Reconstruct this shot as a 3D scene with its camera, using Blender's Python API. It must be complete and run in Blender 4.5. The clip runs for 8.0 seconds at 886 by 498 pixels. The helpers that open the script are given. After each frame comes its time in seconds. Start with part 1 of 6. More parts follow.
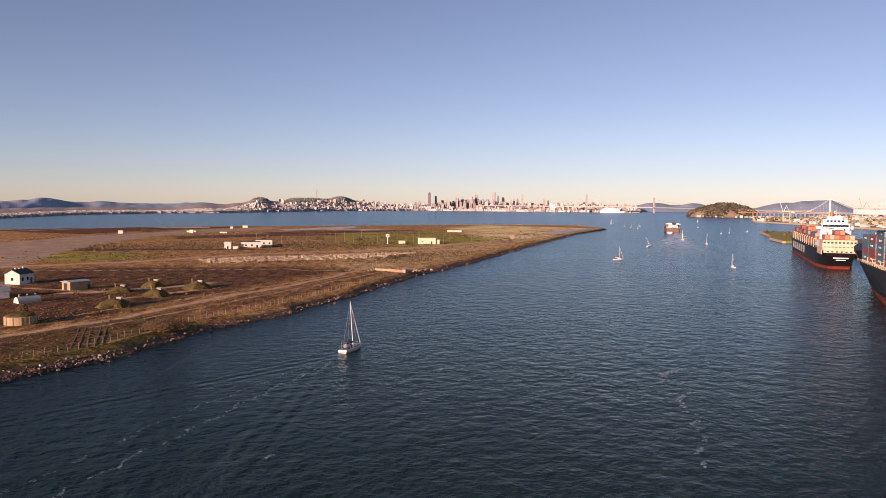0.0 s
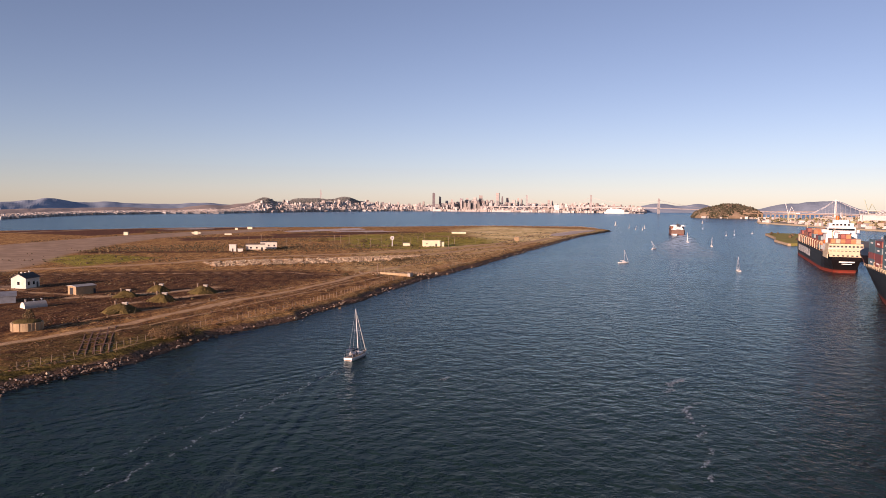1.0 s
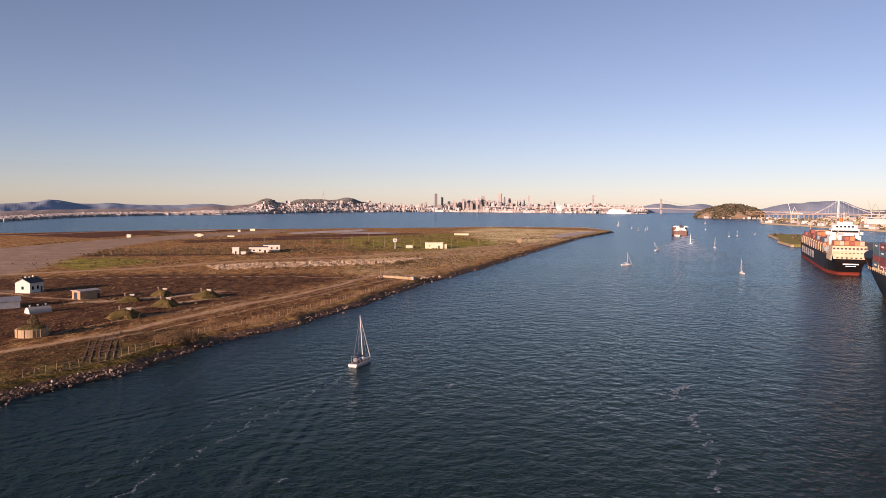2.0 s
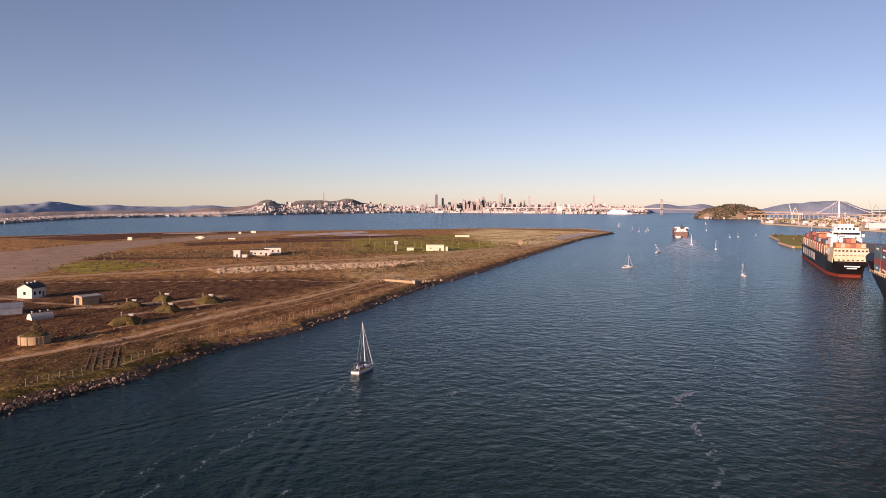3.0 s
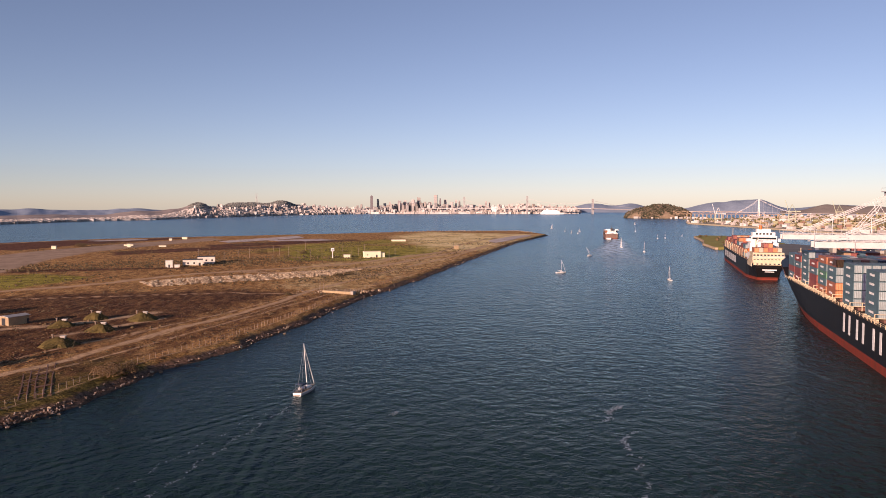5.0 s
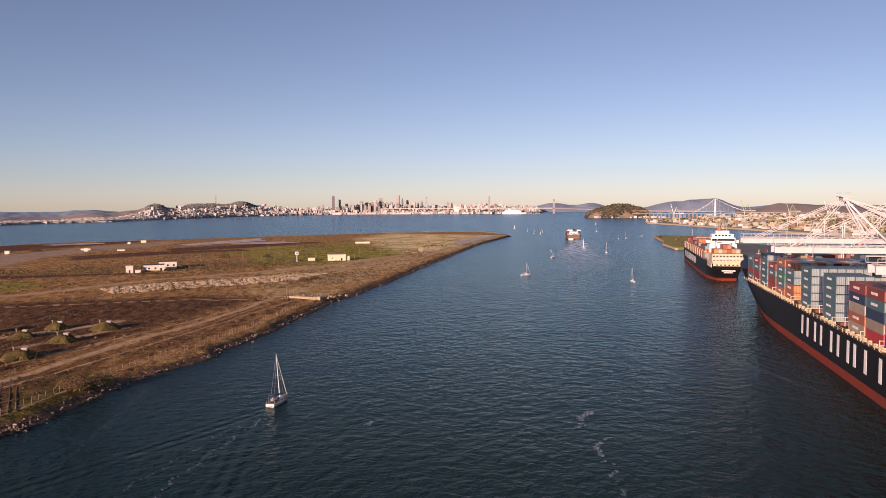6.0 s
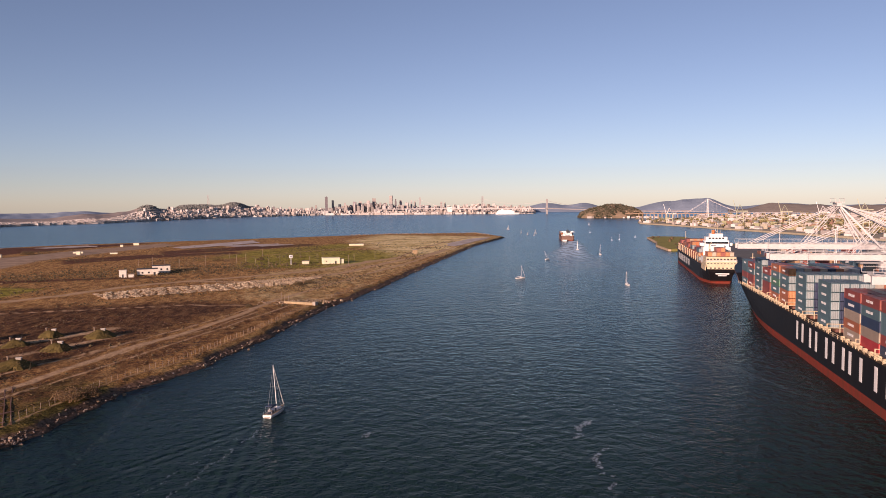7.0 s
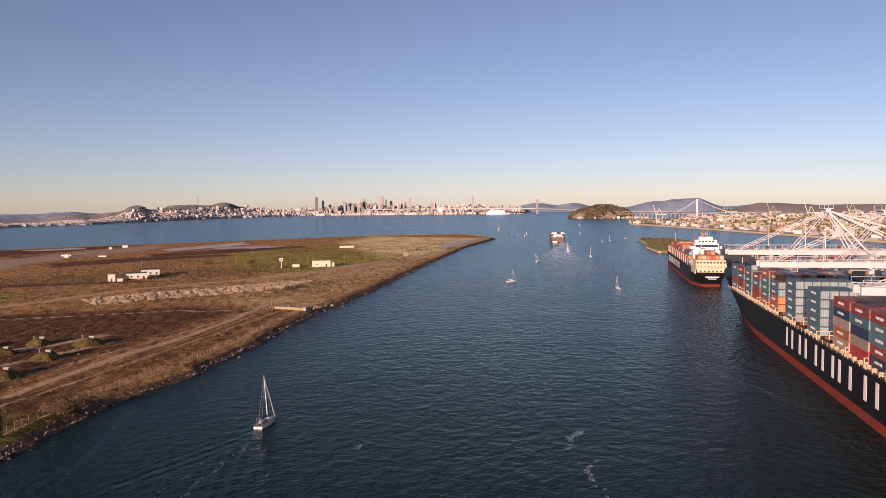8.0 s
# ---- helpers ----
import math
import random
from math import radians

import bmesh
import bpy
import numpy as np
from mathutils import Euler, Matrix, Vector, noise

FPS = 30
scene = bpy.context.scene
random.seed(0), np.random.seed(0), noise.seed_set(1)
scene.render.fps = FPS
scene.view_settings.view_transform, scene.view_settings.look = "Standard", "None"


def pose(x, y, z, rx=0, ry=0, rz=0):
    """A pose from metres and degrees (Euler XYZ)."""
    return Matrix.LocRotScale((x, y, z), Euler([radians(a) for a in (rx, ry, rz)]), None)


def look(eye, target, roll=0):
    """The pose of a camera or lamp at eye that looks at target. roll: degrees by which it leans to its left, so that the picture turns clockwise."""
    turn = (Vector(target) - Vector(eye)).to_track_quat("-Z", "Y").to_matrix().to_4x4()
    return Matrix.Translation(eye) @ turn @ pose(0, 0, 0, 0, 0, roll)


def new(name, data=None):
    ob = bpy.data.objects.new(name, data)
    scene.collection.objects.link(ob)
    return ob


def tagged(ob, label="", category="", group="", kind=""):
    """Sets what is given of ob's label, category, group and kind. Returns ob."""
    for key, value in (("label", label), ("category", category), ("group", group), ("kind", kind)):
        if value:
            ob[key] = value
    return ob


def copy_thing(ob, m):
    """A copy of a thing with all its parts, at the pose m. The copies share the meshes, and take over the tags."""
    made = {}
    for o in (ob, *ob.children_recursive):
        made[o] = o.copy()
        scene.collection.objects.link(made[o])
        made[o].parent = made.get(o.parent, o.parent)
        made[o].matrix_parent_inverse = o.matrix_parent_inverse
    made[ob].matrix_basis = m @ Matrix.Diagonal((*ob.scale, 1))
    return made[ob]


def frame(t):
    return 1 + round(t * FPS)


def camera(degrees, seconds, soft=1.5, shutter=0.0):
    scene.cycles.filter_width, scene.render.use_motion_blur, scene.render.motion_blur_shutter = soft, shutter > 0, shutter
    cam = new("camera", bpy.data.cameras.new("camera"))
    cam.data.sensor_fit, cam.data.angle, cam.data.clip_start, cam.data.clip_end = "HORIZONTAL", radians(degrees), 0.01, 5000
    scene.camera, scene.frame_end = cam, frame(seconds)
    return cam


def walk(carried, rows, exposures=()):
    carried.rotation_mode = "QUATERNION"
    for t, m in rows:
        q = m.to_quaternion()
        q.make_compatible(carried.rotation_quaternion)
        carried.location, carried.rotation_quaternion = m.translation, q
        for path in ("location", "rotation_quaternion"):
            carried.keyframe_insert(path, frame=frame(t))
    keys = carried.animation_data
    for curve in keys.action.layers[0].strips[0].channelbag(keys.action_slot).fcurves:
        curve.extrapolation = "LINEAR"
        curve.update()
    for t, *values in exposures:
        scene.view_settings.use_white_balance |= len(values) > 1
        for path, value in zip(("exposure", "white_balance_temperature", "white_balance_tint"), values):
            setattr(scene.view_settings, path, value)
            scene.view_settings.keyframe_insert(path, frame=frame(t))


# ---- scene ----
cam = camera(62.2, 8.0, soft=0.9)


def aim(x, y, z, yaw, pitch, roll):
    """A pose from the place, the turn to the right, the tilt upwards and the roll, in degrees."""
    a, b = radians(yaw), radians(pitch)
    return look((x, y, z), (x + 100 * math.sin(a), y + 100 * math.cos(a), z + 100 * math.tan(b)), roll)


walk(cam, [
    (0.0, aim(-0.00, -0.00, 34.91, 1.37, -3.58, 0.46)),
    (0.5, aim(-0.15, 0.05, 35.77, 1.17, -3.57, 0.51)),
    (1.0, aim(-0.35, 0.15, 36.68, 1.05, -3.57, 0.51)),
    (1.5, aim(-0.60, 0.25, 37.43, 0.95, -3.56, 0.47)),
    (3.0, aim(-1.28, 0.32, 39.59, 0.84, -3.51, 0.25)),
    (3.5, aim(-1.46, 0.00, 40.71, 1.00, -3.49, 0.27)),
    (4.0, aim(-1.54, -0.85, 42.03, 1.22, -3.53, 0.19)),
    (4.5, aim(-1.62, -2.35, 43.47, 2.23, -3.52, 0.10)),
    (5.0, aim(-2.30, -3.60, 44.90, 5.86, -3.52, -0.12)),
    (5.2, aim(-2.85, -3.95, 45.43, 7.40, -3.54, -0.22)),
    (5.5, aim(-3.70, -4.25, 46.12, 8.32, -3.55, -0.28)),
    (6.5, aim(-5.50, -4.10, 48.35, 9.08, -3.56, -0.42)),
    (7.0, aim(-5.70, -3.80, 49.56, 9.36, -3.57, -0.48)),
    (7.5, aim(-5.75, -3.52, 50.77, 9.70, -3.59, -0.53)),
    (8.0, aim(-5.80, -3.25, 52.00, 10.10, -3.60, -0.54)),
], exposures=[(0.0, 0.56, 6780, 37), (4.5, 0.54, 6720, 36), (6.5, 0.39, 6640, 35), (8.0, 0.39, 6640, 35)])

# ---- sky, sun ----
SUN_EL, SUN_AZ = radians(10.8), radians(221.0)
world = bpy.data.worlds.new("world")
scene.world = world
world.use_nodes = True
wn = world.node_tree.nodes
sky = wn.new("ShaderNodeTexSky")
sky.sky_type, sky.sun_disc = "NISHITA", False
sky.sun_elevation, sky.sun_rotation = SUN_EL, SUN_AZ
sky.air_density, sky.dust_density, sky.ozone_density = 0.70, 0.15, 1.9
wn["Background"].inputs["Strength"].default_value = 0.079
# thin winter haze: the clear sky a little less saturated
haze = wn.new("ShaderNodeHueSaturation")
haze.inputs["Hue"].default_value, haze.inputs["Saturation"].default_value = 0.493, 0.90
world.node_tree.links.new(sky.outputs[0], haze.inputs["Color"])
world.node_tree.links.new(haze.outputs[0], wn["Background"].inputs["Color"])

sun = new("sun", bpy.data.lights.new("sun", "SUN"))
sun.data.energy, sun.data.angle, sun.data.color = 5.0, radians(0.6), (1.0, 0.80, 0.60)
TO_SUN = Vector((math.sin(SUN_AZ) * math.cos(SUN_EL), math.cos(SUN_AZ) * math.cos(SUN_EL), math.sin(SUN_EL)))
sun.matrix_world = look((0, 0, 300), Vector((0, 0, 300)) - TO_SUN)


# ---- materials ----
def mat(name, color, rough=0.8, metal=0.0, second=None, scale=1.0, amount=0.5, bump=0.0, bump_scale=None, per_object=0.0, spec=0.5, stretch=None):
    """A surface of two tones mixed by coarse and fine noise, in metres, with fine relief."""
    m = bpy.data.materials.new(name)
    m.use_nodes = True
    n, l = m.node_tree.nodes, m.node_tree.links
    p = n["Principled BSDF"]
    p.inputs["Roughness"].default_value, p.inputs["Metallic"].default_value = rough, metal
    p.inputs["Specular IOR Level"].default_value = spec
    geo = n.new("ShaderNodeNewGeometry")
    coarse, fine = n.new("ShaderNodeTexNoise"), n.new("ShaderNodeTexNoise")
    place = geo.outputs["Position"]
    if stretch:
        runs = n.new("ShaderNodeMapping")
        runs.inputs["Scale"].default_value = stretch
        l.new(place, runs.inputs["Vector"])
        place = runs.outputs[0]
    for tex, s in ((coarse, scale), (fine, scale * 7.3)):
        tex.inputs["Scale"].default_value, tex.inputs["Detail"].default_value = s, 5
        l.new(place, tex.inputs["Vector"])
    mix = n.new("ShaderNodeMix")
    mix.data_type = "FLOAT"
    mix.inputs[0].default_value = 0.4
    l.new(coarse.outputs[0], mix.inputs[2])
    l.new(fine.outputs[0], mix.inputs[3])
    ramp = n.new("ShaderNodeValToRGB")
    ramp.color_ramp.elements[0].position, ramp.color_ramp.elements[1].position = 0.5 - 0.25 * amount - 0.03, 0.5 + 0.25 * amount
    c2 = second or tuple(v * 0.72 for v in color)
    ramp.color_ramp.elements[0].color, ramp.color_ramp.elements[1].color = (*c2, 1), (*color, 1)
    l.new(mix.outputs[0], ramp.inputs[0])
    out = ramp.outputs[0]
    if per_object:
        info, hsv = n.new("ShaderNodeObjectInfo"), n.new("ShaderNodeHueSaturation")
        span = n.new("ShaderNodeMapRange")
        span.inputs[3].default_value, span.inputs[4].default_value = 1 - per_object, 1 + per_object
        l.new(info.outputs["Random"], span.inputs[0])
        l.new(span.outputs[0], hsv.inputs["Value"])
        l.new(out, hsv.inputs["Color"])
        out = hsv.outputs[0]
    l.new(out, p.inputs["Base Color"])
    if bump:
        b, tex = n.new("ShaderNodeBump"), n.new("ShaderNodeTexNoise")
        tex.inputs["Scale"].default_value, tex.inputs["Detail"].default_value = bump_scale or scale * 4, 6
        l.new(geo.outputs["Position"], tex.inputs["Vector"])
        b.inputs["Strength"].default_value, b.inputs["Distance"].default_value = 1.0, bump
        l.new(tex.outputs[0], b.inputs["Height"])
        l.new(b.outputs[0], p.inputs["Normal"])
    return m


def island_mat(name, colors, rough=0.8, bump=0.0):
    """Each loose piece of a joined mesh takes one of the colours."""
    m = bpy.data.materials.new(name)
    m.use_nodes = True
    n, l = m.node_tree.nodes, m.node_tree.links
    p = n["Principled BSDF"]
    p.inputs["Roughness"].default_value = rough
    geo, ramp = n.new("ShaderNodeNewGeometry"), n.new("ShaderNodeValToRGB")
    ramp.color_ramp.interpolation = "CONSTANT"
    for i, c in enumerate(colors):
        e = ramp.color_ramp.elements[i] if i < 2 else ramp.color_ramp.elements.new(i / len(colors))
        e.position, e.color = i / len(colors), (*c, 1)
    l.new(geo.outputs["Random Per Island"], ramp.inputs[0])
    tex, mul = n.new("ShaderNodeTexNoise"), n.new("ShaderNodeMix")
    tex.inputs["Scale"].default_value = 0.8
    l.new(geo.outputs["Position"], tex.inputs["Vector"])
    mul.data_type, mul.blend_type = "RGBA", "MULTIPLY"
    mul.inputs[0].default_value = 0.5
    l.new(ramp.outputs[0], mul.inputs[6])
    l.new(tex.outputs[0], mul.inputs[7])
    l.new(mul.outputs[2], p.inputs["Base Color"])
    return m


WAKE_SHIP, WAKE_TURN = (314, 905), 70.6
YACHT_AT, YACHT_TURN = (-17.3, 172.5), 67.0


def water_mat():
    m = bpy.data.materials.new("sea_water")
    m.use_nodes = True
    n, l = m.node_tree.nodes, m.node_tree.links
    geo = n.new("ShaderNodeNewGeometry")

    def math_(op, a, b=None, c=None):
        x = n.new("ShaderNodeMath")
        x.operation = op
        for k, v in enumerate((a, b, c)):
            if v is None:
                continue
            if isinstance(v, (int, float)):
                x.inputs[k].default_value = v
            else:
                l.new(v, x.inputs[k])
        return x.outputs[0]

    def step_(v, lo, hi):
        r = n.new("ShaderNodeMapRange")
        r.interpolation_type = "SMOOTHSTEP"
        r.inputs[1].default_value, r.inputs[2].default_value = lo, hi
        l.new(v, r.inputs[0])
        return r.outputs[0]

    def tex_(vec, s, d=4, rough=0.5):
        t = n.new("ShaderNodeTexNoise")
        t.inputs["Scale"].default_value, t.inputs["Detail"].default_value, t.inputs["Roughness"].default_value = s, d, rough
        l.new(vec, t.inputs["Vector"])
        return t.outputs[0]

    def mapped(rot, scale):
        x = n.new("ShaderNodeMapping")
        x.inputs["Rotation"].default_value, x.inputs["Scale"].default_value = (0, 0, radians(rot)), scale
        l.new(geo.outputs["Position"], x.inputs["Vector"])
        return x.outputs[0]

    def astern(at, turn):
        """Metres astern of a vessel and to its side, over the water."""
        x = n.new("ShaderNodeVectorMath")
        x.operation = "SUBTRACT"
        l.new(geo.outputs["Position"], x.inputs[0])
        x.inputs[1].default_value = (*at, 0)
        out = []
        for a in (turn + 180, turn + 90):
            d = n.new("ShaderNodeVectorMath")
            d.operation = "DOT_PRODUCT"
            l.new(x.outputs[0], d.inputs[0])
            d.inputs[1].default_value = (math.cos(radians(a)), math.sin(radians(a)), 0)
            out.append(d.outputs["Value"])
        return out

    waves = mapped(-14, (0.95, 0.9, 1.0))
    total = None
    for s, k in ((0.06, 0.45), (0.19, 0.95), (0.42, 0.95), (1.1, 0.30)):
        h = math_("MULTIPLY", tex_(waves, s), k)
        total = h if total is None else math_("ADD", total, h)
    # the yacht's bow waves spread in two arms
    u, v = astern(YACHT_AT, YACHT_TURN)
    off = math_("SUBTRACT", math_("ABSOLUTE", v), math_("MULTIPLY", u, 0.36))
    fade = math_("MULTIPLY", step_(u, -4, 3), math_("SUBTRACT", 1, step_(u, 50, 150)))
    near_arm = math_("SUBTRACT", 1, step_(math_("ABSOLUTE", math_("ADD", off, 3.5)), 1.5, 6.0))
    arms = math_("MULTIPLY", math_("MULTIPLY", math_("SINE", math_("MULTIPLY", off, 1.9)), math_("MULTIPLY", near_arm, fade)), 0.13)
    total = math_("ADD", total, arms)
    # wind patches: ruffled and calmer stretches
    gust = tex_(mapped(-20, (0.006, 0.025, 1.0)), 1.0, 5)
    span = n.new("ShaderNodeMapRange")
    for k, val in zip((1, 2, 3, 4), (0.35, 0.65, 0.62, 1.0)):
        span.inputs[k].default_value = val
    l.new(gust, span.inputs[0])
    b = n.new("ShaderNodeBump")
    b.inputs["Distance"].default_value = 1.45
    l.new(span.outputs[0], b.inputs["Strength"])
    l.new(total, b.inputs["Height"])
    # the cargo ship's wake: a fan of aerated, paler water that breaks up astern
    u, v = astern(WAKE_SHIP, WAKE_TURN)
    side = math_("ADD", v, math_("MULTIPLY", math_("SINE", math_("MULTIPLY", u, 0.021)), math_("MULTIPLY", u, 0.012)))
    width = math_("ADD", 7.0, math_("MULTIPLY", u, 0.075))
    core = math_("SUBTRACT", 1, step_(math_("DIVIDE", math_("ABSOLUTE", side), width), 0.25, 1.0))
    core = math_("MULTIPLY", core, math_("MULTIPLY", step_(u, -8, 4), math_("SUBTRACT", 1, step_(u, 140, 520))))
    froth = step_(tex_(mapped(-20.5, (0.16, 0.030, 1.0)), 1.0, 6, 0.62), 0.30, 0.58)
    froth = math_("MULTIPLY", math_("MULTIPLY", froth, core), 0.80)
    # faint slicks drifting along the channel
    slick = math_("MULTIPLY", step_(tex_(mapped(-21, (0.10, 0.009, 1.0)), 1.0, 6, 0.6), 0.60, 0.76), 0.05)
    pale = math_("ADD", froth, slick)
    mix = n.new("ShaderNodeMix")
    mix.data_type = "RGBA"
    l.new(math_("MINIMUM", math_("MULTIPLY", pale, 1.6), 1.0), mix.inputs[0])
    mix.inputs[6].default_value, mix.inputs[7].default_value = (0.010, 0.026, 0.023, 1), (0.55, 0.70, 0.80, 1)
    # silty water below, sky mirrored on the chop
    body, gloss, fres, both = n.new("ShaderNodeBsdfDiffuse"), n.new("ShaderNodeBsdfGlossy"), n.new("ShaderNodeFresnel"), n.new("ShaderNodeMixShader")
    l.new(mix.outputs[2], body.inputs["Color"])
    gloss.inputs["Color"].default_value, gloss.inputs["Roughness"].default_value = (0.73, 0.89, 0.98, 1), 0.15
    fres.inputs["IOR"].default_value = 1.26
    for x in (body, gloss):
        l.new(b.outputs[0], x.inputs["Normal"])
    calm = n.new("ShaderNodeBump")
    calm.inputs["Distance"].default_value = 0.42
    l.new(span.outputs[0], calm.inputs["Strength"])
    l.new(total, calm.inputs["Height"])
    l.new(calm.outputs[0], fres.inputs["Normal"])
    # crests hide part of the mirrored sky where one looks down on them
    mirror = math_("MINIMUM", math_("MULTIPLY", math_("POWER", fres.outputs[0], 1.3), 1.12), 0.58)
    l.new(math_("MULTIPLY", mirror, math_("SUBTRACT", 1, math_("MINIMUM", math_("MULTIPLY", pale, 1.5), 0.92))), both.inputs[0])
    l.new(body.outputs[0], both.inputs[1])
    l.new(gloss.outputs[0], both.inputs[2])
    l.new(both.outputs[0], n["Material Output"].inputs["Surface"])
    n.remove(n["Principled BSDF"])
    return m


def land_mat():
    """Dry grassland: brown scrub, worn tracks, old tarmac, green patches and pale sand, by the mesh's own zones."""
    m = bpy.data.materials.new("dry_grassland")
    m.use_nodes = True
    n, l = m.node_tree.nodes, m.node_tree.links
    p = n["Principled BSDF"]
    p.inputs["Roughness"].default_value, p.inputs["Specular IOR Level"].default_value = 0.95, 0.1
    geo = n.new("ShaderNodeNewGeometry")

    def noise_tex(s, d=6):
        t = n.new("ShaderNodeTexNoise")
        t.inputs["Scale"].default_value, t.inputs["Detail"].default_value = s, d
        t.inputs["Roughness"].default_value = 0.65
        l.new(geo.outputs["Position"], t.inputs["Vector"])
        return t.outputs[0]

    def ramp(src, stops):
        r = n.new("ShaderNodeValToRGB")
        for i, (pos, c) in enumerate(stops):
            e = r.color_ramp.elements[i] if i < 2 else r.color_ramp.elements.new(pos)
            e.position, e.color = pos, (*c, 1)
        l.new(src, r.inputs[0])
        return r.outputs[0]

    def blend(fac, a, b):
        x = n.new("ShaderNodeMix")
        x.data_type = "RGBA"
        l.new(fac, x.inputs[0])
        l.new(a, x.inputs[6])
        l.new(b, x.inputs[7])
        return x.outputs[2]

    def zone(name, sharp=0.22):
        a = n.new("ShaderNodeAttribute")
        a.attribute_name = name
        add = n.new("ShaderNodeMath")
        l.new(a.outputs["Fac"], add.inputs[0])
        sub = n.new("ShaderNodeMath")
        sub.operation, sub.inputs[1].default_value = "SUBTRACT", 0.5
        l.new(noise_tex(0.22), sub.inputs[0])
        l.new(sub.outputs[0], add.inputs[1])
        r = n.new("ShaderNodeMapRange")
        r.inputs[1].default_value, r.inputs[2].default_value = 0.5 - sharp, 0.5 + sharp
        l.new(add.outputs[0], r.inputs[0])
        return r.outputs[0]

    # growth runs in streaks along the shore
    streak = n.new("ShaderNodeMapping")
    streak.inputs["Rotation"].default_value, streak.inputs["Scale"].default_value = (0, 0, radians(22)), (0.30, 0.105, 0.1)
    l.new(geo.outputs["Position"], streak.inputs["Vector"])
    lines = n.new("ShaderNodeTexNoise")
    lines.inputs["Scale"].default_value, lines.inputs["Detail"].default_value, lines.inputs["Roughness"].default_value = 1.0, 9, 0.66
    l.new(streak.outputs[0], lines.inputs["Vector"])
    scrub = ramp(lines.outputs[0], [(0.37, (0.15, 0.060, 0.021)), (0.485, (0.45, 0.215, 0.072)), (0.61, (0.78, 0.45, 0.170))])
    tuft = ramp(noise_tex(0.6), [(0.35, (0.150, 0.074, 0.026)), (0.65, (0.62, 0.345, 0.132))])
    half = n.new("ShaderNodeValue")
    half.outputs[0].default_value = 0.38
    col = blend(half.outputs[0], scrub, tuft)
    col = blend(zone("green"), col, ramp(noise_tex(0.16, 9), [(0.36, (0.16, 0.130, 0.022)), (0.5, (0.35, 0.285, 0.046)), (0.66, (0.60, 0.47, 0.10))]))
    col = blend(zone("olive"), col, ramp(noise_tex(0.3, 9), [(0.36, (0.066, 0.047, 0.012)), (0.5, (0.145, 0.106, 0.026)), (0.66, (0.32, 0.215, 0.062))]))
    col = blend(zone("heath"), col, ramp(lines.outputs[0], [(0.36, (0.060, 0.025, 0.012)), (0.48, (0.125, 0.055, 0.024)), (0.64, (0.25, 0.128, 0.052))]))
    col = blend(zone("dark"), col, ramp(noise_tex(0.3), [(0.35, (0.10, 0.040, 0.024)), (0.65, (0.22, 0.095, 0.052))]))
    straw = n.new("ShaderNodeMix")
    straw.data_type, straw.blend_type = "RGBA", "MULTIPLY"
    straw.inputs[0].default_value = 1.0
    l.new(col, straw.inputs[6])
    l.new(ramp(noise_tex(1.6, 4), [(0.36, (0.36, 0.34, 0.34)), (0.5, (0.90, 0.90, 0.88)), (0.64, (1.45, 1.42, 1.30))]), straw.inputs[7])
    col = straw.outputs[2]
    sand_mix = n.new("ShaderNodeMix")
    sand_mix.data_type = "FLOAT"
    sand_mix.inputs[0].default_value = 0.55
    l.new(lines.outputs[0], sand_mix.inputs[2])
    l.new(noise_tex(0.035, 8), sand_mix.inputs[3])
    sand_mix = sand_mix.outputs[0]
    col = blend(zone("sand"), col, ramp(sand_mix, [(0.37, (0.30, 0.20, 0.060)), (0.46, (0.68, 0.47, 0.18)), (0.55, (0.92, 0.71, 0.36))]))
    col = blend(zone("tarmac"), col, ramp(noise_tex(0.09), [(0.35, (0.34, 0.225, 0.145)), (0.65, (0.51, 0.35, 0.235))]))
    col = blend(zone("track"), col, ramp(noise_tex(0.5), [(0.35, (0.42, 0.255, 0.135)), (0.65, (0.68, 0.445, 0.255))]))
    col = blend(zone("shore", 0.12), col, ramp(noise_tex(0.9), [(0.35, (0.060, 0.038, 0.025)), (0.65, (0.26, 0.150, 0.095))]))
    l.new(col, p.inputs["Base Color"])
    b = n.new("ShaderNodeBump")
    b.inputs["Strength"].default_value, b.inputs["Distance"].default_value = 1.0, 0.5
    l.new(noise_tex(0.7), b.inputs["Height"])
    l.new(b.outputs[0], p.inputs["Normal"])
    return m


WATER, LAND = water_mat(), land_mat()
HULL_BLACK = mat("hull_black_paint", (0.007, 0.007, 0.010), 0.5, second=(0.020, 0.016, 0.015), scale=0.5, amount=0.9, spec=0.12, stretch=(1, 1, 0.12))
HULL_RED = mat("hull_red_paint", (0.25, 0.034, 0.020), 0.75, second=(0.12, 0.040, 0.026), scale=0.5, amount=0.7, stretch=(1, 1, 0.10), spec=0.12)
WHITE = mat("white_paint", (0.82, 0.80, 0.77), 0.55, second=(0.70, 0.66, 0.61), scale=0.4, amount=0.8, stretch=(1, 1, 0.3))
CRANE_WHITE = mat("crane_white_paint", (0.58, 0.56, 0.54), 0.55, second=(0.46, 0.43, 0.40), scale=0.3, amount=0.8)
CREAM = mat("cream_steel_paint", (0.62, 0.50, 0.32), 0.55, second=(0.50, 0.38, 0.24), scale=0.5)
DECK = mat("deck_red_brown_paint", (0.16, 0.07, 0.05), 0.7, scale=0.3)
DARK = mat("dark_steel", (0.03, 0.03, 0.034), 0.5, scale=0.8)
GREY = mat("grey_steel", (0.28, 0.28, 0.28), 0.55, scale=0.5)
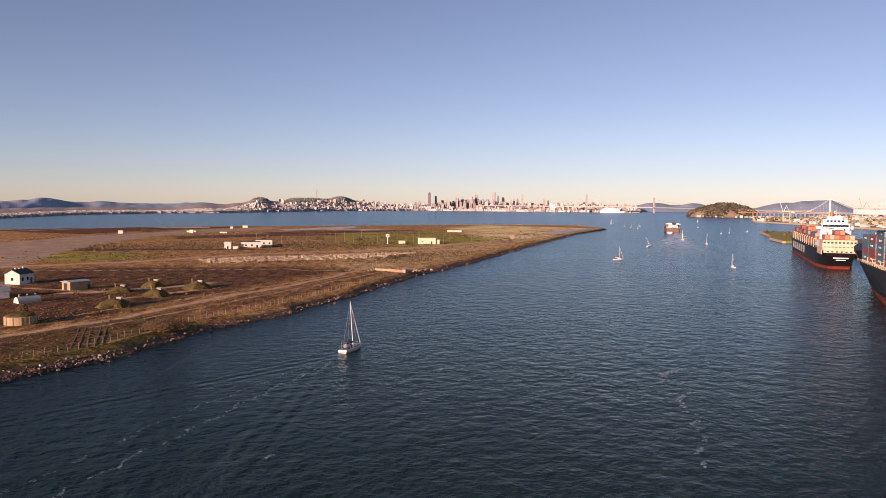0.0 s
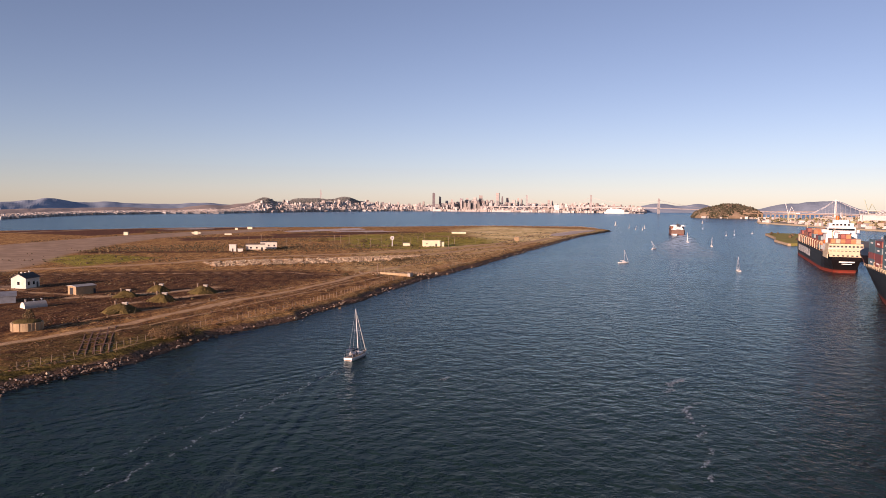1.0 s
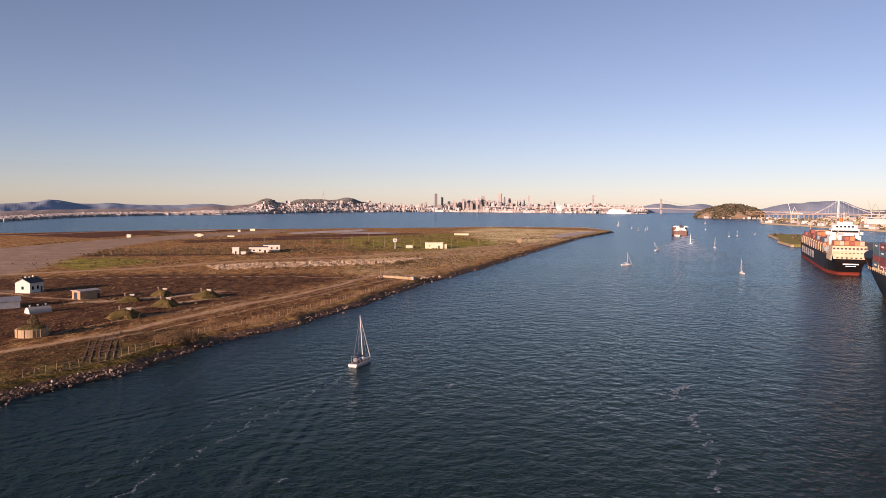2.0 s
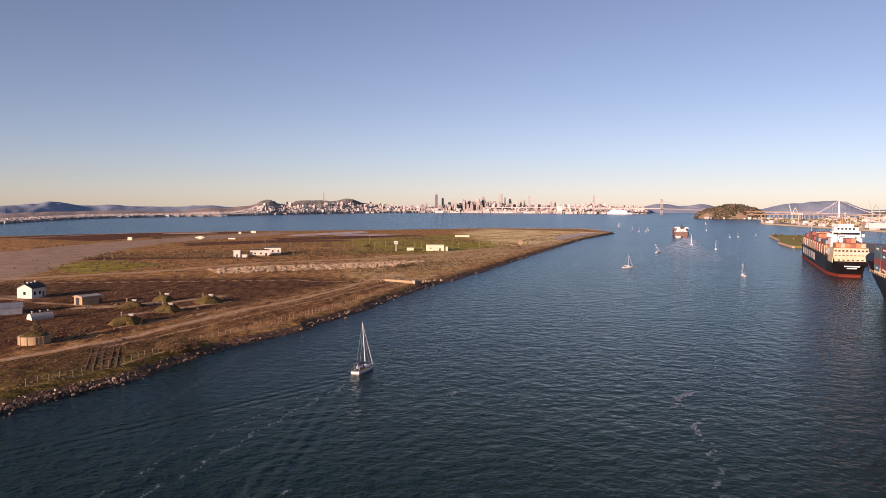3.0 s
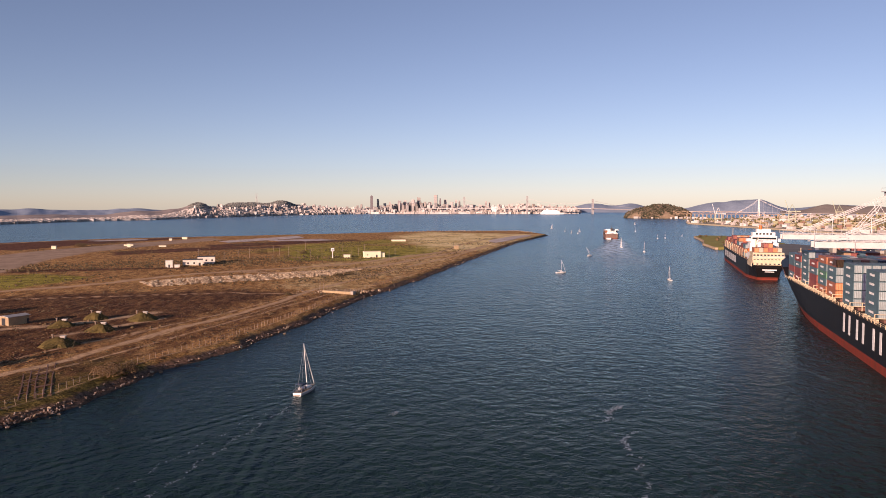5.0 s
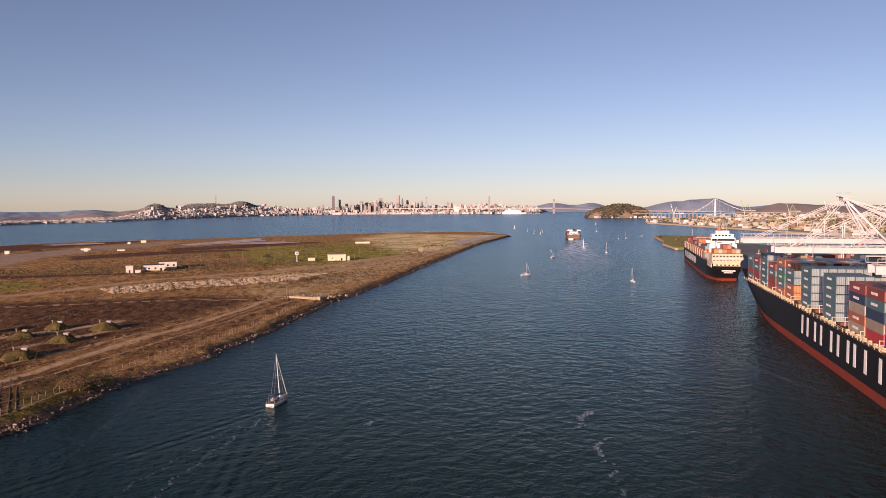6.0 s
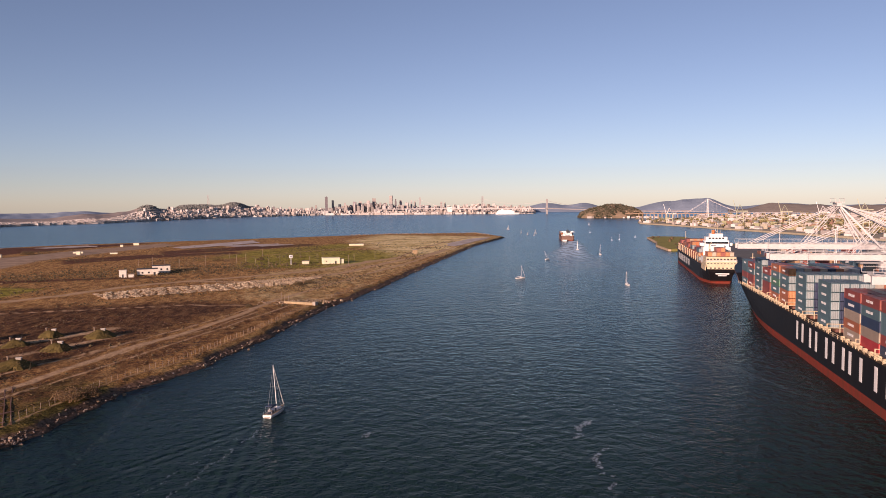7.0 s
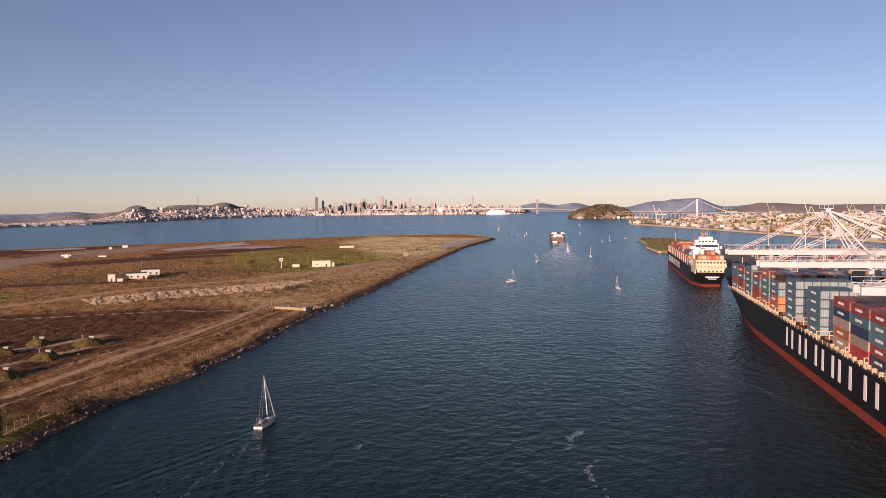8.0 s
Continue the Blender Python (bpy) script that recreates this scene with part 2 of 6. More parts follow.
ORANGE = mat("orange_paint", (0.62, 0.16, 0.03), 0.5, scale=0.5)
GLASS = mat("dark_window_glass", (0.02, 0.025, 0.03), 0.08, scale=0.5)
CONCRETE = mat("weathered_concrete", (0.40, 0.35, 0.29), 0.9, second=(0.27, 0.23, 0.19), scale=0.4, bump=0.04)
WALL_WHITE = mat("whitewashed_wall", (0.72, 0.66, 0.56), 0.85, second=(0.58, 0.52, 0.43), scale=0.6, bump=0.02)
WALL_TAN = mat("tan_render_wall", (0.42, 0.30, 0.165), 0.85, second=(0.30, 0.205, 0.12), scale=0.5)
ROOF_DARK = mat("dark_felt_roof", (0.07, 0.065, 0.065), 0.85, scale=0.8)
ROOF_GREY = mat("pale_metal_roof", (0.42, 0.40, 0.37), 0.6, scale=0.5)
ROCK = island_mat("shore_rock", [(0.16, 0.11, 0.085), (0.10, 0.075, 0.06), (0.22, 0.15, 0.11), (0.30, 0.23, 0.19), (0.13, 0.085, 0.065), (0.20, 0.16, 0.14)], 0.9)
PALE_ROCK = island_mat("pale_rubble", [(0.48, 0.34, 0.21), (0.36, 0.25, 0.155), (0.58, 0.44, 0.29), (0.25, 0.17, 0.105)], 0.9)
WOOD = mat("grey_weathered_wood", (0.26, 0.18, 0.12), 0.85, second=(0.19, 0.14, 0.10), scale=2.0)
LEAF = island_mat("dry_bush_leaf", [(0.14, 0.095, 0.040), (0.19, 0.125, 0.055), (0.25, 0.165, 0.075), (0.10, 0.075, 0.032)], 0.9)
TREE_LEAF = island_mat("tree_leaf", [(0.060, 0.058, 0.030), (0.095, 0.085, 0.045), (0.16, 0.12, 0.075), (0.075, 0.070, 0.036), (0.22, 0.16, 0.11), (0.12, 0.10, 0.055)], 0.9)
MOUND_GRASS = mat("mound_grass", (0.155, 0.112, 0.038), 0.95, second=(0.060, 0.043, 0.017), scale=0.5, amount=0.8, bump=0.2, spec=0.1)


# ---- building helpers ----
def part(name, bm, material, parent=None, label="", m=None, smooth=False):
    me = bpy.data.meshes.new(name)
    bmesh.ops.recalc_face_normals(bm, faces=bm.faces)
    bm.to_mesh(me)
    bm.free()
    me.materials.append(material)
    if smooth:
        me.polygons.foreach_set("use_smooth", [True] * len(me.polygons))
    ob = new(name, me)
    ob.parent = parent
    if m is not None:
        ob.matrix_basis = m
    return tagged(ob, label) if label else ob


def thing(name, m, label, category, group="", kind=""):
    ob = new(name)
    ob.matrix_basis = m
    return tagged(ob, label, category, group, kind)


def mesh_part(name, verts, faces, material, parent=None, label="", m=None):
    me = bpy.data.meshes.new(name)
    me.from_pydata(verts, [], faces)
    me.materials.append(material)
    ob = new(name, me)
    ob.parent = parent
    if m is not None:
        ob.matrix_basis = m
    return tagged(ob, label) if label else ob


def box(bm, x0, x1, y0, y1, z0, z1):
    v = [bm.verts.new(c) for c in ((x0, y0, z0), (x1, y0, z0), (x1, y1, z0), (x0, y1, z0), (x0, y0, z1), (x1, y0, z1), (x1, y1, z1), (x0, y1, z1))]
    for f in ((0, 3, 2, 1), (4, 5, 6, 7), (0, 1, 5, 4), (1, 2, 6, 5), (2, 3, 7, 6), (3, 0, 4, 7)):
        bm.faces.new([v[i] for i in f])
    return v


def boxes(*rows):
    bm = bmesh.new()
    for r in rows:
        box(bm, *r)
    return bm


def bevelled(bm, w, seg=1):
    bmesh.ops.bevel(bm, geom=bm.edges[:], offset=w, segments=seg, affect="EDGES", clamp_overlap=True)
    return bm


def bar(bm, a, b, w, h=None):
    """A straight beam of section w by h from a to b."""
    a, b = Vector(a), Vector(b)
    d = b - a
    q = d.to_track_quat("Y", "Z").to_matrix()
    h = h or w
    vs = []
    for p in (a, b):
        for sx, sz in ((-1, -1), (1, -1), (1, 1), (-1, 1)):
            vs.append(bm.verts.new(p + q @ Vector((sx * w / 2, 0, sz * h / 2))))
    for f in ((0, 1, 2, 3), (7, 6, 5, 4), (0, 4, 5, 1), (1, 5, 6, 2), (2, 6, 7, 3), (3, 7, 4, 0)):
        bm.faces.new([vs[i] for i in f])
    return bm


def rod(bm, a, b, r0, r1=None, n=8):
    a, b = Vector(a), Vector(b)
    q = (b - a).to_track_quat("Z", "Y").to_matrix()
    r1 = r0 if r1 is None else r1
    rings = [[bm.verts.new(p + q @ Vector((r * math.cos(k * 2 * math.pi / n), r * math.sin(k * 2 * math.pi / n), 0))) for k in range(n)] for p, r in ((a, r0), (b, r1))]
    for k in range(n):
        bm.faces.new((rings[0][k], rings[0][(k + 1) % n], rings[1][(k + 1) % n], rings[1][k]))
    bm.faces.new(rings[0][::-1])
    bm.faces.new(rings[1])
    return bm


def lathe(bm, profile, n=20, cx=0.0, cy=0.0):
    rings = [[bm.verts.new((cx + r * math.cos(k * 2 * math.pi / n), cy + r * math.sin(k * 2 * math.pi / n), z)) for k in range(n)] for r, z in profile]
    for a, b in zip(rings, rings[1:]):
        for k in range(n):
            bm.faces.new((a[k], a[(k + 1) % n], b[(k + 1) % n], b[k]))
    bm.faces.new(rings[0][::-1])
    bm.faces.new(rings[-1])
    return bm


def loft(sections, close=True):
    bm = bmesh.new()
    rows = [[bm.verts.new(p) for p in s] for s in sections]
    for a, b in zip(rows, rows[1:]):
        for i in range(len(a) - 1):
            try:
                bm.faces.new((a[i], a[i + 1], b[i + 1], b[i]))
            except ValueError:
                pass
    if close:
        bm.faces.new(rows[0])
        bm.faces.new(rows[-1][::-1])
    return bm


def polar(bearing, r, z=0.0):
    a = radians(bearing)
    return Vector((r * math.sin(a), r * math.cos(a), z))


def along(path, d):
    """The point d metres along a polyline."""
    for (x0, y0), (x1, y1) in zip(path, path[1:]):
        s = math.hypot(x1 - x0, y1 - y0)
        if d <= s:
            return x0 + (x1 - x0) * d / s, y0 + (y1 - y0) * d / s
        d -= s
    return path[-1]


def resample(path, n):
    total = sum(math.hypot(b[0] - a[0], b[1] - a[1]) for a, b in zip(path, path[1:]))
    return [along(path, total * i / (n - 1) * 0.99999) for i in range(n)]


def near_path(x, y, path):
    """Distance from arrays of points to a polyline."""
    best = np.full(x.shape, 1e9)
    for (x0, y0), (x1, y1) in zip(path, path[1:]):
        dx, dy = x1 - x0, y1 - y0
        t = np.clip(((x - x0) * dx + (y - y0) * dy) / (dx * dx + dy * dy), 0, 1)
        best = np.minimum(best, np.hypot(x - x0 - t * dx, y - y0 - t * dy))
    return best


def inside(x, y, poly):
    res = np.zeros(x.shape, bool)
    for (x0, y0), (x1, y1) in zip(poly, poly[1:] + poly[:1]):
        if y0 != y1:
            res ^= ((y0 > y) != (y1 > y)) & (x < (x1 - x0) * (y - y0) / (y1 - y0) + x0)
    return res


def soft_zone(x, y, poly, edge):
    """1 inside a polygon, 0 outside, 0.5 on its edge, soft over the given width."""
    d = near_path(x, y, poly + poly[:1])
    return np.clip(0.5 + np.where(inside(x, y, poly), d, -d) / (2 * edge), 0, 1)


def rocks(points, lo, hi, seed, flat=0.7):
    r = random.Random(seed)
    verts, faces = [], []
    base = [(-1, -1, -1), (1, -1, -1), (1, 1, -1), (-1, 1, -1), (-1, -1, 1), (1, -1, 1), (1, 1, 1), (-1, 1, 1)]
    quads = [(0, 3, 2, 1), (4, 5, 6, 7), (0, 1, 5, 4), (1, 2, 6, 5), (2, 3, 7, 6), (3, 0, 4, 7)]
    for x, y, z in points:
        s = r.uniform(lo, hi) * 0.5
        q = Euler((r.uniform(-0.5, 0.5), r.uniform(-0.5, 0.5), r.uniform(0, 3.1))).to_matrix()
        k = len(verts)
        for bx, by, bz in base:
            j = Vector((bx * r.uniform(0.5, 1.1), by * r.uniform(0.5, 1.0), bz * flat * r.uniform(0.5, 1.0))) * s
            j = q @ j
            verts.append((x + j.x, y + j.y, z + j.z))
        faces += [tuple(k + i for i in f) for f in quads]
    return verts, faces


# ---- the water ----
bm = bmesh.new()
rings = [[bm.verts.new((r * math.cos(k * math.pi / 48), 400 + r * math.sin(k * math.pi / 48), 0)) for k in range(96)] for r in (300, 900, 2000, 4400)]
bm.faces.new(rings[0])
for a, b in zip(rings, rings[1:]):
    for k in range(96):
        bm.faces.new((a[k], b[k], b[(k + 1) % 96], a[(k + 1) % 96]))
water = tagged(part("water", bm, WATER), "dark blue rippled estuary water under a clear sky", "water", kind="structure")

# ---- the flat grassland and its shores ----
NEAR_SHORE = [(-320, -220), (-150, 0), (-100, 95), (-80, 138), (-76, 147), (-68, 160), (-60, 185), (-55, 201), (-41, 226), (-25, 272), (-5, 340), (28, 423), (80, 575), (171, 830), (250, 1008)]
FAR_SHORE = [(-1500, -200), (-1150, 300), (-760, 660), (-560, 790), (-470, 850), (-340, 975), (-130, 1065), (97, 1170), (235, 1160), (252, 1010)]


def land_sheet():
    nu, nw = 460, 260
    near, far = np.array(resample(NEAR_SHORE, nu)), np.array(resample(FAR_SHORE, nu))
    # slow waver of the shoreline
    s = np.arange(nu)
    near[:, 0] += 0.7 * np.sin(s * 0.33) + 0.45 * np.sin(s * 0.81 + 1) + 0.35 * np.sin(s * 1.9)
    w = np.linspace(0, 1, nw) ** 2.2
    x = near[:, None, 0] + (far - near)[:, None, 0] * w[None]
    y = near[:, None, 1] + (far - near)[:, None, 1] * w[None]
    d0 = np.hypot(x - near[:, None, 0], y - near[:, None, 1])
    d1 = np.hypot(x - far[:, None, 0], y - far[:, None, 1])
    z = np.interp(d0, [0, 1.8, 3.4, 5.0, 8.0], [-1.0, 0.3, 0.8, 1.45, 2.0]) * np.clip(d1 / 25, 0, 1) - (d1 < 1) * 1.0
    x[:, 0] += 3
    rough = np.array([noise.noise((a * 0.06, b * 0.06, 0)) + 0.5 * noise.noise((a * 0.2, b * 0.2, 3)) for a, b in zip(x.ravel(), y.ravel())]).reshape(x.shape)
    z += 0.28 * rough * np.clip(d0 / 6, 0, 1) * np.clip(d1 / 30, 0, 1)
    verts = np.stack([x, y, z], 2).reshape(-1, 3)
    i = np.arange(nu * nw).reshape(nu, nw)
    faces = np.stack([i[:-1, :-1], i[:-1, 1:], i[1:, 1:], i[1:, :-1]], 2).reshape(-1, 4)
    me = bpy.data.meshes.new("ground")
    me.from_pydata(verts.tolist(), [], faces.tolist())
    me.materials.append(LAND)
    me.polygons.foreach_set("use_smooth", [True] * len(me.polygons))
    X, Y = verts[:, 0], verts[:, 1]
    track = [(-130, 130), (-104, 175), (-88, 200), (-71, 252), (-57, 280), (-41, 324), (-31, 364), (15, 475), (64, 584), (140, 790)]
    spur = [(-330, 300), (-207, 362), (-166, 392), (-143, 414), (-122, 451), (-92, 474), (-20, 520), (60, 640)]
    worn = np.maximum(np.clip(1.05 - near_path(X, Y, track) / 2.7, 0, 1), np.clip(1.0 - near_path(X, Y, spur) / 7.5, 0, 1))
    for reach, strength, line in (
            (1.8, 0.8, [(-110, 190), (-92, 228), (-74, 262), (-55, 300)]), (1.7, 0.8, [(-86, 190), (-66, 236), (-50, 275), (-33, 318), (-12, 372)]),
            (2.6, 0.95, [(-190, 300), (-140, 272), (-120, 268)]), (5.0, 1.0, [(-128, 262), (-112, 268), (-98, 282), (-86, 296)]), (4.0, 0.95, [(-104, 246), (-92, 262), (-80, 280)]), (2.6, 0.95, [(-250, 330), (-180, 345), (-120, 352), (-70, 360), (-36, 352)]),
            (6.0, 1.05, [(-92, 474), (-35, 457), (8, 508), (45, 583), (94, 676), (120, 740)]), (1.7, 0.8, [(-84, 235), (-76, 256), (-49, 316), (-26, 374)]),
            (4.0, 0.95, [(9, 546), (33, 611)]), (9.0, 0.95, [(-436, 755), (-398, 858), (-342, 975)]), (1.6, 0.8, [(-82, 215), (-64, 262), (-48, 290), (-35, 330)]), (1.8, 0.62, [(x - 8.2, y + 2.6) for x, y in NEAR_SHORE[4:14]]),
            (5.0, 0.85, [(60, 640), (95, 760), (150, 900), (205, 1010)]), (4.0, 0.8, [(-60, 700), (20, 800), (90, 960), (150, 1080)])):
        worn = np.maximum(worn, np.clip(strength - near_path(X, Y, line) / reach, 0, 1))
    zones = dict(
        track=worn,
        tarmac=np.maximum(soft_zone(X, Y, [(-700, 330), (-324, 566), (-317, 639), (-304, 721), (-268, 830), (-201, 961), (-175, 904), (-218, 807), (-250, 692), (-250, 592), (-229, 461), (-211, 400), (-204, 356), (-330, 200)], 8),
                          soft_zone(X, Y, [(-190, 280), (-165, 283), (-150, 287), (-158, 300), (-195, 300)], 5) * 0.55),
        green=np.maximum.reduce([soft_zone(X, Y, [(-226, 428), (-229, 461), (-207, 474), (-165, 448), (-172, 419), (-184, 387)], 9) * 1.1,
                                 soft_zone(X, Y, [(-120, 640), (-30, 700), (60, 820), (20, 900), (-90, 780)], 22) * 0.7,
                                 soft_zone(X, Y, [(-70, 560), (10, 548), (42, 605), (85, 685), (62, 760), (-20, 750), (-75, 680)], 14) * 0.95]),
        olive=np.maximum(soft_zone(X, Y, [(-150, 60), (-75, 140), (-58, 180), (-60, 200), (-76, 214), (-92, 188), (-112, 156), (-150, 110)], 7) * 1.05,
                         np.clip(0.6 - near_path(X, Y, NEAR_SHORE[3:]) / 26, 0, 1)),
        heath=np.maximum(0.54 * soft_zone(X, Y, [(-150, 100), (-106, 172), (-76, 242), (-50, 312), (-26, 375), (-8, 400), (-18, 330), (-40, 260), (-62, 205), (-82, 158), (-112, 90)], 6), soft_zone(X, Y, [(-330, 120), (-320, 290), (-207, 345), (-150, 372), (-112, 372), (-62, 380), (-30, 360), (-50, 312), (-76, 240), (-106, 170), (-145, 110)], 16) * 0.8),
        dark=np.maximum.reduce([soft_zone(X, Y, o, 8) for o in ([(-330, 720), (-310, 800), (-255, 900), (-215, 985), (-420, 880), (-470, 780)], [(-215, 640), (-150, 700), (-80, 740), (-95, 765), (-180, 740), (-235, 690)], [(-230, 480), (-150, 500), (-100, 500), (-120, 512), (-240, 505)], [(-159, 744), (-95, 781), (-12, 863), (-16, 895), (-129, 835), (-171, 790)])]),
        sand=np.maximum(soft_zone(X, Y, [(87, 1109), (234, 1000), (97, 659), (62, 658), (31, 962)], 30), 0.43 * soft_zone(X, Y, [(-60, 372), (-60, 520), (20, 620), (110, 700), (75, 560), (-2, 345)], 20)),
        shore=np.clip(1.4 - d0.ravel() / 5.4, 0, 1),
    )
    for name, v in zones.items():
        a = me.attributes.new(name, "FLOAT", "POINT")
        a.data.foreach_set("value", v.astype(np.float32))
    return new("ground", me)


ground = tagged(land_sheet(), "flat brown dry grassland with worn tracks and old tarmac", "ground", kind="structure")

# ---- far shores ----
# far hills: distance haze is put into the pale grey-blue base colour
HILL_BLUE = mat("far_hill_haze", (0.38, 0.44, 0.52), 1.0, second=(0.29, 0.34, 0.40), scale=0.008, spec=0.0)
HILL_TOWN = mat("built_up_hillside", (0.52, 0.43, 0.38), 1.0, second=(0.27, 0.22, 0.19), scale=0.03, amount=0.9, spec=0.0)


def shore_range(b):
    return float(np.interp(b, [-45, -30, -25, -20, -16, -12, -6, 0, 9, 18, 30, 60], [1500, 1560, 1970, 2200, 2280, 2560, 3050, 3350, 3250, 3300, 3400, 3400]))


def ridge(bumps, b):
    return sum(h * math.exp(-((b - c) / w) ** 2) for c, h, w in bumps)


def hill_land(name, b0, b1, front, depth, bumps, low, label, material, n=260):
    """Rising land from a waterline back over a ridge, along the bearings b0 to b1."""
    verts, faces = [], []
    cols = 9
    for i in range(n):
        b = b0 + (b1 - b0) * i / (n - 1)
        r0 = front(b)
        top = low + ridge(bumps, b)
        for j in range(cols):
            t = j / (cols - 1)
            h = top * (math.sin(min(t / 0.75, 1) * math.pi / 2) if t <= 0.75 else 1 - (t - 0.75) * 1.5)
            jag = noise.noise((b * 1.3, t * 4, 1)) * 0.10 * top * (t > 0.2)
            verts.append(polar(b, r0 + depth * t, (-0.5 if j == 0 else 1.2 + h * 0.98 + jag)))
    for i in range(n - 1):
        for j in range(cols - 1):
            a = i * cols + j
            faces.append((a, a + cols, a + cols + 1, a + 1))
    ob = mesh_part(name, verts, faces, material)
    return tagged(ob, label, "hills", kind="structure")


CITY_BUMPS = [(-27.5, 5, 4.0), (-22.5, 5, 2.2), (-16.8, 13, 1.5), (-14.4, 12, 1.0), (-12.6, 29, 0.95), (-10.2, 20, 1.0), (-8.6, 24, 1.1), (-6.5, 40, 1.15), (-10, 16, 4.5), (-4.4, 16, 1.2), (6, 16, 6), (13, 16, 3)]
city_hills = hill_land("backdrop", -50, 16.5, shore_range, 620, CITY_BUMPS, 8, "built-up hills across the bay in low sun", HILL_TOWN)
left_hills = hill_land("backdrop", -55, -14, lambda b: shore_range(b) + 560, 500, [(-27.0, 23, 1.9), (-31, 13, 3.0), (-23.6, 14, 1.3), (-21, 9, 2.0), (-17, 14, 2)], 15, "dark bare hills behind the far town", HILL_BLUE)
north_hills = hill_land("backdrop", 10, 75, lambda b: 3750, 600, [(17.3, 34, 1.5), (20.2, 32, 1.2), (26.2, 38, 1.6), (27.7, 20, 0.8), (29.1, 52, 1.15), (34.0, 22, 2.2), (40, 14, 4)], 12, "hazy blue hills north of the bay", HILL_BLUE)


HILL_BROWN = mat("dry_brown_hills", (0.40, 0.33, 0.27), 1.0, second=(0.26, 0.22, 0.19), scale=0.012, amount=0.9, spec=0.0)
brown_hills = hill_land("backdrop", 30.5, 75, lambda b: 3300, 420, [(33.2, 26, 1.0), (34.6, 18, 0.9), (36.2, 20, 1.2), (39.5, 18, 2.0), (46, 16, 4)], 9, "dry brown hills behind the harbour", HILL_BROWN)


def city_ground(b, d, base=8):
    """Height of the city's slope d metres behind its waterline."""
    t = d / 620
    top = base + ridge(CITY_BUMPS, b)
    return 1.2 + top * (math.sin(min(t / 0.75, 1) * math.pi / 2))


CITY_WALL = island_mat("far_city_walls", [(0.58, 0.50, 0.44), (0.74, 0.67, 0.62), (0.44, 0.37, 0.32), (0.64, 0.55, 0.49), (0.40, 0.35, 0.32), (0.80, 0.75, 0.70), (0.70, 0.62, 0.57)], 0.9)
TOWER_PALE = mat("pale_tower_stone", (0.46, 0.41, 0.37), 0.8, second=(0.33, 0.29, 0.27), scale=0.06, amount=0.9, per_object=0.25)
TOWER_DARK = mat("dark_tower_glass", (0.24, 0.20, 0.20), 0.35, second=(0.15, 0.135, 0.14), scale=0.08, amount=0.9, per_object=0.2)


def raw_boxes(rows):
    """Verts and faces of many boxes from rows of centre, half sizes, height and turn."""
    verts, faces = [], []
    for x, y, z, a, b, h, turn in rows:
        k = len(verts)
        c, s = math.cos(turn), math.sin(turn)
        for zz in (z, z + h):
            for px, py in ((-a, -b), (a, -b), (a, b), (-a, b)):
                verts.append((x + c * px - s * py, y + s * px + c * py, zz))
        faces += [tuple(k + i for i in f) for f in ((4, 5, 6, 7), (0, 1, 5, 4), (1, 2, 6, 5), (2, 3, 7, 6), (3, 0, 4, 7))]
    return verts, faces


rng = random.Random(5)
rows = []
for i in range(17000):
    b = rng.uniform(-36, 16.3)
    reach = 110 + 400 * min(max((b + 15) / 5, 0), 1)
    d = reach * rng.random() ** 1.5
    r = shore_range(b) + 6 + d
    p = polar(b, r)
    s = r / 3000
    dense = 0.5 + 0.5 * noise.noise((b * 0.8, d * 0.01, 7))
    if rng.random() > 0.35 + dense or (ridge(CITY_BUMPS, b) > 30 and d > 190):
        continue
    w = rng.uniform(1.5, 3.8) * s
    rows.append((p.x, p.y, city_ground(b, d + 6) - 2, w, rng.uniform(2.5, 6) * s, (rng.uniform(2.5, 5) + (rng.random() < 0.05 and b > -13) * 9 + (d < 60) * 1.5) * s + 2, rng.uniform(0, 3)))
wood_pts = []
for i in range(5200):
    b, d = rng.uniform(-16, -4.5), rng.uniform(200, 480)
    if ridge(CITY_BUMPS, b) + 9 * noise.noise((b * 1.5, d * 0.02, 3)) > 34 + 10 * noise.noise((b * 3, 0, 9)):
        p = polar(b, shore_range(b) + d)
        wood_pts.append((p.x, p.y, city_ground(b, d) + 0.5))
# long pale waterfront sheds
for i in range(80):
    b = rng.uniform(-34, 15)
    r = shore_range(b) + 5
    p = polar(b, r)
    s = r / 3000
    rows.append((p.x, p.y, 0, rng.uniform(6, 22) * s, 6 * s, rng.uniform(3, 8) * s, -radians(b) + rng.uniform(-0.3, 0.3)))
v, f = raw_boxes(rows)
tagged(mesh_part("low_city_buildings", v, f, CITY_WALL), "pale low buildings covering the far city's slopes", "buildings", kind="stuff")
TOP_WOODS = island_mat("hilltop_woods", [(0.25, 0.25, 0.22), (0.31, 0.30, 0.26), (0.21, 0.21, 0.19)], 0.95)

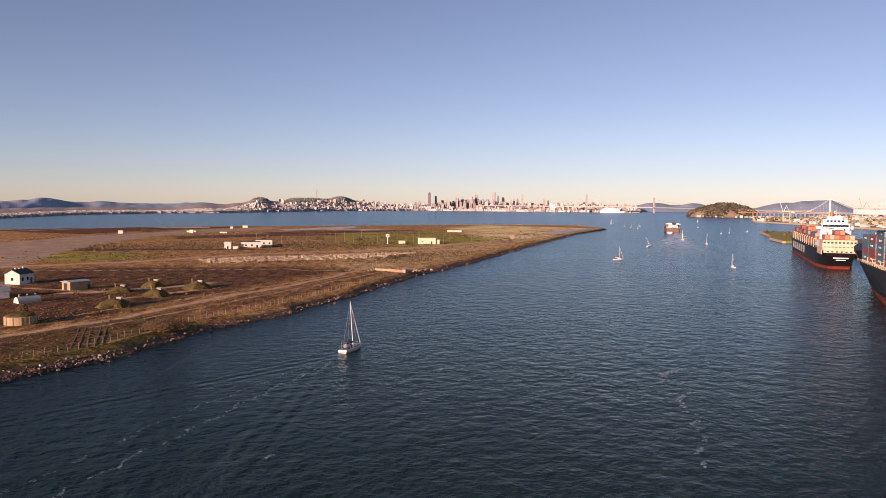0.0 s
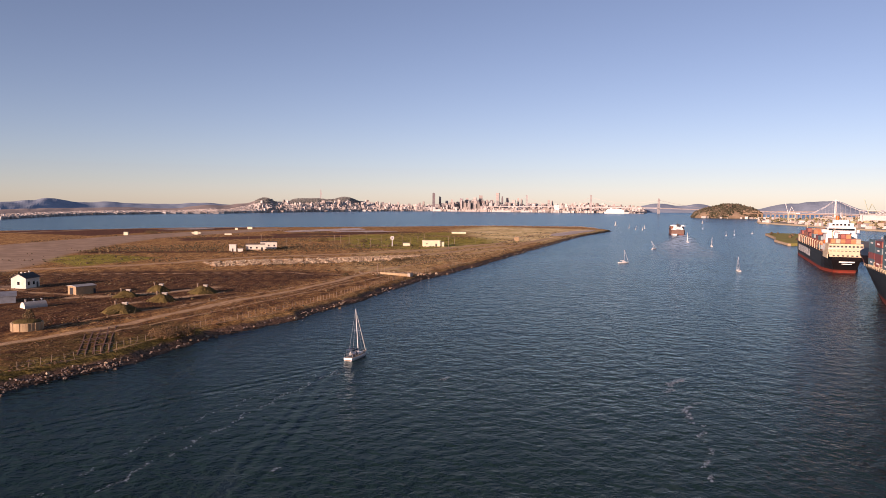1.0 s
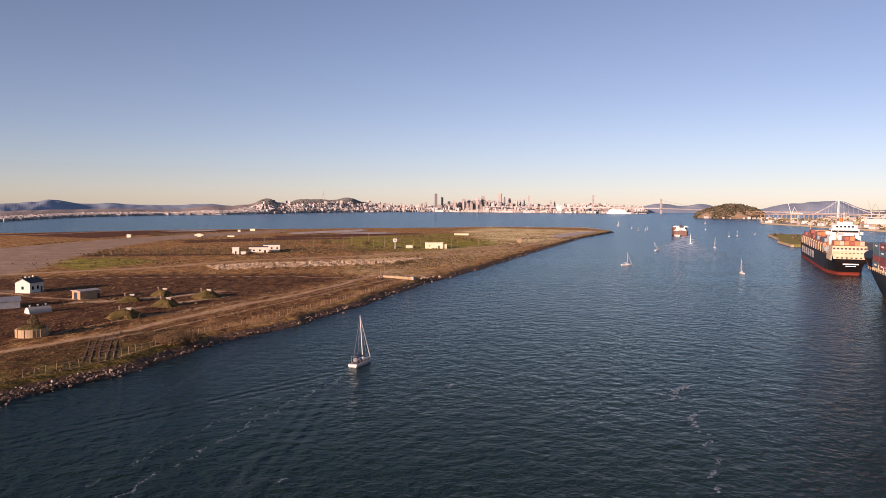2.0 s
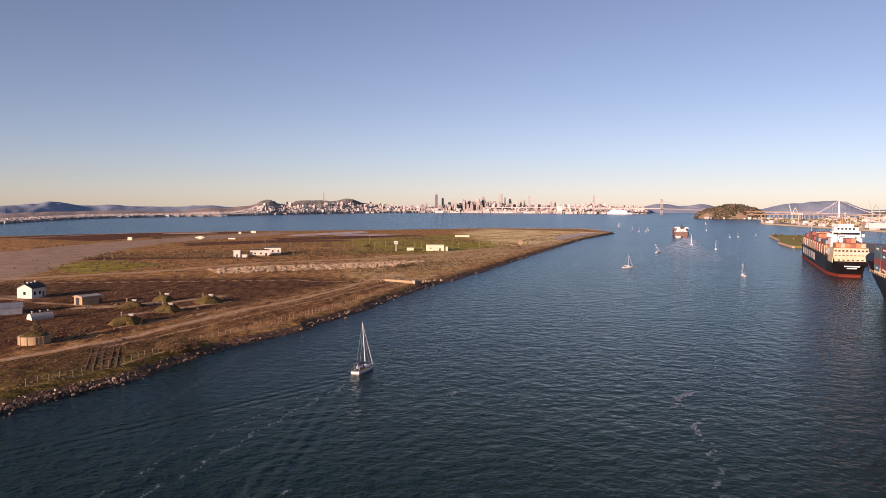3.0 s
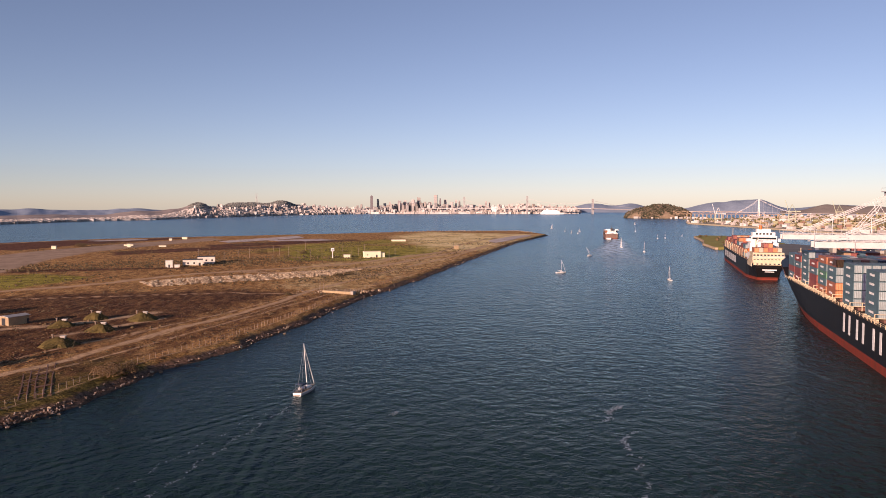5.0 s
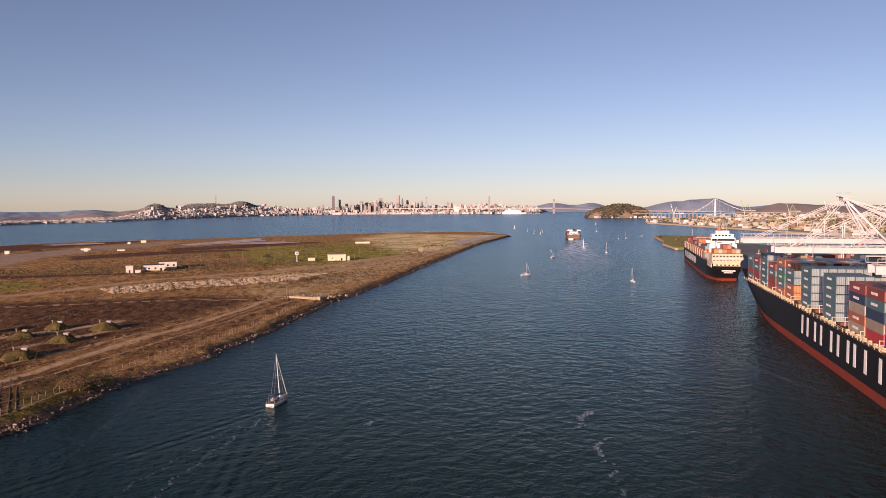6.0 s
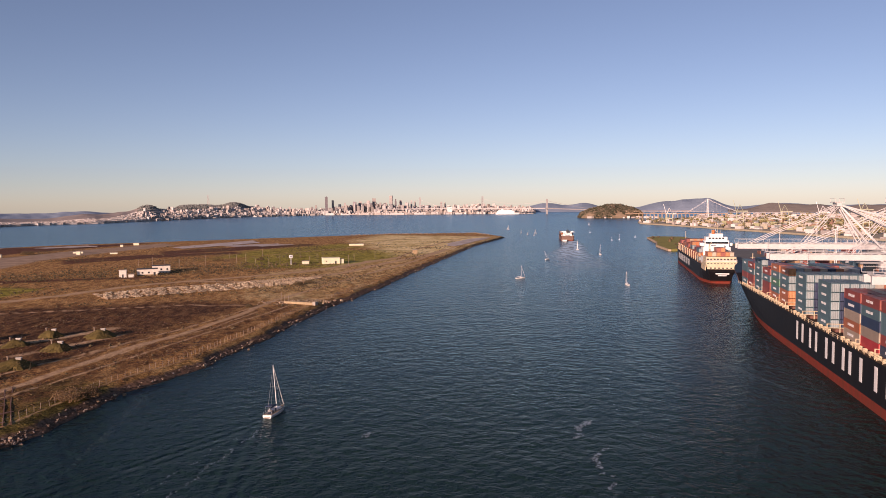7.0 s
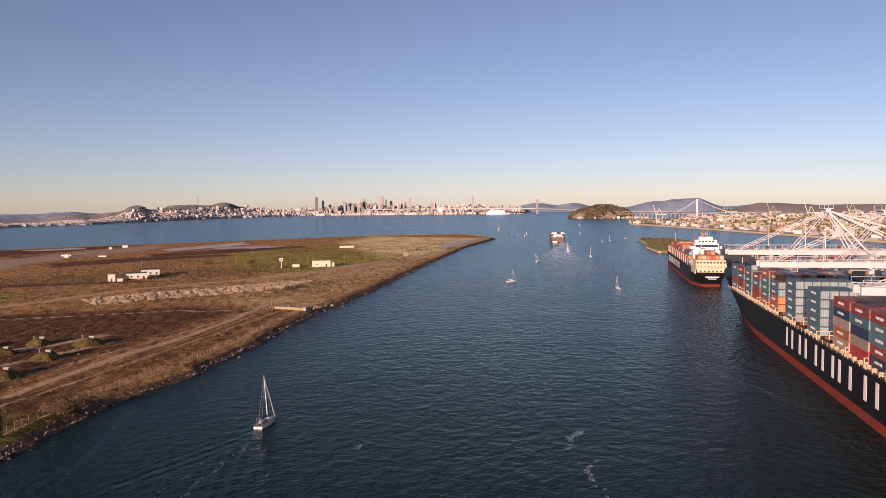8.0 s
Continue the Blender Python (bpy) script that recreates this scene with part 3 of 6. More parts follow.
SKYLINE = [(-3.14, 39, 10), (-2.48, 39, 12), (-1.60, 34, 14), (-0.81, 39, 12), (-0.50, 45, 12), (0.29, 85, 14), (0.78, 69, 10), (1.31, 50, 14), (1.70, 55, 12), (2.15, 45, 14), (2.45, 61, 17), (2.89, 63, 14), (3.20, 45, 19), (3.51, 66, 17), (3.95, 77, 19), (4.12, 45, 17), (4.43, 55, 14), (4.87, 55, 12), (5.00, 39, 22), (5.27, 90, 17), (5.62, 71, 10), (6.01, 66, 14), (6.50, 55, 17), (6.85, 66, 9), (7.11, 61, 10), (8.06, 39, 19), (8.71, 42, 14), (9.18, 58, 10), (9.44, 53, 10)]


def skyscraper(b, top, w, i):
    r = 3440 + (i * 37) % 90
    p = polar(b, r)
    base = 4.0
    bm = bmesh.new()
    h = top - base
    kind = i % 4
    box(bm, -w / 2, w / 2, -w * 0.4, w * 0.4, 0, h * (0.97 if kind else 0.86))
    if kind == 0:
        box(bm, -w * 0.36, w * 0.36, -w * 0.28, w * 0.28, h * 0.86, h)
    elif kind == 1:
        box(bm, -w * 0.2, w * 0.2, -w * 0.2, w * 0.2, h * 0.97, h)
    elif kind == 2:
        box(bm, -w * 0.42, -w * 0.2, -w * 0.3, w * 0.3, h * 0.97, h)
    ob = thing("skyscraper", pose(p.x, p.y, base, 0, 0, -b + (i * 53) % 40 - 20), "tall pale stone office tower in the far skyline" if i % 5 else "tall dark glass tower in the far skyline", "skyscraper", "far city skyline")
    part("tower_body", bm, TOWER_PALE if i % 5 else TOWER_DARK, ob)
    band = bpy.data.meshes.new("window_band")
    bm = boxes((-w / 2 - 0.25, w / 2 + 0.25, -w * 0.4 - 0.25, w * 0.4 + 0.25, 0, 2.2))
    bm.to_mesh(band)
    bm.free()
    band.materials.append(TOWER_DARK)
    for k in range(1, int(h * (0.95 if kind else 0.84) / 7)):
        floor_ = new("window_band", band)
        floor_.parent = ob
        floor_.matrix_basis = pose(0, 0, k * 7)
    return ob


# lower blocks filling the gaps between the towers
rows = []
for i in range(430):
    b = rng.gauss(3.6, 3.1)
    p = polar(b, 3400 + rng.uniform(0, 160))
    h = rng.uniform(10, 46) * math.exp(-((b - 3.8) / 4.2) ** 2) + 7
    rows.append((p.x, p.y, 3, rng.uniform(2.2, 6.5), rng.uniform(2.5, 5), h, -radians(b) + rng.uniform(-0.5, 0.5)))
v, f = raw_boxes(rows)
tagged(mesh_part("downtown_blocks", v, f, island_mat("downtown_walls", [(0.46, 0.41, 0.37), (0.34, 0.31, 0.30), (0.58, 0.53, 0.49), (0.25, 0.24, 0.25), (0.42, 0.37, 0.33), (0.50, 0.47, 0.45)], 0.7)), "crowded mid-rise blocks between the far city's towers", "buildings", kind="stuff")
for i, (b, top, w) in enumerate(SKYLINE):
    skyscraper(b, top, w * 0.85, i)

# tall lattice mast on the hill
mast = thing("radio_mast", pose(*polar(-8.4, 3640, 38)), "three-legged red and white radio mast on a hill", "mast")
bm = bmesh.new()
for a in (0, 2.1, 4.2):
    rod(bm, (7 * math.cos(a), 7 * math.sin(a), 0), (2.5 * math.cos(a), 2.5 * math.sin(a), 40), 0.9, 0.7, 5)
    rod(bm, (2.5 * math.cos(a), 2.5 * math.sin(a), 40), (4 * math.cos(a), 4 * math.sin(a), 60), 0.7, 0.4, 5)
bar(bm, (-4, 0, 40), (4, 0, 40), 1.5)
part("lattice", bm, mat("mast_paint", (0.5, 0.38, 0.36), 0.6), mast)

# ---- western suspension bridge ----
BRIDGE = mat("silver_bridge_steel", (0.46, 0.42, 0.40), 0.6, scale=0.05)
PALE_BRIDGE = mat("white_bridge_paint", (0.78, 0.74, 0.70), 0.5, scale=0.05)


def bridge_deck(bm, pts, w, h):
    for a, b in zip(pts, pts[1:]):
        bar(bm, a, b, w, h)
    return bm


west = thing("suspension_bridge", pose(0, 0, 0), "long grey steel suspension bridge over the bay", "bridge")
deck_line = [polar(b, r, z) for b, r, z in ((4.0, 3420, 24), (7.46, 3330, 25), (9.8, 3290, 25), (12.38, 3240, 25), (17.3, 3180, 24), (21.6, 2480, 22))]
part("deck", bridge_deck(bmesh.new(), deck_line, 12, 3.5), BRIDGE, west)
for b, r, top in ((7.50, 3330, 76), (12.38, 3240, 78), (17.35, 3180, 64)):
    bm = bmesh.new()
    p = polar(b, r)
    e = polar(b + 68, 2.6)
    for sgn in (-1, 1):
        q = p + e * sgn
        bar(bm, (q.x, q.y, -1), (q.x, q.y, top), 3.0, 3.4)
    for z in (14, 30, 42, 54, top - 2):
        bar(bm, p - e + Vector((0, 0, z)), p + e + Vector((0, 0, z)), 2.0, 2.0)
    part("bridge_tower", bm, BRIDGE, west, "tall braced steel bridge tower")
p = polar(9.8, 3290)
part("anchorage", bevelled(boxes((-12, 12, -7, 7, -1, 33)), 0.6), PALE_BRIDGE, west, "massive pale concrete anchorage block", pose(p.x, p.y, 0, 0, 0, -9.8))
bm = bmesh.new()
sup = [(5.2, 3395, 30), (7.46, 3330, 67), (9.8, 3290, 27), (12.38, 3240, 67), (17.35, 3180, 57), (21.0, 2600, 25)]
for (b0, r0, z0), (b1, r1, z1) in zip(sup, sup[1:]):
    last = None
    for k in range(9):
        t = k / 8
        sag = 4 * t * (1 - t) * (18 if min(z0, z1) > 40 else 5)
        q = polar(b0 + (b1 - b0) * t, r0 + (r1 - r0) * t, z0 + (z1 - z0) * t - sag)
        if last is not None:
            bar(bm, last, q, 0.8)
        last = q
part("main_cable", bm, BRIDGE, west)

# ---- wooded island ----
isl = polar(22.1, 2350)
bm = bmesh.new()
rows_ = []
for j in range(9):
    t = j / 8
    ring = []
    for k in range(40):
        a = k * 2 * math.pi / 40
        wob = 1 + 0.10 * noise.noise((math.cos(a) * 2, math.sin(a) * 2, 5)) + 0.05 * noise.noise((math.cos(a) * 5, math.sin(a) * 5, j))
        rx, ry = 98 * (1 - t ** 2.6 * 0.75) * wob, 60 * (1 - t ** 2.6 * 0.85) * wob
        ring.append(bm.verts.new((rx * math.cos(a) + t * 8, ry * math.sin(a), -0.5 + 36 * t * (1 + 0.16 * noise.noise((math.cos(a) * 2.2, math.sin(a) * 2.2, 11))))))
    rows_.append(ring)
for a, b in zip(rows_, rows_[1:]):
    for k in range(40):
        bm.faces.new((a[k], a[(k + 1) % 40], b[(k + 1) % 40], b[k]))
bm.faces.new(rows_[-1])
ISLAND_SOIL = mat("island_soil", (0.26, 0.18, 0.12), 0.95, second=(0.11, 0.085, 0.05), scale=0.04, amount=0.8)
tagged(part("island", bm, ISLAND_SOIL, m=pose(isl.x, isl.y, 0, 0, 0, -22)), "steep wooded island in the bay", "island", kind="structure")


def clumps(points, lo, hi, seed, flat=0.8):
    """Small uneven leaf clumps at points: verts and faces."""
    r = random.Random(seed)
    base = [(0, 0, 1), (0.9, 0, 0.2), (0.3, 0.85, 0.25), (-0.75, 0.5, 0.1), (-0.7, -0.55, 0.2), (0.3, -0.85, 0.15), (0, 0, -0.7)]
    tri = [(0, 1, 2), (0, 2, 3), (0, 3, 4), (0, 4, 5), (0, 5, 1), (6, 2, 1), (6, 3, 2), (6, 4, 3), (6, 5, 4), (6, 1, 5)]
    verts, faces = [], []
    for x, y, z in points:
        s, a = r.uniform(lo, hi), r.uniform(0, 6.3)
        k = len(verts)
        for bx, by, bz in base:
            j = r.uniform(0.65, 1.3)
            verts.append((x + s * j * (bx * math.cos(a) - by * math.sin(a)), y + s * j * (bx * math.sin(a) + by * math.cos(a)), z + s * flat * j * bz))
        faces += [tuple(k + i for i in t) for t in tri]
    return verts, faces


v, f = clumps(wood_pts, 2.0, 4.4, 77, 0.8)
tagged(mesh_part("hilltop_woods", v, f, TOP_WOODS), "dark woods on the far city's hilltops", "trees", kind="stuff")
pts = []
for i in range(2600):
    a, t = rng.uniform(0, 6.28), rng.random()
    x, y = 98 * (1 - t ** 2.6 * 0.75) * math.cos(a) + t * 8, 58 * (1 - t ** 2.6 * 0.85) * math.sin(a)
    if rng.random() < 0.3:
        r_ = rng.random() ** 0.5
        x, y, t = 8 + 25 * r_ * math.cos(a), 9 * r_ * math.sin(a), 1.0
    elif noise.noise((a * 2.5, t * 3, 6)) < -0.32:
        continue
    th = radians(-22)
    lift = 36 * t * (1 + 0.16 * noise.noise((math.cos(a) * 2.2, math.sin(a) * 2.2, 11)))
    pts.append((isl.x + x * math.cos(th) - y * math.sin(th), isl.y + x * math.sin(th) + y * math.cos(th), 1.0 + lift))
v, f = clumps(pts, 2.2, 5.2, 3, 0.9)
tagged(mesh_part("island_woods", v, f, TREE_LEAF), "dense dark green woods covering the island", "trees", kind="stuff")
rows = []
for i in range(16):
    p = polar(rng.uniform(20.4, 25.6), 2275 + rng.uniform(0, 20))
    rows.append((p.x, p.y, 0, rng.uniform(2, 7), 3, rng.uniform(2.5, 6), rng.uniform(-0.6, -0.1)))
v, f = raw_boxes(rows)
tagged(mesh_part("island_houses", v, f, CITY_WALL), "small white houses along the island's shore", "houses", kind="stuff")

# ---- eastern bridge: white single tower and old truss viaduct ----
east = thing("cable_bridge", pose(0, 0, 0), "white single-tower suspension bridge with hanging cables", "bridge")
top = polar(29.1, 2350, 56)
foot = polar(29.1, 2350, 0)
bm = bmesh.new()
for dx in (-2.2, 2.2):
    rod(bm, foot + Vector((dx, 0, -1)), top + Vector((dx * 0.5, 0, 0)), 1.5, 1.0, 6)
for z in (12, 24, 36, 48):
    bar(bm, foot + Vector((-2, 0, z)), foot + Vector((2, 0, z)), 1.6)
part("bridge_tower", bm, PALE_BRIDGE, east, "slender white bridge tower")
pts = [polar(b, 2350, z) for b, z in ((24.3, 20), (29.1, 17), (33.5, 14), (48, 8))]
part("deck", bridge_deck(bmesh.new(), pts, 10, 1.1), BRIDGE, east)
bm = bmesh.new()
for b in (27.7, 31.2):
    for dx in (-2, 2):
        end = polar(b, 2350, 18)
        last = top + Vector((dx, 0, 0))
        for k in range(1, 7):
            t = k / 6
            q = top.lerp(end, t) + Vector((dx, 0, -5 * 4 * t * (1 - t) * 0.6))
            bar(bm, last, q, 0.42)
            last = q
part("main_cable", bm, PALE_BRIDGE, east)
for side in (-1, 1):
    for k in range(1, 7):
        t = k / 7
        b = 29.1 + (1.4 if side < 0 else 2.1) * side * t
        zc = 56 - 38 * t - 12 * t * (1 - t)
        q = polar(b, 2350)
        part("hanger", bar(bmesh.new(), (q.x, q.y, 17), (q.x, q.y, zc), 0.16), PALE_BRIDGE, east)
RUST = mat("tan_bridge_steel", (0.42, 0.28, 0.17), 0.7, second=(0.30, 0.19, 0.12), scale=0.05)
old = thing("truss_viaduct", pose(0, 0, 0), "tan steel truss viaduct on tall piers", "bridge")
for b in np.arange(24.2, 30.4, 0.28):
    q = polar(b, 2150)
    part("pier", boxes((-1.5, -0.5, -3, 3, -1, 14.8), (0.5, 1.5, -3, 3, -1, 14.8), (-1.5, 1.5, -3, 3, 8, 9)), RUST, old, "", pose(q.x, q.y, 0, 0, 0, -b))
part("deck", bridge_deck(bmesh.new(), [polar(b, 2150, 15.5) for b in (23.2, 26, 29, 30.5)], 10, 1.5), RUST, old)
bm = bmesh.new()
bs = list(np.arange(23.2, 28.0, 0.4))
for i, (b0, b1) in enumerate(zip(bs, bs[1:])):
    bar(bm, polar(b0, 2150, 17 if i % 2 else 23), polar(b1, 2150, 23 if i % 2 else 17), 0.8)
    bar(bm, polar(b0, 2150, 23), polar(b1, 2150, 23), 0.8)
tagged(part("truss", bm, RUST, old), kind="stuff")

# ---- far harbour shore ----
PORT_LAND = mat("harbour_yard_ground", (0.48, 0.39, 0.27), 0.95, second=(0.29, 0.24, 0.15), scale=0.02, amount=0.9)
FAR_QUAY = [(735, 1640), (690, 1530), (690, 1350), (682, 1190), (672, 1000), (664, 870), (655, 740), (700, 300)]


def slab_land(name, outline, z, material, label, skirt=-1.0):
    bm = bmesh.new()
    a = [bm.verts.new((x, y, z)) for x, y in outline]
    b = [bm.verts.new((x, y, skirt)) for x, y in outline]
    bm.faces.new(a)
    for i in range(len(a)):
        j = (i + 1) % len(a)
        bm.faces.new((a[i], b[i], b[j], a[j]))
    ob = part(name, bm, material)
    return tagged(ob, label, "ground", kind="structure")


slab_land("ground", FAR_QUAY + [(2600, 300), (2600, 2150), (1350, 2230), (1000, 1960)], 2.5, PORT_LAND, "flat brown harbour land across the channel")
quay_rng = random.Random(11)


def port_point(d_lo, d_hi):
    x0, y0 = along(FAR_QUAY, quay_rng.uniform(0, 1050))
    return x0 + quay_rng.uniform(d_lo, d_hi), y0 + quay_rng.uniform(-20, 60)


pts = []
for i in range(420):
    x, y = port_point(4, 420)
    h = quay_rng.uniform(4, 9)
    for k in range(5):
        pts.append((x + quay_rng.gauss(0, 2.2), y + quay_rng.gauss(0, 2.2), 3 + h * quay_rng.uniform(0.25, 1)))
v, f = clumps(pts, 1.6, 3.2, 8)
YARD_LEAF = island_mat("yellow_green_leaf", [(0.25, 0.21, 0.085), (0.38, 0.31, 0.13), (0.16, 0.14, 0.06), (0.46, 0.36, 0.17), (0.22, 0.17, 0.09)], 0.9)
tagged(mesh_part("harbour_trees", v, f, YARD_LEAF), "yellow-green trees scattered along the harbour shore", "trees", kind="stuff")
rows = []
for i in range(620):
    x, y = port_point(6, 560)
    rows.append((x, y, 2.4, quay_rng.uniform(1.5, 7), quay_rng.uniform(1.5, 4), quay_rng.uniform(2, 7), -1.2 + quay_rng.gauss(0, 0.2)))
v, f = raw_boxes(rows)
back_pts = []
for i in range(1500):
    x, y = quay_rng.uniform(790, 2300), quay_rng.uniform(1150, 2180)
    if not inside(np.array([x]), np.array([y]), [(800, 1560), (1040, 1930), (1380, 2190), (2560, 2120), (2560, 700), (1150, 900)])[0]:
        continue
    if quay_rng.random() < 0.62:
        rows.append((x, y, 2.4, quay_rng.uniform(2, 11), quay_rng.uniform(2, 6), quay_rng.uniform(3, 10), quay_rng.uniform(-0.5, 0.3)))
    else:
        h = quay_rng.uniform(4, 11)
        for k in range(5):
            back_pts.append((x + quay_rng.gauss(0, 3), y + quay_rng.gauss(0, 3), 2.6 + h * quay_rng.uniform(0.15, 1)))
v, f = clumps(back_pts, 2.0, 4.2, 61)
tagged(mesh_part("harbour_trees", v, f, YARD_LEAF), "olive and tan trees behind the harbour yards", "trees", kind="stuff")
v, f = raw_boxes(rows)
tagged(mesh_part("harbour_sheds", v, f, CITY_WALL), "small pale sheds and stacked boxes along the harbour", "buildings", kind="stuff")
rows = []
for i in range(420):
    x, y = port_point(40, 560)
    n_ = quay_rng.randint(1, 3)
    rows.append((x, y, 2.4, 6.1, 1.25, 2.6 * n_, -1.2))
v, f = raw_boxes(rows)
BOX_COLOURS = island_mat("stacked_container_paint", [(0.36, 0.12, 0.06), (0.07, 0.14, 0.18), (0.46, 0.27, 0.14), (0.45, 0.40, 0.33), (0.10, 0.12, 0.17), (0.32, 0.08, 0.06)], 0.6)
YARD_COLOURS = island_mat("faded_yard_paint", [(0.40, 0.24, 0.15), (0.24, 0.26, 0.20), (0.52, 0.42, 0.26), (0.55, 0.48, 0.36), (0.24, 0.25, 0.24), (0.36, 0.20, 0.14), (0.46, 0.44, 0.24)], 0.7)
tagged(mesh_part("container_yard", v, f, YARD_COLOURS), "rows of coloured containers stacked in the far yard", "containers", kind="stuff")


def light_pole(x, y, z, h):
    ob = thing("light_pole", pose(x, y, z), "tall thin steel harbour light pole", "light pole", "harbour light poles")
    part("pole", rod(bmesh.new(), (0, 0, 0), (0, 0, h), 0.28, 0.16, 6), WHITE, ob)
    part("lamp_head", boxes((-1.3, 1.3, -0.3, 0.3, h - 0.1, h + 0.4)), WHITE, ob)


for i in range(16):
    x, y = port_point(15, 260)
    light_pole(x, y, 2.5, quay_rng.uniform(16, 24))
GANTRY = mat("faded_green_crane_paint", (0.34, 0.38, 0.24), 0.6, second=(0.44, 0.40, 0.28), scale=0.1)
# raised gantries far behind
for i, (x, y) in enumerate(((735, 1480), (790, 1300), (905, 1330), (960, 1290), (860, 1050), (1010, 1240), (1100, 1130))):
    g = thing("harbour_crane", pose(x, y, 2.5, 0, 0, -35), "faded green steel harbour gantry crane in the distance", "crane", "far harbour cranes")
    h = 20 + (i * 7) % 9
    bm = bmesh.new()
    for sx in (-6, 6):
        for sy in (-4, 4):
            bar(bm, (sx, sy, 0), (sx, sy, h), 0.8)
    for z in (h * 0.5, h):
        bar(bm, (-6, -4, z), (6, -4, z), 1.0)
        bar(bm, (-6, 4, z), (6, 4, z), 1.0)
        bar(bm, (-6, -4, z), (-6, 4, z), 1.0)
        bar(bm, (6, -4, z), (6, 4, z), 1.0)
    part("portal", bm, GANTRY, g)
    bm = bmesh.new()
    tone = GANTRY if i % 3 else PALE_BRIDGE
    bar(bm, (-8, 0, h), (14, 0, h), 1.2, 1.6)
    part("girder", bm, tone, g)
    bm = bmesh.new()
    for s in (-1, 1):
        bar(bm, (-6, s * 3, h), (-1, s * 1, h + 13), 0.6)
        bar(bm, (6, s * 3, h), (-1, s * 1, h + 13), 0.5)
    part("apex_frame", bm, tone, g)
    bm = bmesh.new()
    for s in (-1, 1):
        bar(bm, (-7, s * 1.6, h), (-13, s * 1.6, h + 21), 0.7)
    for k in range(1, 7):
        u, w_ = k / 7, (k + 0.5) / 7
        bar(bm, (-7 - 6 * u, -1.6, h + 21 * u), (-7 - 6 * w_, 1.6, h + 21 * w_), 0.35)
    part("boom", bm, tone, g, "raised lattice boom")

# ---- container terminal on the near quay ----
QUAY_DIR, QUAY_RIGHT = Vector((0.37, 0.929, 0)), Vector((0.929, -0.37, 0))
YARD = mat("terminal_tarmac", (0.17, 0.155, 0.135), 0.9, second=(0.10, 0.095, 0.085), scale=0.05, amount=0.8)
SPIT_GRASS = mat("spit_grass", (0.38, 0.34, 0.09), 0.95, second=(0.25, 0.20, 0.065), scale=0.12, amount=0.8, bump=0.15, spec=0.1)


def berth(a, right, z=0.0):
    """A place by metres along the quay and to the right of the ships' outer sides."""
    p = Vector((120, 143, z)) + QUAY_DIR * a + QUAY_RIGHT * right
    return p


q0, q1 = berth(-260, 33), berth(590, 33)
terminal = slab_land("pavement", [(q0.x, q0.y), (q1.x, q1.y), (425, 700), (440, 600), (480, 480), (620, 200), (560, -250)], 3.6, YARD, "grey tarmac container terminal beside the channel")
spit = slab_land("ground", [(334, 676), (356, 749), (385, 810), (424, 918), (440, 935), (470, 915), (455, 830), (440, 740), (425, 698), (380, 690)], 2.2, SPIT_GRASS, "low green grassy spit at the terminal's end")
bm = bmesh.new()
edge = [(334, 676), (356, 749), (385, 810), (424, 918), (440, 935)]
for a, b in zip(edge, edge[1:]):
    bar(bm, (*a, 1.1), (*b, 1.1), 3.0, 1.9)
tagged(part("trim", bm, mat("pale_rock_bank", (0.55, 0.40, 0.25), 0.95, second=(0.36, 0.25, 0.16), scale=0.3, amount=0.9, bump=0.3)), "pale rock bank round the spit", "bank", kind="structure")
pts = [(396 + 9 * k, 800 + 16 * k + (k * 7) % 5, 2.8) for k in range(6)] + [(408, 872, 3.5), (415, 885, 3.2), (430, 900, 3.0), (375, 745, 3.0)]
v, f = clumps(pts, 1.5, 3.0, 9)
tagged(mesh_part("spit_bushes", v, f, LEAF), "dark bushes on the grassy spit", "bushes", kind="stuff")


# ---- containers ----
def paint(name, c):
    return mat(name, c, 0.5, second=tuple(v * 0.78 for v in c), scale=0.35, per_object=0.12)


PAINTS = dict(
    teal=paint("teal_container_paint", (0.085, 0.150, 0.170)),
    red=paint("red_brown_container_paint", (0.28, 0.055, 0.040)),
    orange=paint("orange_container_paint", (0.42, 0.13, 0.055)),
    navy=paint("navy_container_paint", (0.025, 0.040, 0.085)),
    tan=paint("tan_container_paint", (0.36, 0.27, 0.20)),
    scarlet=paint("scarlet_container_paint", (0.42, 0.030, 0.034)),
    grey=paint("grey_container_paint", (0.42, 0.43, 0.42)),
    green=paint("green_container_paint", (0.09, 0.22, 0.13)))
# navy doors are near black: shade on inner stack ends, put into colour
DOORS = dict(
    teal=paint("pale_blue_grey_door", (0.27, 0.31, 0.31)), red=paint("red_door", (0.32, 0.10, 0.07)), orange=paint("orange_door", (0.48, 0.22, 0.09)),
    navy=paint("shaded_navy_door", (0.022, 0.032, 0.075)), tan=paint("tan_door", (0.56, 0.46, 0.34)), scarlet=paint("scarlet_door", (0.58, 0.10, 0.08)),
    grey=paint("grey_door", (0.46, 0.46, 0.44)), green=paint("green_door", (0.22, 0.42, 0.24)))
NAMES = dict(teal="teal steel shipping container with pale ribbed doors", red="red-brown steel shipping container", orange="orange steel shipping container",
             navy="dark navy steel shipping container, some navy to stand for shade", tan="tan steel shipping container", scarlet="bright scarlet steel shipping container",
             grey="grey steel shipping container", green="green steel shipping container")
BOX_L, BOX_W, BOX_H = 12.0, 2.44, 2.6


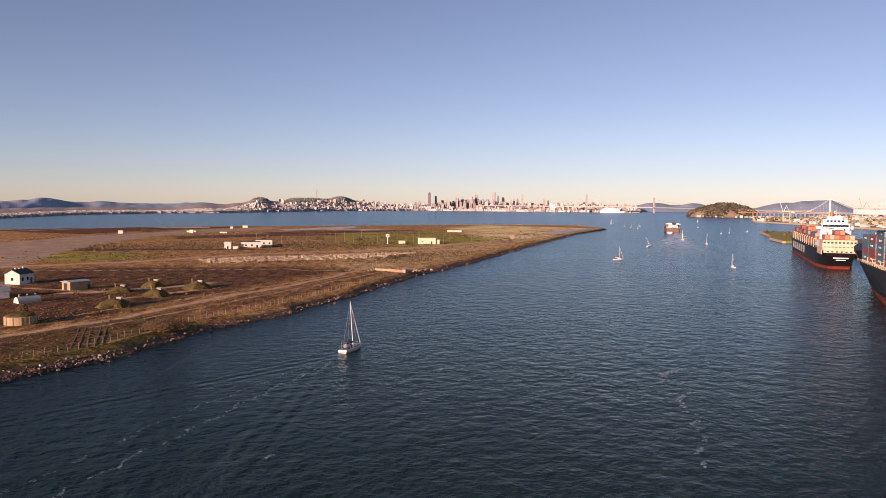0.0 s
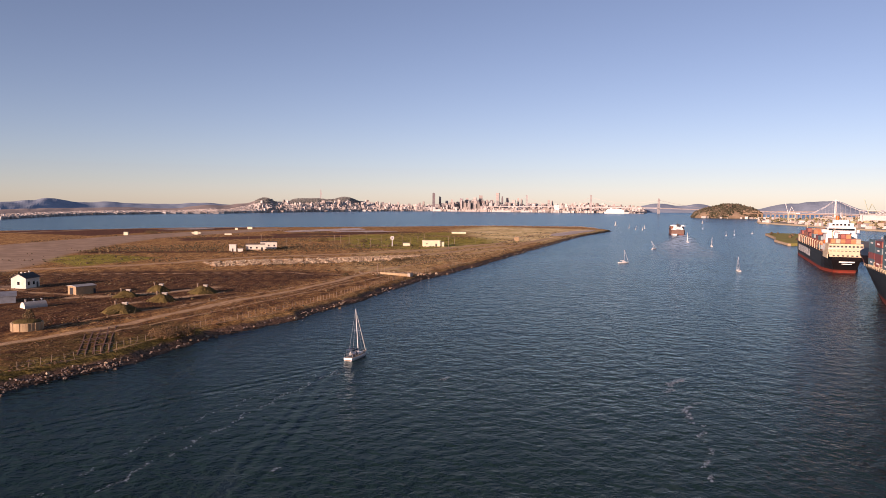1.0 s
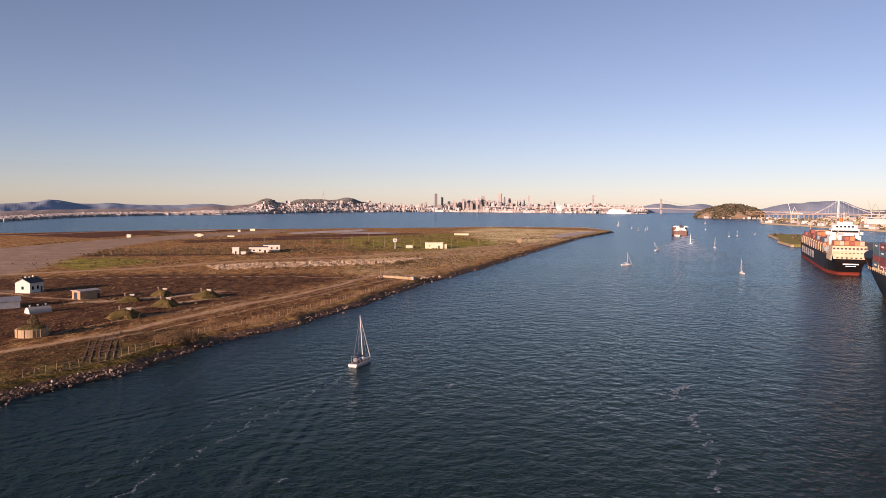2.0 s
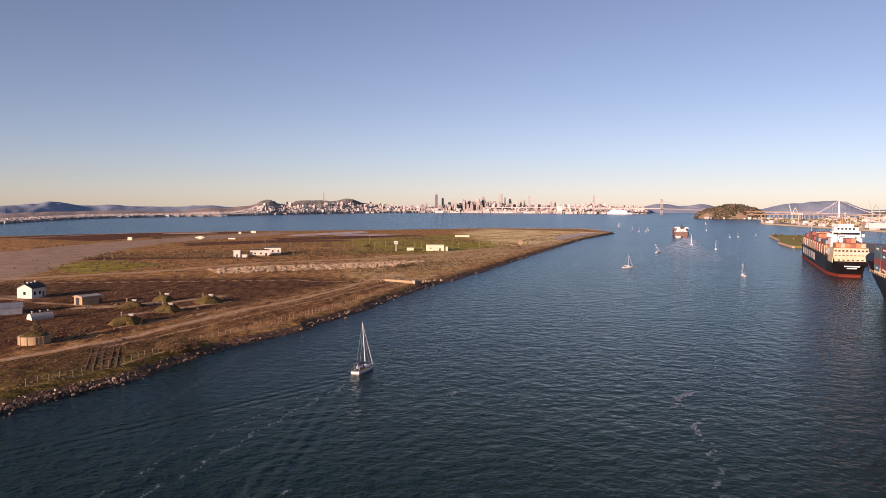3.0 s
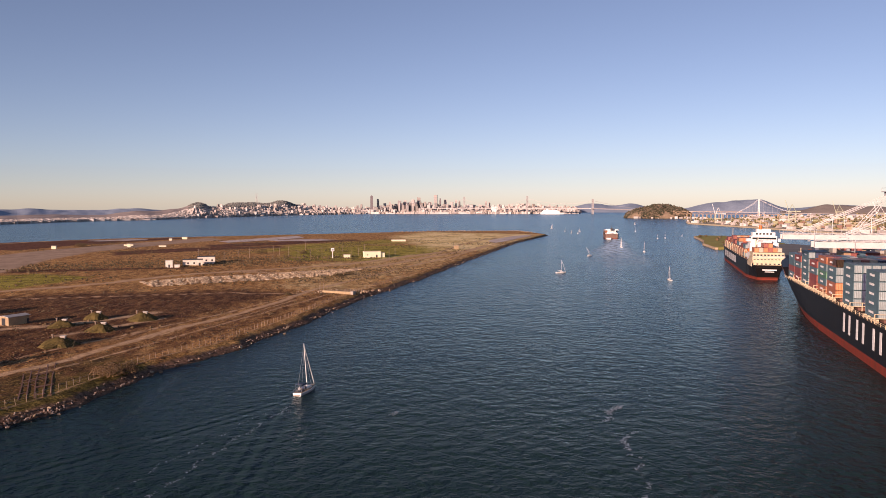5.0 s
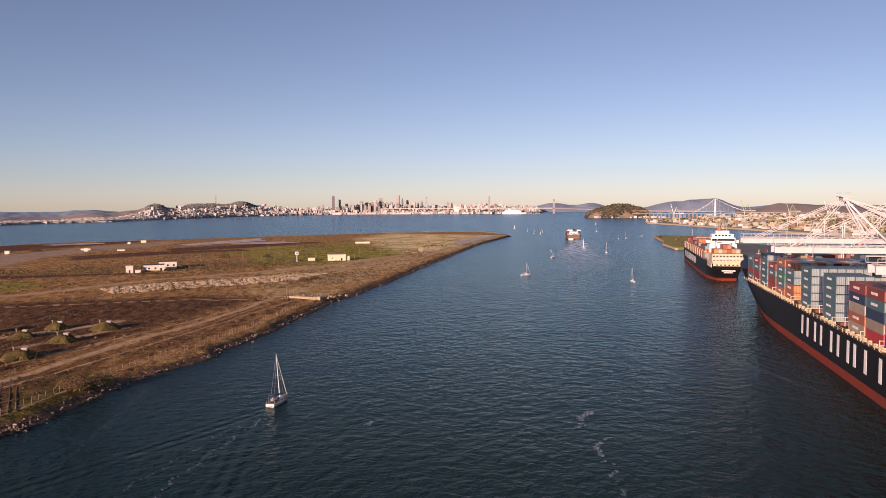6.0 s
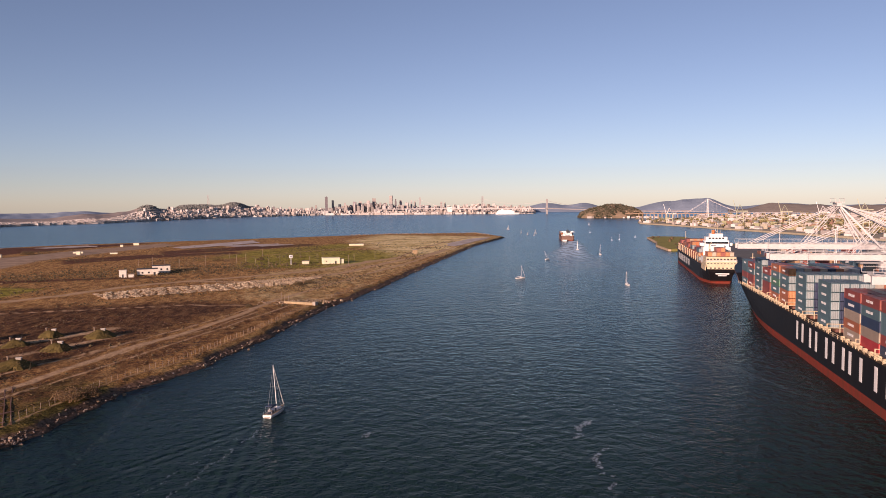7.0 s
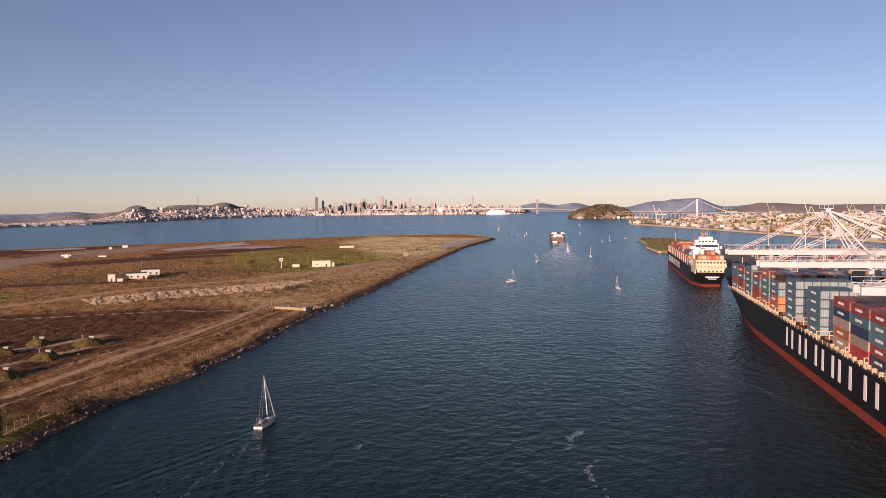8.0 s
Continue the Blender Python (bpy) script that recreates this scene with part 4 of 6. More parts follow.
def container_meshes(colour):
    """Body with corner posts and ribbed sides, door end with locking bars, and a white marking."""
    bm = bmesh.new()
    L, W, H = BOX_L / 2, BOX_W / 2, BOX_H
    box(bm, -L + 0.06, L, -W + 0.05, W - 0.05, 0.12, H - 0.06)
    for sx in (-L, L - 0.16):
        for sy in (-W, W - 0.16):
            box(bm, sx, sx + 0.16, sy, sy + 0.16, 0, H)
    for sy in (-W, W - 0.1):
        box(bm, -L, L, sy, sy + 0.1, H - 0.14, H)
        box(bm, -L, L, sy, sy + 0.1, 0, 0.16)
    body = bpy.data.meshes.new("body")
    bm.to_mesh(body)
    bm.free()
    body.materials.append(PAINTS[colour])
    bm = bmesh.new()
    # one ribbed panel: locking bars stand proud of the leaves
    ys = np.linspace(-W + 0.2, W - 0.2, 14)
    rows_ = [[bm.verts.new((-L + (0.05 if (k // 1) % 3 else -0.03), y, z)) for k, y in enumerate(ys)] for z in (0.2, H - 0.2)]
    for k in range(13):
        bm.faces.new((rows_[0][k], rows_[1][k], rows_[1][k + 1], rows_[0][k + 1]))
    door = bpy.data.meshes.new("door")
    bm.to_mesh(door)
    bm.free()
    door.materials.append(DOORS[colour])
    return body, door


MARK_MESH = bpy.data.meshes.new("marking")
bm = boxes(*[(-1.6 + 0.78 * k, -1.6 + 0.78 * k + (0.5 if k % 3 else 0.62), BOX_W / 2 - 0.045, BOX_W / 2 - 0.02, 0.95, 1.6) for k in range(6)])
bm.to_mesh(MARK_MESH)
bm.free()
MARK_MESH.materials.append(WHITE)
CONTAINER = {c: container_meshes(c) for c in PAINTS}


def container(colour, m, group, doors=True, mark=False):
    ob = thing("shipping_container", m, NAMES[colour], "container", group)
    body = new("body", CONTAINER[colour][0])
    body.parent = ob
    if doors:
        d = new("door", CONTAINER[colour][1])
        d.parent = ob
    if mark:
        k = new("marking", MARK_MESH)
        k.parent = ob
        tagged(k, "white bars of lettering")
    return ob


# ---- the large container ship ----
SHIP_TURN = 68.3
HB = 14.0
DECK_Z = 12.0


def hull_half(x, z):
    """Half-breadth of the hull at x along the ship and height z."""
    k = min(max((z + 2) / (DECK_Z + 2), 0), 1.25)
    start = 92 + 42 * k
    end = 205 + 29 * k
    if x > start:
        t = min((x - start) / (end - start), 1)
        w = HB * (1 - t ** (1.8 + 0.7 * k))
    else:
        w = HB
    if x < -150:
        t = min((-150 - x) / 45, 1)
        w *= 1 - (0.75 - 0.6 * k) * t * t
    return max(w, 0.02)


def hull_section(x, zs):
    left = [(x, hull_half(x, z), z) for z in zs]
    return left + [(p[0], -p[1], p[2]) for p in reversed(left)]


def sheer(x):
    return DECK_Z + (0 if x < 176 else 3.6 * min((x - 176) / 8, 1) + 0.02 * (x - 176))


ship_pose = Matrix.Translation(berth(0, HB - 0.5)) @ pose(0, 0, 0, 0, 0, SHIP_TURN + 0.6)
big_ship = thing("container_ship", ship_pose, "black-hulled container ship with red waterline, fully loaded, moored", "ship")
XS = [-195, -185, -170, -150, -100, -40, 20, 60, 75, 90, 105, 120, 135, 150, 160, 170, 176, 180, 184, 190, 198, 206, 214, 220, 224, 228, 231, 234]
red_secs, black_secs = [], []
for x in XS:
    xe = lambda z: min(x, 205 + 29 * min(max((z + 2) / 14, 0), 1.25) - 0.01)
    red_secs.append([(xe(z), s * hull_half(xe(z), z), z) for s, zz in ((1, (-3, 0, 1.2, 2.4)), (-1, (2.4, 1.2, 0, -3))) for z in zz])
    top_z = sheer(x)
    zs = (2.4, 5, 8, 11, top_z)
    black_secs.append([(xe(z), s * hull_half(xe(z), z), z) for s, zz in ((1, zs), (-1, zs[::-1])) for z in zz])
part("lower_hull", loft(red_secs), HULL_RED, big_ship, "rust-red painted lower hull", smooth=False)
part("upper_hull", loft(black_secs), HULL_BLACK, big_ship, "black painted upper hull")
bm = bmesh.new()
prev = None
for x in [a for a in XS if -190 <= a <= 228]:
    w = hull_half(x, sheer(x)) - 0.15
    row = [bm.verts.new((x, s * w, sheer(x) - (0.05 if x < 177 else 1.2))) for s in (1, -1)]
    if prev:
        bm.faces.new((prev[0], row[0], row[1], prev[1]))
    prev = row
part("deck", bm, DECK, big_ship, "red-brown weather deck")
bm = bmesh.new()
for z0, x0, r in ((-0.6, 226, 3.0),):
    lathe(bm, [(0.6, 0), (2.4, 2.0), (3.0, 5.0), (2.8, 9.0), (1.6, 12.0), (0.3, 13.2)], 14)
part("bulbous_bow", bm, HULL_BLACK, big_ship, "dark bulbous bow at the waterline", pose(202, 0, -1.6, 0, 90, 0), True)
# plain white blocks where the hull carries its large name
for k, (a0, a1) in enumerate(((64, 72), (49.5, 57.5), (33.5, 41.5), (20, 27), (10.5, 15.5), (-5, 4))):
    c, w = (a0 + a1) / 2, (a1 - a0) / 2
    y = HB + 0.03
    for dx in ((-w + 0.9, w - 0.9) if k != 4 else (0,)):
        part("hull_marking", boxes((c + dx - 0.95, c + dx + 0.95, y - 0.1, y + 0.02, 4.9, 10.8)), WHITE, big_ship, "large white painted bar")
# rail, mooring gear and masts on the forecastle
bm = bmesh.new()
for x in range(-180, 176, 4):
    for s in (1, -1):
        bar(bm, (x, s * (HB - 0.3), DECK_Z), (x, s * (HB - 0.3), DECK_Z + 1.1), 0.12)
for s in (1, -1):
    for z in (0.6, 1.1):
        bar(bm, (-180, s * (HB - 0.3), DECK_Z + z), (174, s * (HB - 0.3), DECK_Z + z), 0.09)
part("deck_rail", bm, CREAM, big_ship, "cream painted deck rail")
bm = rod(bmesh.new(), (212, 0, 14), (212, 0, 23), 0.28, 0.16)
bar(bm, (212, -1.2, 21), (212, 1.2, 21), 0.14)
part("foremast", bm, CREAM, big_ship)
for s in (-1, 1):
    part("mooring_winch", bevelled(boxes((196, 199.5, s * 4 - 1.6, s * 4 + 1.6, 14.2, 16.2)), 0.2), CREAM, big_ship)
part("breakwater", boxes((180, 180.6, -11, 11, 14, 17)), HULL_BLACK, big_ship)

BAYS = [(165, 4), (152.5, 4), (138, 5), (123.5, 4), (109, 5), (95.5, 5), (74, 5), (49, 5), (25.5, 5), (12.5, 5), (-0.5, 5), (-14, 5), (-27, 5), (-41, 5), (-54, 5)]
STACK_Z = 13.0
# cream lashing frames and pedestals
PEDESTAL = bpy.data.meshes.new("stack_pedestal")
bm = boxes((-0.35, 0.35, -0.5, 0.5, -0.1, STACK_Z - DECK_Z))
bm.to_mesh(PEDESTAL)
bm.free()
PEDESTAL.materials.append(CREAM)
for i, (x, tiers) in enumerate(BAYS):
    edge = min(HB, hull_half(x, DECK_Z))
    frame_ = bmesh.new()
    xx = x - 6.9
    for y in np.linspace(-edge + 0.5, edge - 0.5, 9):
        bar(frame_, (xx, y, DECK_Z), (xx, y, DECK_Z + 2.6), 0.22)
    for z in (DECK_Z + 1.4, DECK_Z + 2.5):
        bar(frame_, (xx, -edge + 0.4, z), (xx, edge - 0.4, z), 0.3, 0.16)
    part("lashing_frame", frame_, CREAM, big_ship, "cream steel lashing frame")
    for dx in (-5.6, -2, 2, 5.6):
        for s in (1, -1):
            ped = new("stack_pedestal", PEDESTAL)
            ped.parent = big_ship
            ped.matrix_basis = pose(x + dx, s * (edge - 1.3), DECK_Z)
    part("hatch_cover", bevelled(boxes((x - 6.1, x + 6.1, -edge + 3, edge - 3, DECK_Z - 0.1, STACK_Z - 0.02)), 0.15), DECK, big_ship)

TIERS = {
    2: ["teal", "teal", "teal", "teal", "teal"], 3: ["red", "red", "teal", "red"], 4: ["orange", "teal", "green", "teal", "orange"],
    5: ["orange", "orange", "teal", "teal", "orange"], 6: ["teal"] * 5, 7: ["teal"] * 5, 8: ["tan", "orange", "tan", "navy", "red"],
    9: ["scarlet", "tan", "navy", "teal", "red"], 10: ["navy", "red", "teal", "teal", "red"], 0: ["teal", "red", "teal", "teal"], 1: ["red", "red", "teal", "red"]}
crng = random.Random(21)
inner = []
PICK = ["teal", "teal", "teal", "red", "orange", "navy", "red", "tan", "grey"]
TOP_PICK = (6, 7)
for i, (x, tiers) in enumerate(BAYS):
    edge = min(HB, hull_half(x, DECK_Z))
    n_rows = int((2 * edge - 0.6) // 2.5)
    for r in range(n_rows):
        y = (n_rows / 2 - 0.5 - r) * 2.5
        drop = crng.choice((0, 0, 0, 1)) if r > 2 else 0
        if i == 7 and r > 3:
            drop = 1
        n_t = max(tiers - drop, 1)
        for t in range(n_t):
            outer = r == 0
            seen_end = i in (5, 6, 7, 10) or i == 4
            if not (outer or t >= n_t - 2 or (seen_end and r < 9)):
                continue
            if outer and i in TIERS:
                c = TIERS[i][min(t, len(TIERS[i]) - 1)]
            elif i in TOP_PICK:
                # inner boxes below the top tier go navy: shade between stacks as paint
                c = "teal" if t == n_t - 1 else "navy"
            else:
                c = crng.choice(PICK)
            if outer and i in (6, 7, 4, 2, 5, 10) or (outer and t == 3):
                mark = True
            else:
                mark = outer and crng.random() < 0.4
            at_ = ship_pose @ pose(x, y, STACK_Z + t * BOX_H)
            if r < 2 or (i > 3 and t == n_t - 1) or (seen_end and i > 4 and t > 2 and r < 6):
                container(c, at_, "containers on the large ship", True, mark)
            else:
                inner.append((at_.translation.x, at_.translation.y, at_.translation.z, BOX_L / 2, BOX_W / 2, BOX_H - 0.05, radians(SHIP_TURN)))


# ---- the second ship, stern towards the basin ----
ship2_pose = Matrix.Translation(berth(424, 6.4)) @ pose(0, 0, 0, 0, 0, 68.2)
ship2 = thing("container_ship", ship2_pose @ Matrix.Diagonal((0.87, 0.76, 1, 1)), "black-hulled container ship with white deckhouse and cream stern, moored", "ship")
HB2 = 12.5


def half2(x, z):
    k = min(max((z + 2) / 13, 0), 1.2)
    w = HB2
    if x > 10:
        w = HB2 * (1 - min((x - 10) / (70 + 8 * k), 1) ** (1.9 + 0.5 * k))
    if x < -145:
        t = min((-145 - x) / 30, 1)
        w *= 1 - (0.8 - 0.72 * k) * t
    return max(w, 0.02)


XS2 = [-172, -168, -160, -150, -140, -100, -50, 0, 10, 22, 34, 46, 56, 64, 70, 75, 79, 83, 86]
red, black = [], []
for x in XS2:
    xe = lambda z: max(min(x, 80 + 8 * min(max((z + 2) / 13, 0), 1.2) - 0.01), -163 - 9 * min(max(z / 9, 0), 1))
    red.append([(xe(z), s * half2(xe(z), z), z) for s, zz in ((1, (-3, 0, 0.9, 1.7)), (-1, (1.7, 0.9, 0, -3))) for z in zz])
    tz = 10.5 + (0 if x < 55 else 2.6 * min((x - 55) / 8, 1))
    zs = (1.7, 4.6, 7.5, tz)
    black.append([(xe(z), s * half2(xe(z), z), z) for s, zz in ((1, zs), (-1, zs[::-1])) for z in zz])
part("lower_hull", loft(red), HULL_RED, ship2, "red painted lower hull")
part("upper_hull", loft(black), HULL_BLACK, ship2, "black painted upper hull")
bm = bmesh.new()
prev = None
for x in XS2[1:-1]:
    w = half2(x, 10.5) - 0.1
    row = [bm.verts.new((x, s * w, 10.55 + (0 if x < 58 else 1.6))) for s in (1, -1)]
    if prev:
        bm.faces.new((prev[0], row[0], row[1], prev[1]))
    prev = row
part("deck", bm, DECK, ship2)
part("stern_rail", boxes((-171, -170.6, -11.6, 11.6, 10.5, 12.2), (-171, -148, 11.9, 12.2, 10.5, 12.0), (-171, -148, -12.2, -11.9, 10.5, 12.0)), CREAM, ship2, "cream painted stern bulwark")
part("stern_gallery", bevelled(boxes((-168, -150, -11.6, 11.6, 10.52, 13.4), (-166.5, -150, -11.2, 11.2, 13.4, 16.2)), 0.12), CREAM, ship2, "cream two-storey stern gallery")
for z, x in ((11.5, -168.06), (14.2, -166.56)):
    for y in np.linspace(-10, 10, 9):
        part("gallery_opening", boxes((x, x + 0.1, y - 0.75, y + 0.75, z, z + 0.95)), DARK, ship2)
    part("gallery_rail", boxes((x - 0.9, x, -11.7, 11.7, z - 0.75, z - 0.6), (x - 0.9, x - 0.8, -11.7, 11.7, z - 0.1, z + 0.02)), WHITE, ship2)
house = part("deckhouse", bevelled(boxes((-146, -132, -10.5, 10.5, 10.4, 21.0)), 0.15), WHITE, ship2, "white multi-storey deckhouse")
part("bridge_house", bevelled(boxes((-145, -134, -9.5, 9.5, 21.0, 25.0)), 0.15), WHITE, ship2, "white bridge with wings")
part("bridge_wing", bevelled(boxes((-142, -135.5, -12.6, 12.6, 21.6, 23.4)), 0.1), WHITE, ship2)
part("upper_house", bevelled(boxes((-150, -140, -5, 5, 17.0, 22.5)), 0.15), WHITE, ship2)
for z in (12.8, 15.6, 18.4):
    for y in np.arange(-7.5, 7.6, 2.4):
        part("window", boxes((-146.06, -145.9, y - 0.5, y + 0.5, z, z + 0.9)), GLASS, house)
bm = boxes((-145.05, -144.9, -8.8, 8.8, 23.0, 24.2), (-145, -134.2, 9.5, 9.55, 23.0, 24.2))
part("window_band", bm, GLASS, ship2)
for z in (13.0, 15.8, 18.6):
    part("balcony", boxes((-148.2, -146, -9, 9, z - 0.25, z), (-148.2, -148.1, -9, 9, z, z + 1.0)), WHITE, ship2)
bm = lathe(bmesh.new(), [(1.5, 0), (1.5, 2.6), (1.2, 3.0)], 12)
part("funnel", bm, ORANGE, ship2, "orange ship's funnel", pose(-141.5, 2.4, 29.0, 0, 0, 0) @ Matrix.Diagonal((0.8, 0.8, 0.8, 1)))
bm = rod(bmesh.new(), (-138, 0, 25), (-138, 0, 32), 0.3, 0.15)
bar(bm, (-138, -2.2, 28.5), (-138, 2.2, 28.5), 0.25)
bar(bm, (-138, -1.3, 30.5), (-138, 1.3, 30.5), 0.2)
part("radar_mast", bm, WHITE, ship2)
top_house = part("wheelhouse_top", bevelled(boxes((-143.5, -134.5, -8.4, 8.4, 25.0, 27.2), (-142, -136, -5.2, 5.2, 27.2, 29.2)), 0.15), WHITE, ship2, "white upper deck block")
part("lower_block", bevelled(boxes((-149, -146.1, -6.4, 6.4, 10.5, 20.0)), 0.15), WHITE, ship2)
for s in (-1, 1):
    part("lifeboat", bevelled(boxes((-143, -135.5, s * 10.2 - 1.2, s * 10.2 + 1.2, 15.2, 17.4)), 0.7), ORANGE, ship2, "orange enclosed lifeboat")
    part("davit", boxes((-143.4, -143.0, s * 9.4 - 0.2, s * 9.4 + 0.2, 14, 19.5), (-135.5, -135.1, s * 9.4 - 0.2, s * 9.4 + 0.2, 14, 19.5)), WHITE, ship2)
for k in range(5):
    part("window", boxes((-143.6, -143.4, -5.9 + k * 2.6, -4.3 + k * 2.6, 25.8, 26.8)), GLASS, top_house)
for y, z in ((-3.2, 33), (-1.2, 35), (2.2, 34), (3.4, 32)):
    part("aerial", rod(bmesh.new(), (-140, y, 29), (-140, y, z), 0.16, 0.08, 5), CREAM, ship2)
part("stern_plate", boxes((-172.95, -172.2, -11.4, 11.4, 9.3, 10.7), (-171.5, -150, 12.2, 12.75, 8.4, 10.6), (-171.5, -150, -12.75, -12.2, 8.4, 10.6)), CREAM, ship2, "cream painted stern plating")
for k in range(7):
    part("mooring_port", boxes((-173.02, -172.9, -10 + k * 3.0, -8.6 + k * 3.0, 9.55, 10.3)), DARK, ship2)
part("stores_crane", bar(rod(bmesh.new(), (-152, 7, 16), (-152, 7, 23), 0.5, 0.4), (-152, 7, 22.6), (-163, 7, 24.5), 0.5), CREAM, ship2, "cream stores crane")
part("foremast", rod(bmesh.new(), (62, 0, 12), (62, 0, 24), 0.4, 0.2), CREAM, ship2)
for k in range(6):
    for x in (-74 + k * 15.5, -67.6 + k * 15.5):
        part("hull_marking", boxes((x, x + 2.8, 12.52, 12.56, 4.2, 8.8)), WHITE, ship2, "white painted bar marking")
bm = boxes((-172.5, -171.9, -5.0, 5.0, 6.2, 6.8), (-172.4, -171.6, -3.2, 3.2, 5.2, 5.6))
part("stern_marking", bm, WHITE, ship2, "white bars of lettering")
inner2 = []
for i, x in enumerate(range(-120, 46, 14)):
    edge = min(HB2, half2(x, 10.5)) - 0.3
    n_rows = int(2 * edge * 0.76 // 2.5)
    bm = bmesh.new()
    bar(bm, (x - 7, -edge, 15.5), (x - 7, edge, 15.5), 0.5)
    for s in (-1, 1):
        bar(bm, (x - 7, s * edge, 10.5), (x - 7, s * edge, 15.5), 0.4)
    part("lashing_frame", bm, CREAM, ship2)
    h = (3, 3, 2, 4, 2, 3, 4, 3, 2, 3, 2, 1)[i]
    for r in range(n_rows):
        for t in range(h):
            if r in (0, 1) or t == h - 1:
                at_ = ship2_pose @ pose(x * 0.87, (n_rows / 2 - 0.5 - r) * 2.5, 11.2 + t * BOX_H)
                if r == 0:
                    container(crng.choice(["orange", "orange", "tan", "red", "orange", "teal"]), at_, "containers on the second ship", True)
                else:
                    inner2.append((at_.translation.x, at_.translation.y, at_.translation.z, BOX_L / 2, BOX_W / 2, BOX_H - 0.05, radians(68.2)))
# boxes stowed aft of the deckhouse, on the gallery's roof
for k in range(6):
    for t in range(2 if k in (2, 3) else 1):
        at_ = ship2_pose @ pose(-157.5 * 0.87, (2.5 - k) * 2.5, 16.25 + t * BOX_H)
        container(("orange", "tan", "orange", "red", "orange", "tan")[(k + t) % 6], at_, "containers on the second ship", True)
part("hatch_cover", boxes((-127, 52, -11, 11, 10.4, 11.15)), DECK, ship2)

v, f = raw_boxes(inner)
tagged(mesh_part("inner_container_stacks", v, f, BOX_COLOURS), "mixed coloured containers stacked amidships on the large ship", "containers", kind="stuff")
v, f = raw_boxes(inner2)
tagged(mesh_part("inner_container_stacks", v, f, island_mat("warm_container_paint", [(0.56, 0.17, 0.05), (0.46, 0.30, 0.18), (0.36, 0.07, 0.05), (0.55, 0.22, 0.08)], 0.6)), "orange and tan containers stacked amidships on the second ship", "containers", kind="stuff")


# ---- quay cranes with lowered white booms ----
def quay_crane():
    ob = thing("quay_crane", pose(0, 0, 0), "tall white ship-to-shore crane with its boom lowered over the ship", "crane", "white quay cranes")
    # local x runs inland from the boom's tip, z up from the quay
    zb = 29.5
    bm = bmesh.new()
    for s in (-1, 1):
        bar(bm, (0, s * 2.4, zb), (96, s * 2.4, zb), 0.8, 1.7)
    part("boom_girder", bm, CRANE_WHITE, ob, "twin white box girders of the boom")
    bm = bmesh.new()
    for x in range(1, 96, 5):
        bar(bm, (x, -2.4, zb + 1), (x, 2.4, zb + 1), 0.5)
        if x < 92:
            bar(bm, (x, -2.4, zb + 1), (x + 5, 2.4, zb + 1), 0.25)
    part("boom_bracing", bm, CRANE_WHITE, ob)
    bm = bmesh.new()
    for s in (-1, 1):
        for x in range(0, 96, 4):
            bar(bm, (x, s * 3.6, zb + 1.2), (x, s * 3.6, zb + 2.4), 0.07)
        bar(bm, (0, s * 3.6, zb + 2.4), (95, s * 3.6, zb + 2.4), 0.08)
        bar(bm, (0, s * 3.4, zb + 1.2), (95, s * 3.4, zb + 1.2), 0.7, 0.12)
    part("walkway", bm, CRANE_WHITE, ob)
    apex = Vector((33.5, 0, 44.4))
    bm = bmesh.new()
    for s in (-1, 1):
        bar(bm, (46, s * 6, zb), apex + Vector((0, s * 1.6, 0)), 0.6)
        bar(bm, (41, s * 2.5, zb + 1), apex + Vector((0, s * 1.2, 0)), 0.36)
        bar(bm, (62, s * 5, zb + 1), apex + Vector((0, s * 1.4, 0)), 0.36)
    bar(bm, apex + Vector((0, -2.6, 0)), apex + Vector((0, 2.6, 0)), 1.6, 1.4)
    box(bm, 31.9, 35.1, -3.0, 3.0, 45.0, 45.3)
    for s in (-1, 1):
        for x in (32, 35):
            bar(bm, (x, s * 2.9, 45.2), (x, s * 2.9, 46.4), 0.12)
    bar(bm, (32, -2.9, 46.4), (32, 2.9, 46.4), 0.12)
    bar(bm, (35, -2.9, 46.4), (35, 2.9, 46.4), 0.12)
    part("apex_frame", bm, CRANE_WHITE, ob, "white A-frame with a platform at its top")
    bm = bmesh.new()
    for s in (-1, 1):
        for foot_x in (4, 22):
            p, q = apex + Vector((0, s * 1.8, 0)), Vector((foot_x, s * 2.4, zb + 1))
            bar(bm, p, q, 0.16)
            bar(bm, p + Vector((0, 0, -0.9)), q + Vector((1.2, 0, 0)), 0.14)
            n_step = 12 if foot_x == 4 else 7
            for k in range(1, n_step):
                u = k / n_step
                bar(bm, p.lerp(q, u), (p + Vector((0, 0, -0.9))).lerp(q + Vector((1.2, 0, 0)), u - 0.03), 0.1)
    part("forestay", bm, CRANE_WHITE, ob, "white forestay bars")
    bm = bmesh.new()
    for s in (-1, 1):
        bar(bm, apex + Vector((0, s * 1.8, 0)), (80, s * 2.4, zb + 1), 0.34)
        bar(bm, apex + Vector((0, s * 1.8, 0)), (62, s * 7, zb + 2), 0.3)
    part("backstay", bm, CRANE_WHITE, ob)
    for x in (46, 78):
        for s in (-1, 1):
            bm = bmesh.new()
            bar(bm, (x, s * 9, 0), (x, s * 7, zb - 1), 1.6, 1.8)
            part("leg", bm, CRANE_WHITE, ob)
    bm = bmesh.new()
    for x in (46, 78):
        bar(bm, (x, -9, 10), (x, 9, 10), 1.3, 1.6)
        bar(bm, (x, -7.4, zb - 2), (x, 7.4, zb - 2), 1.3, 1.8)
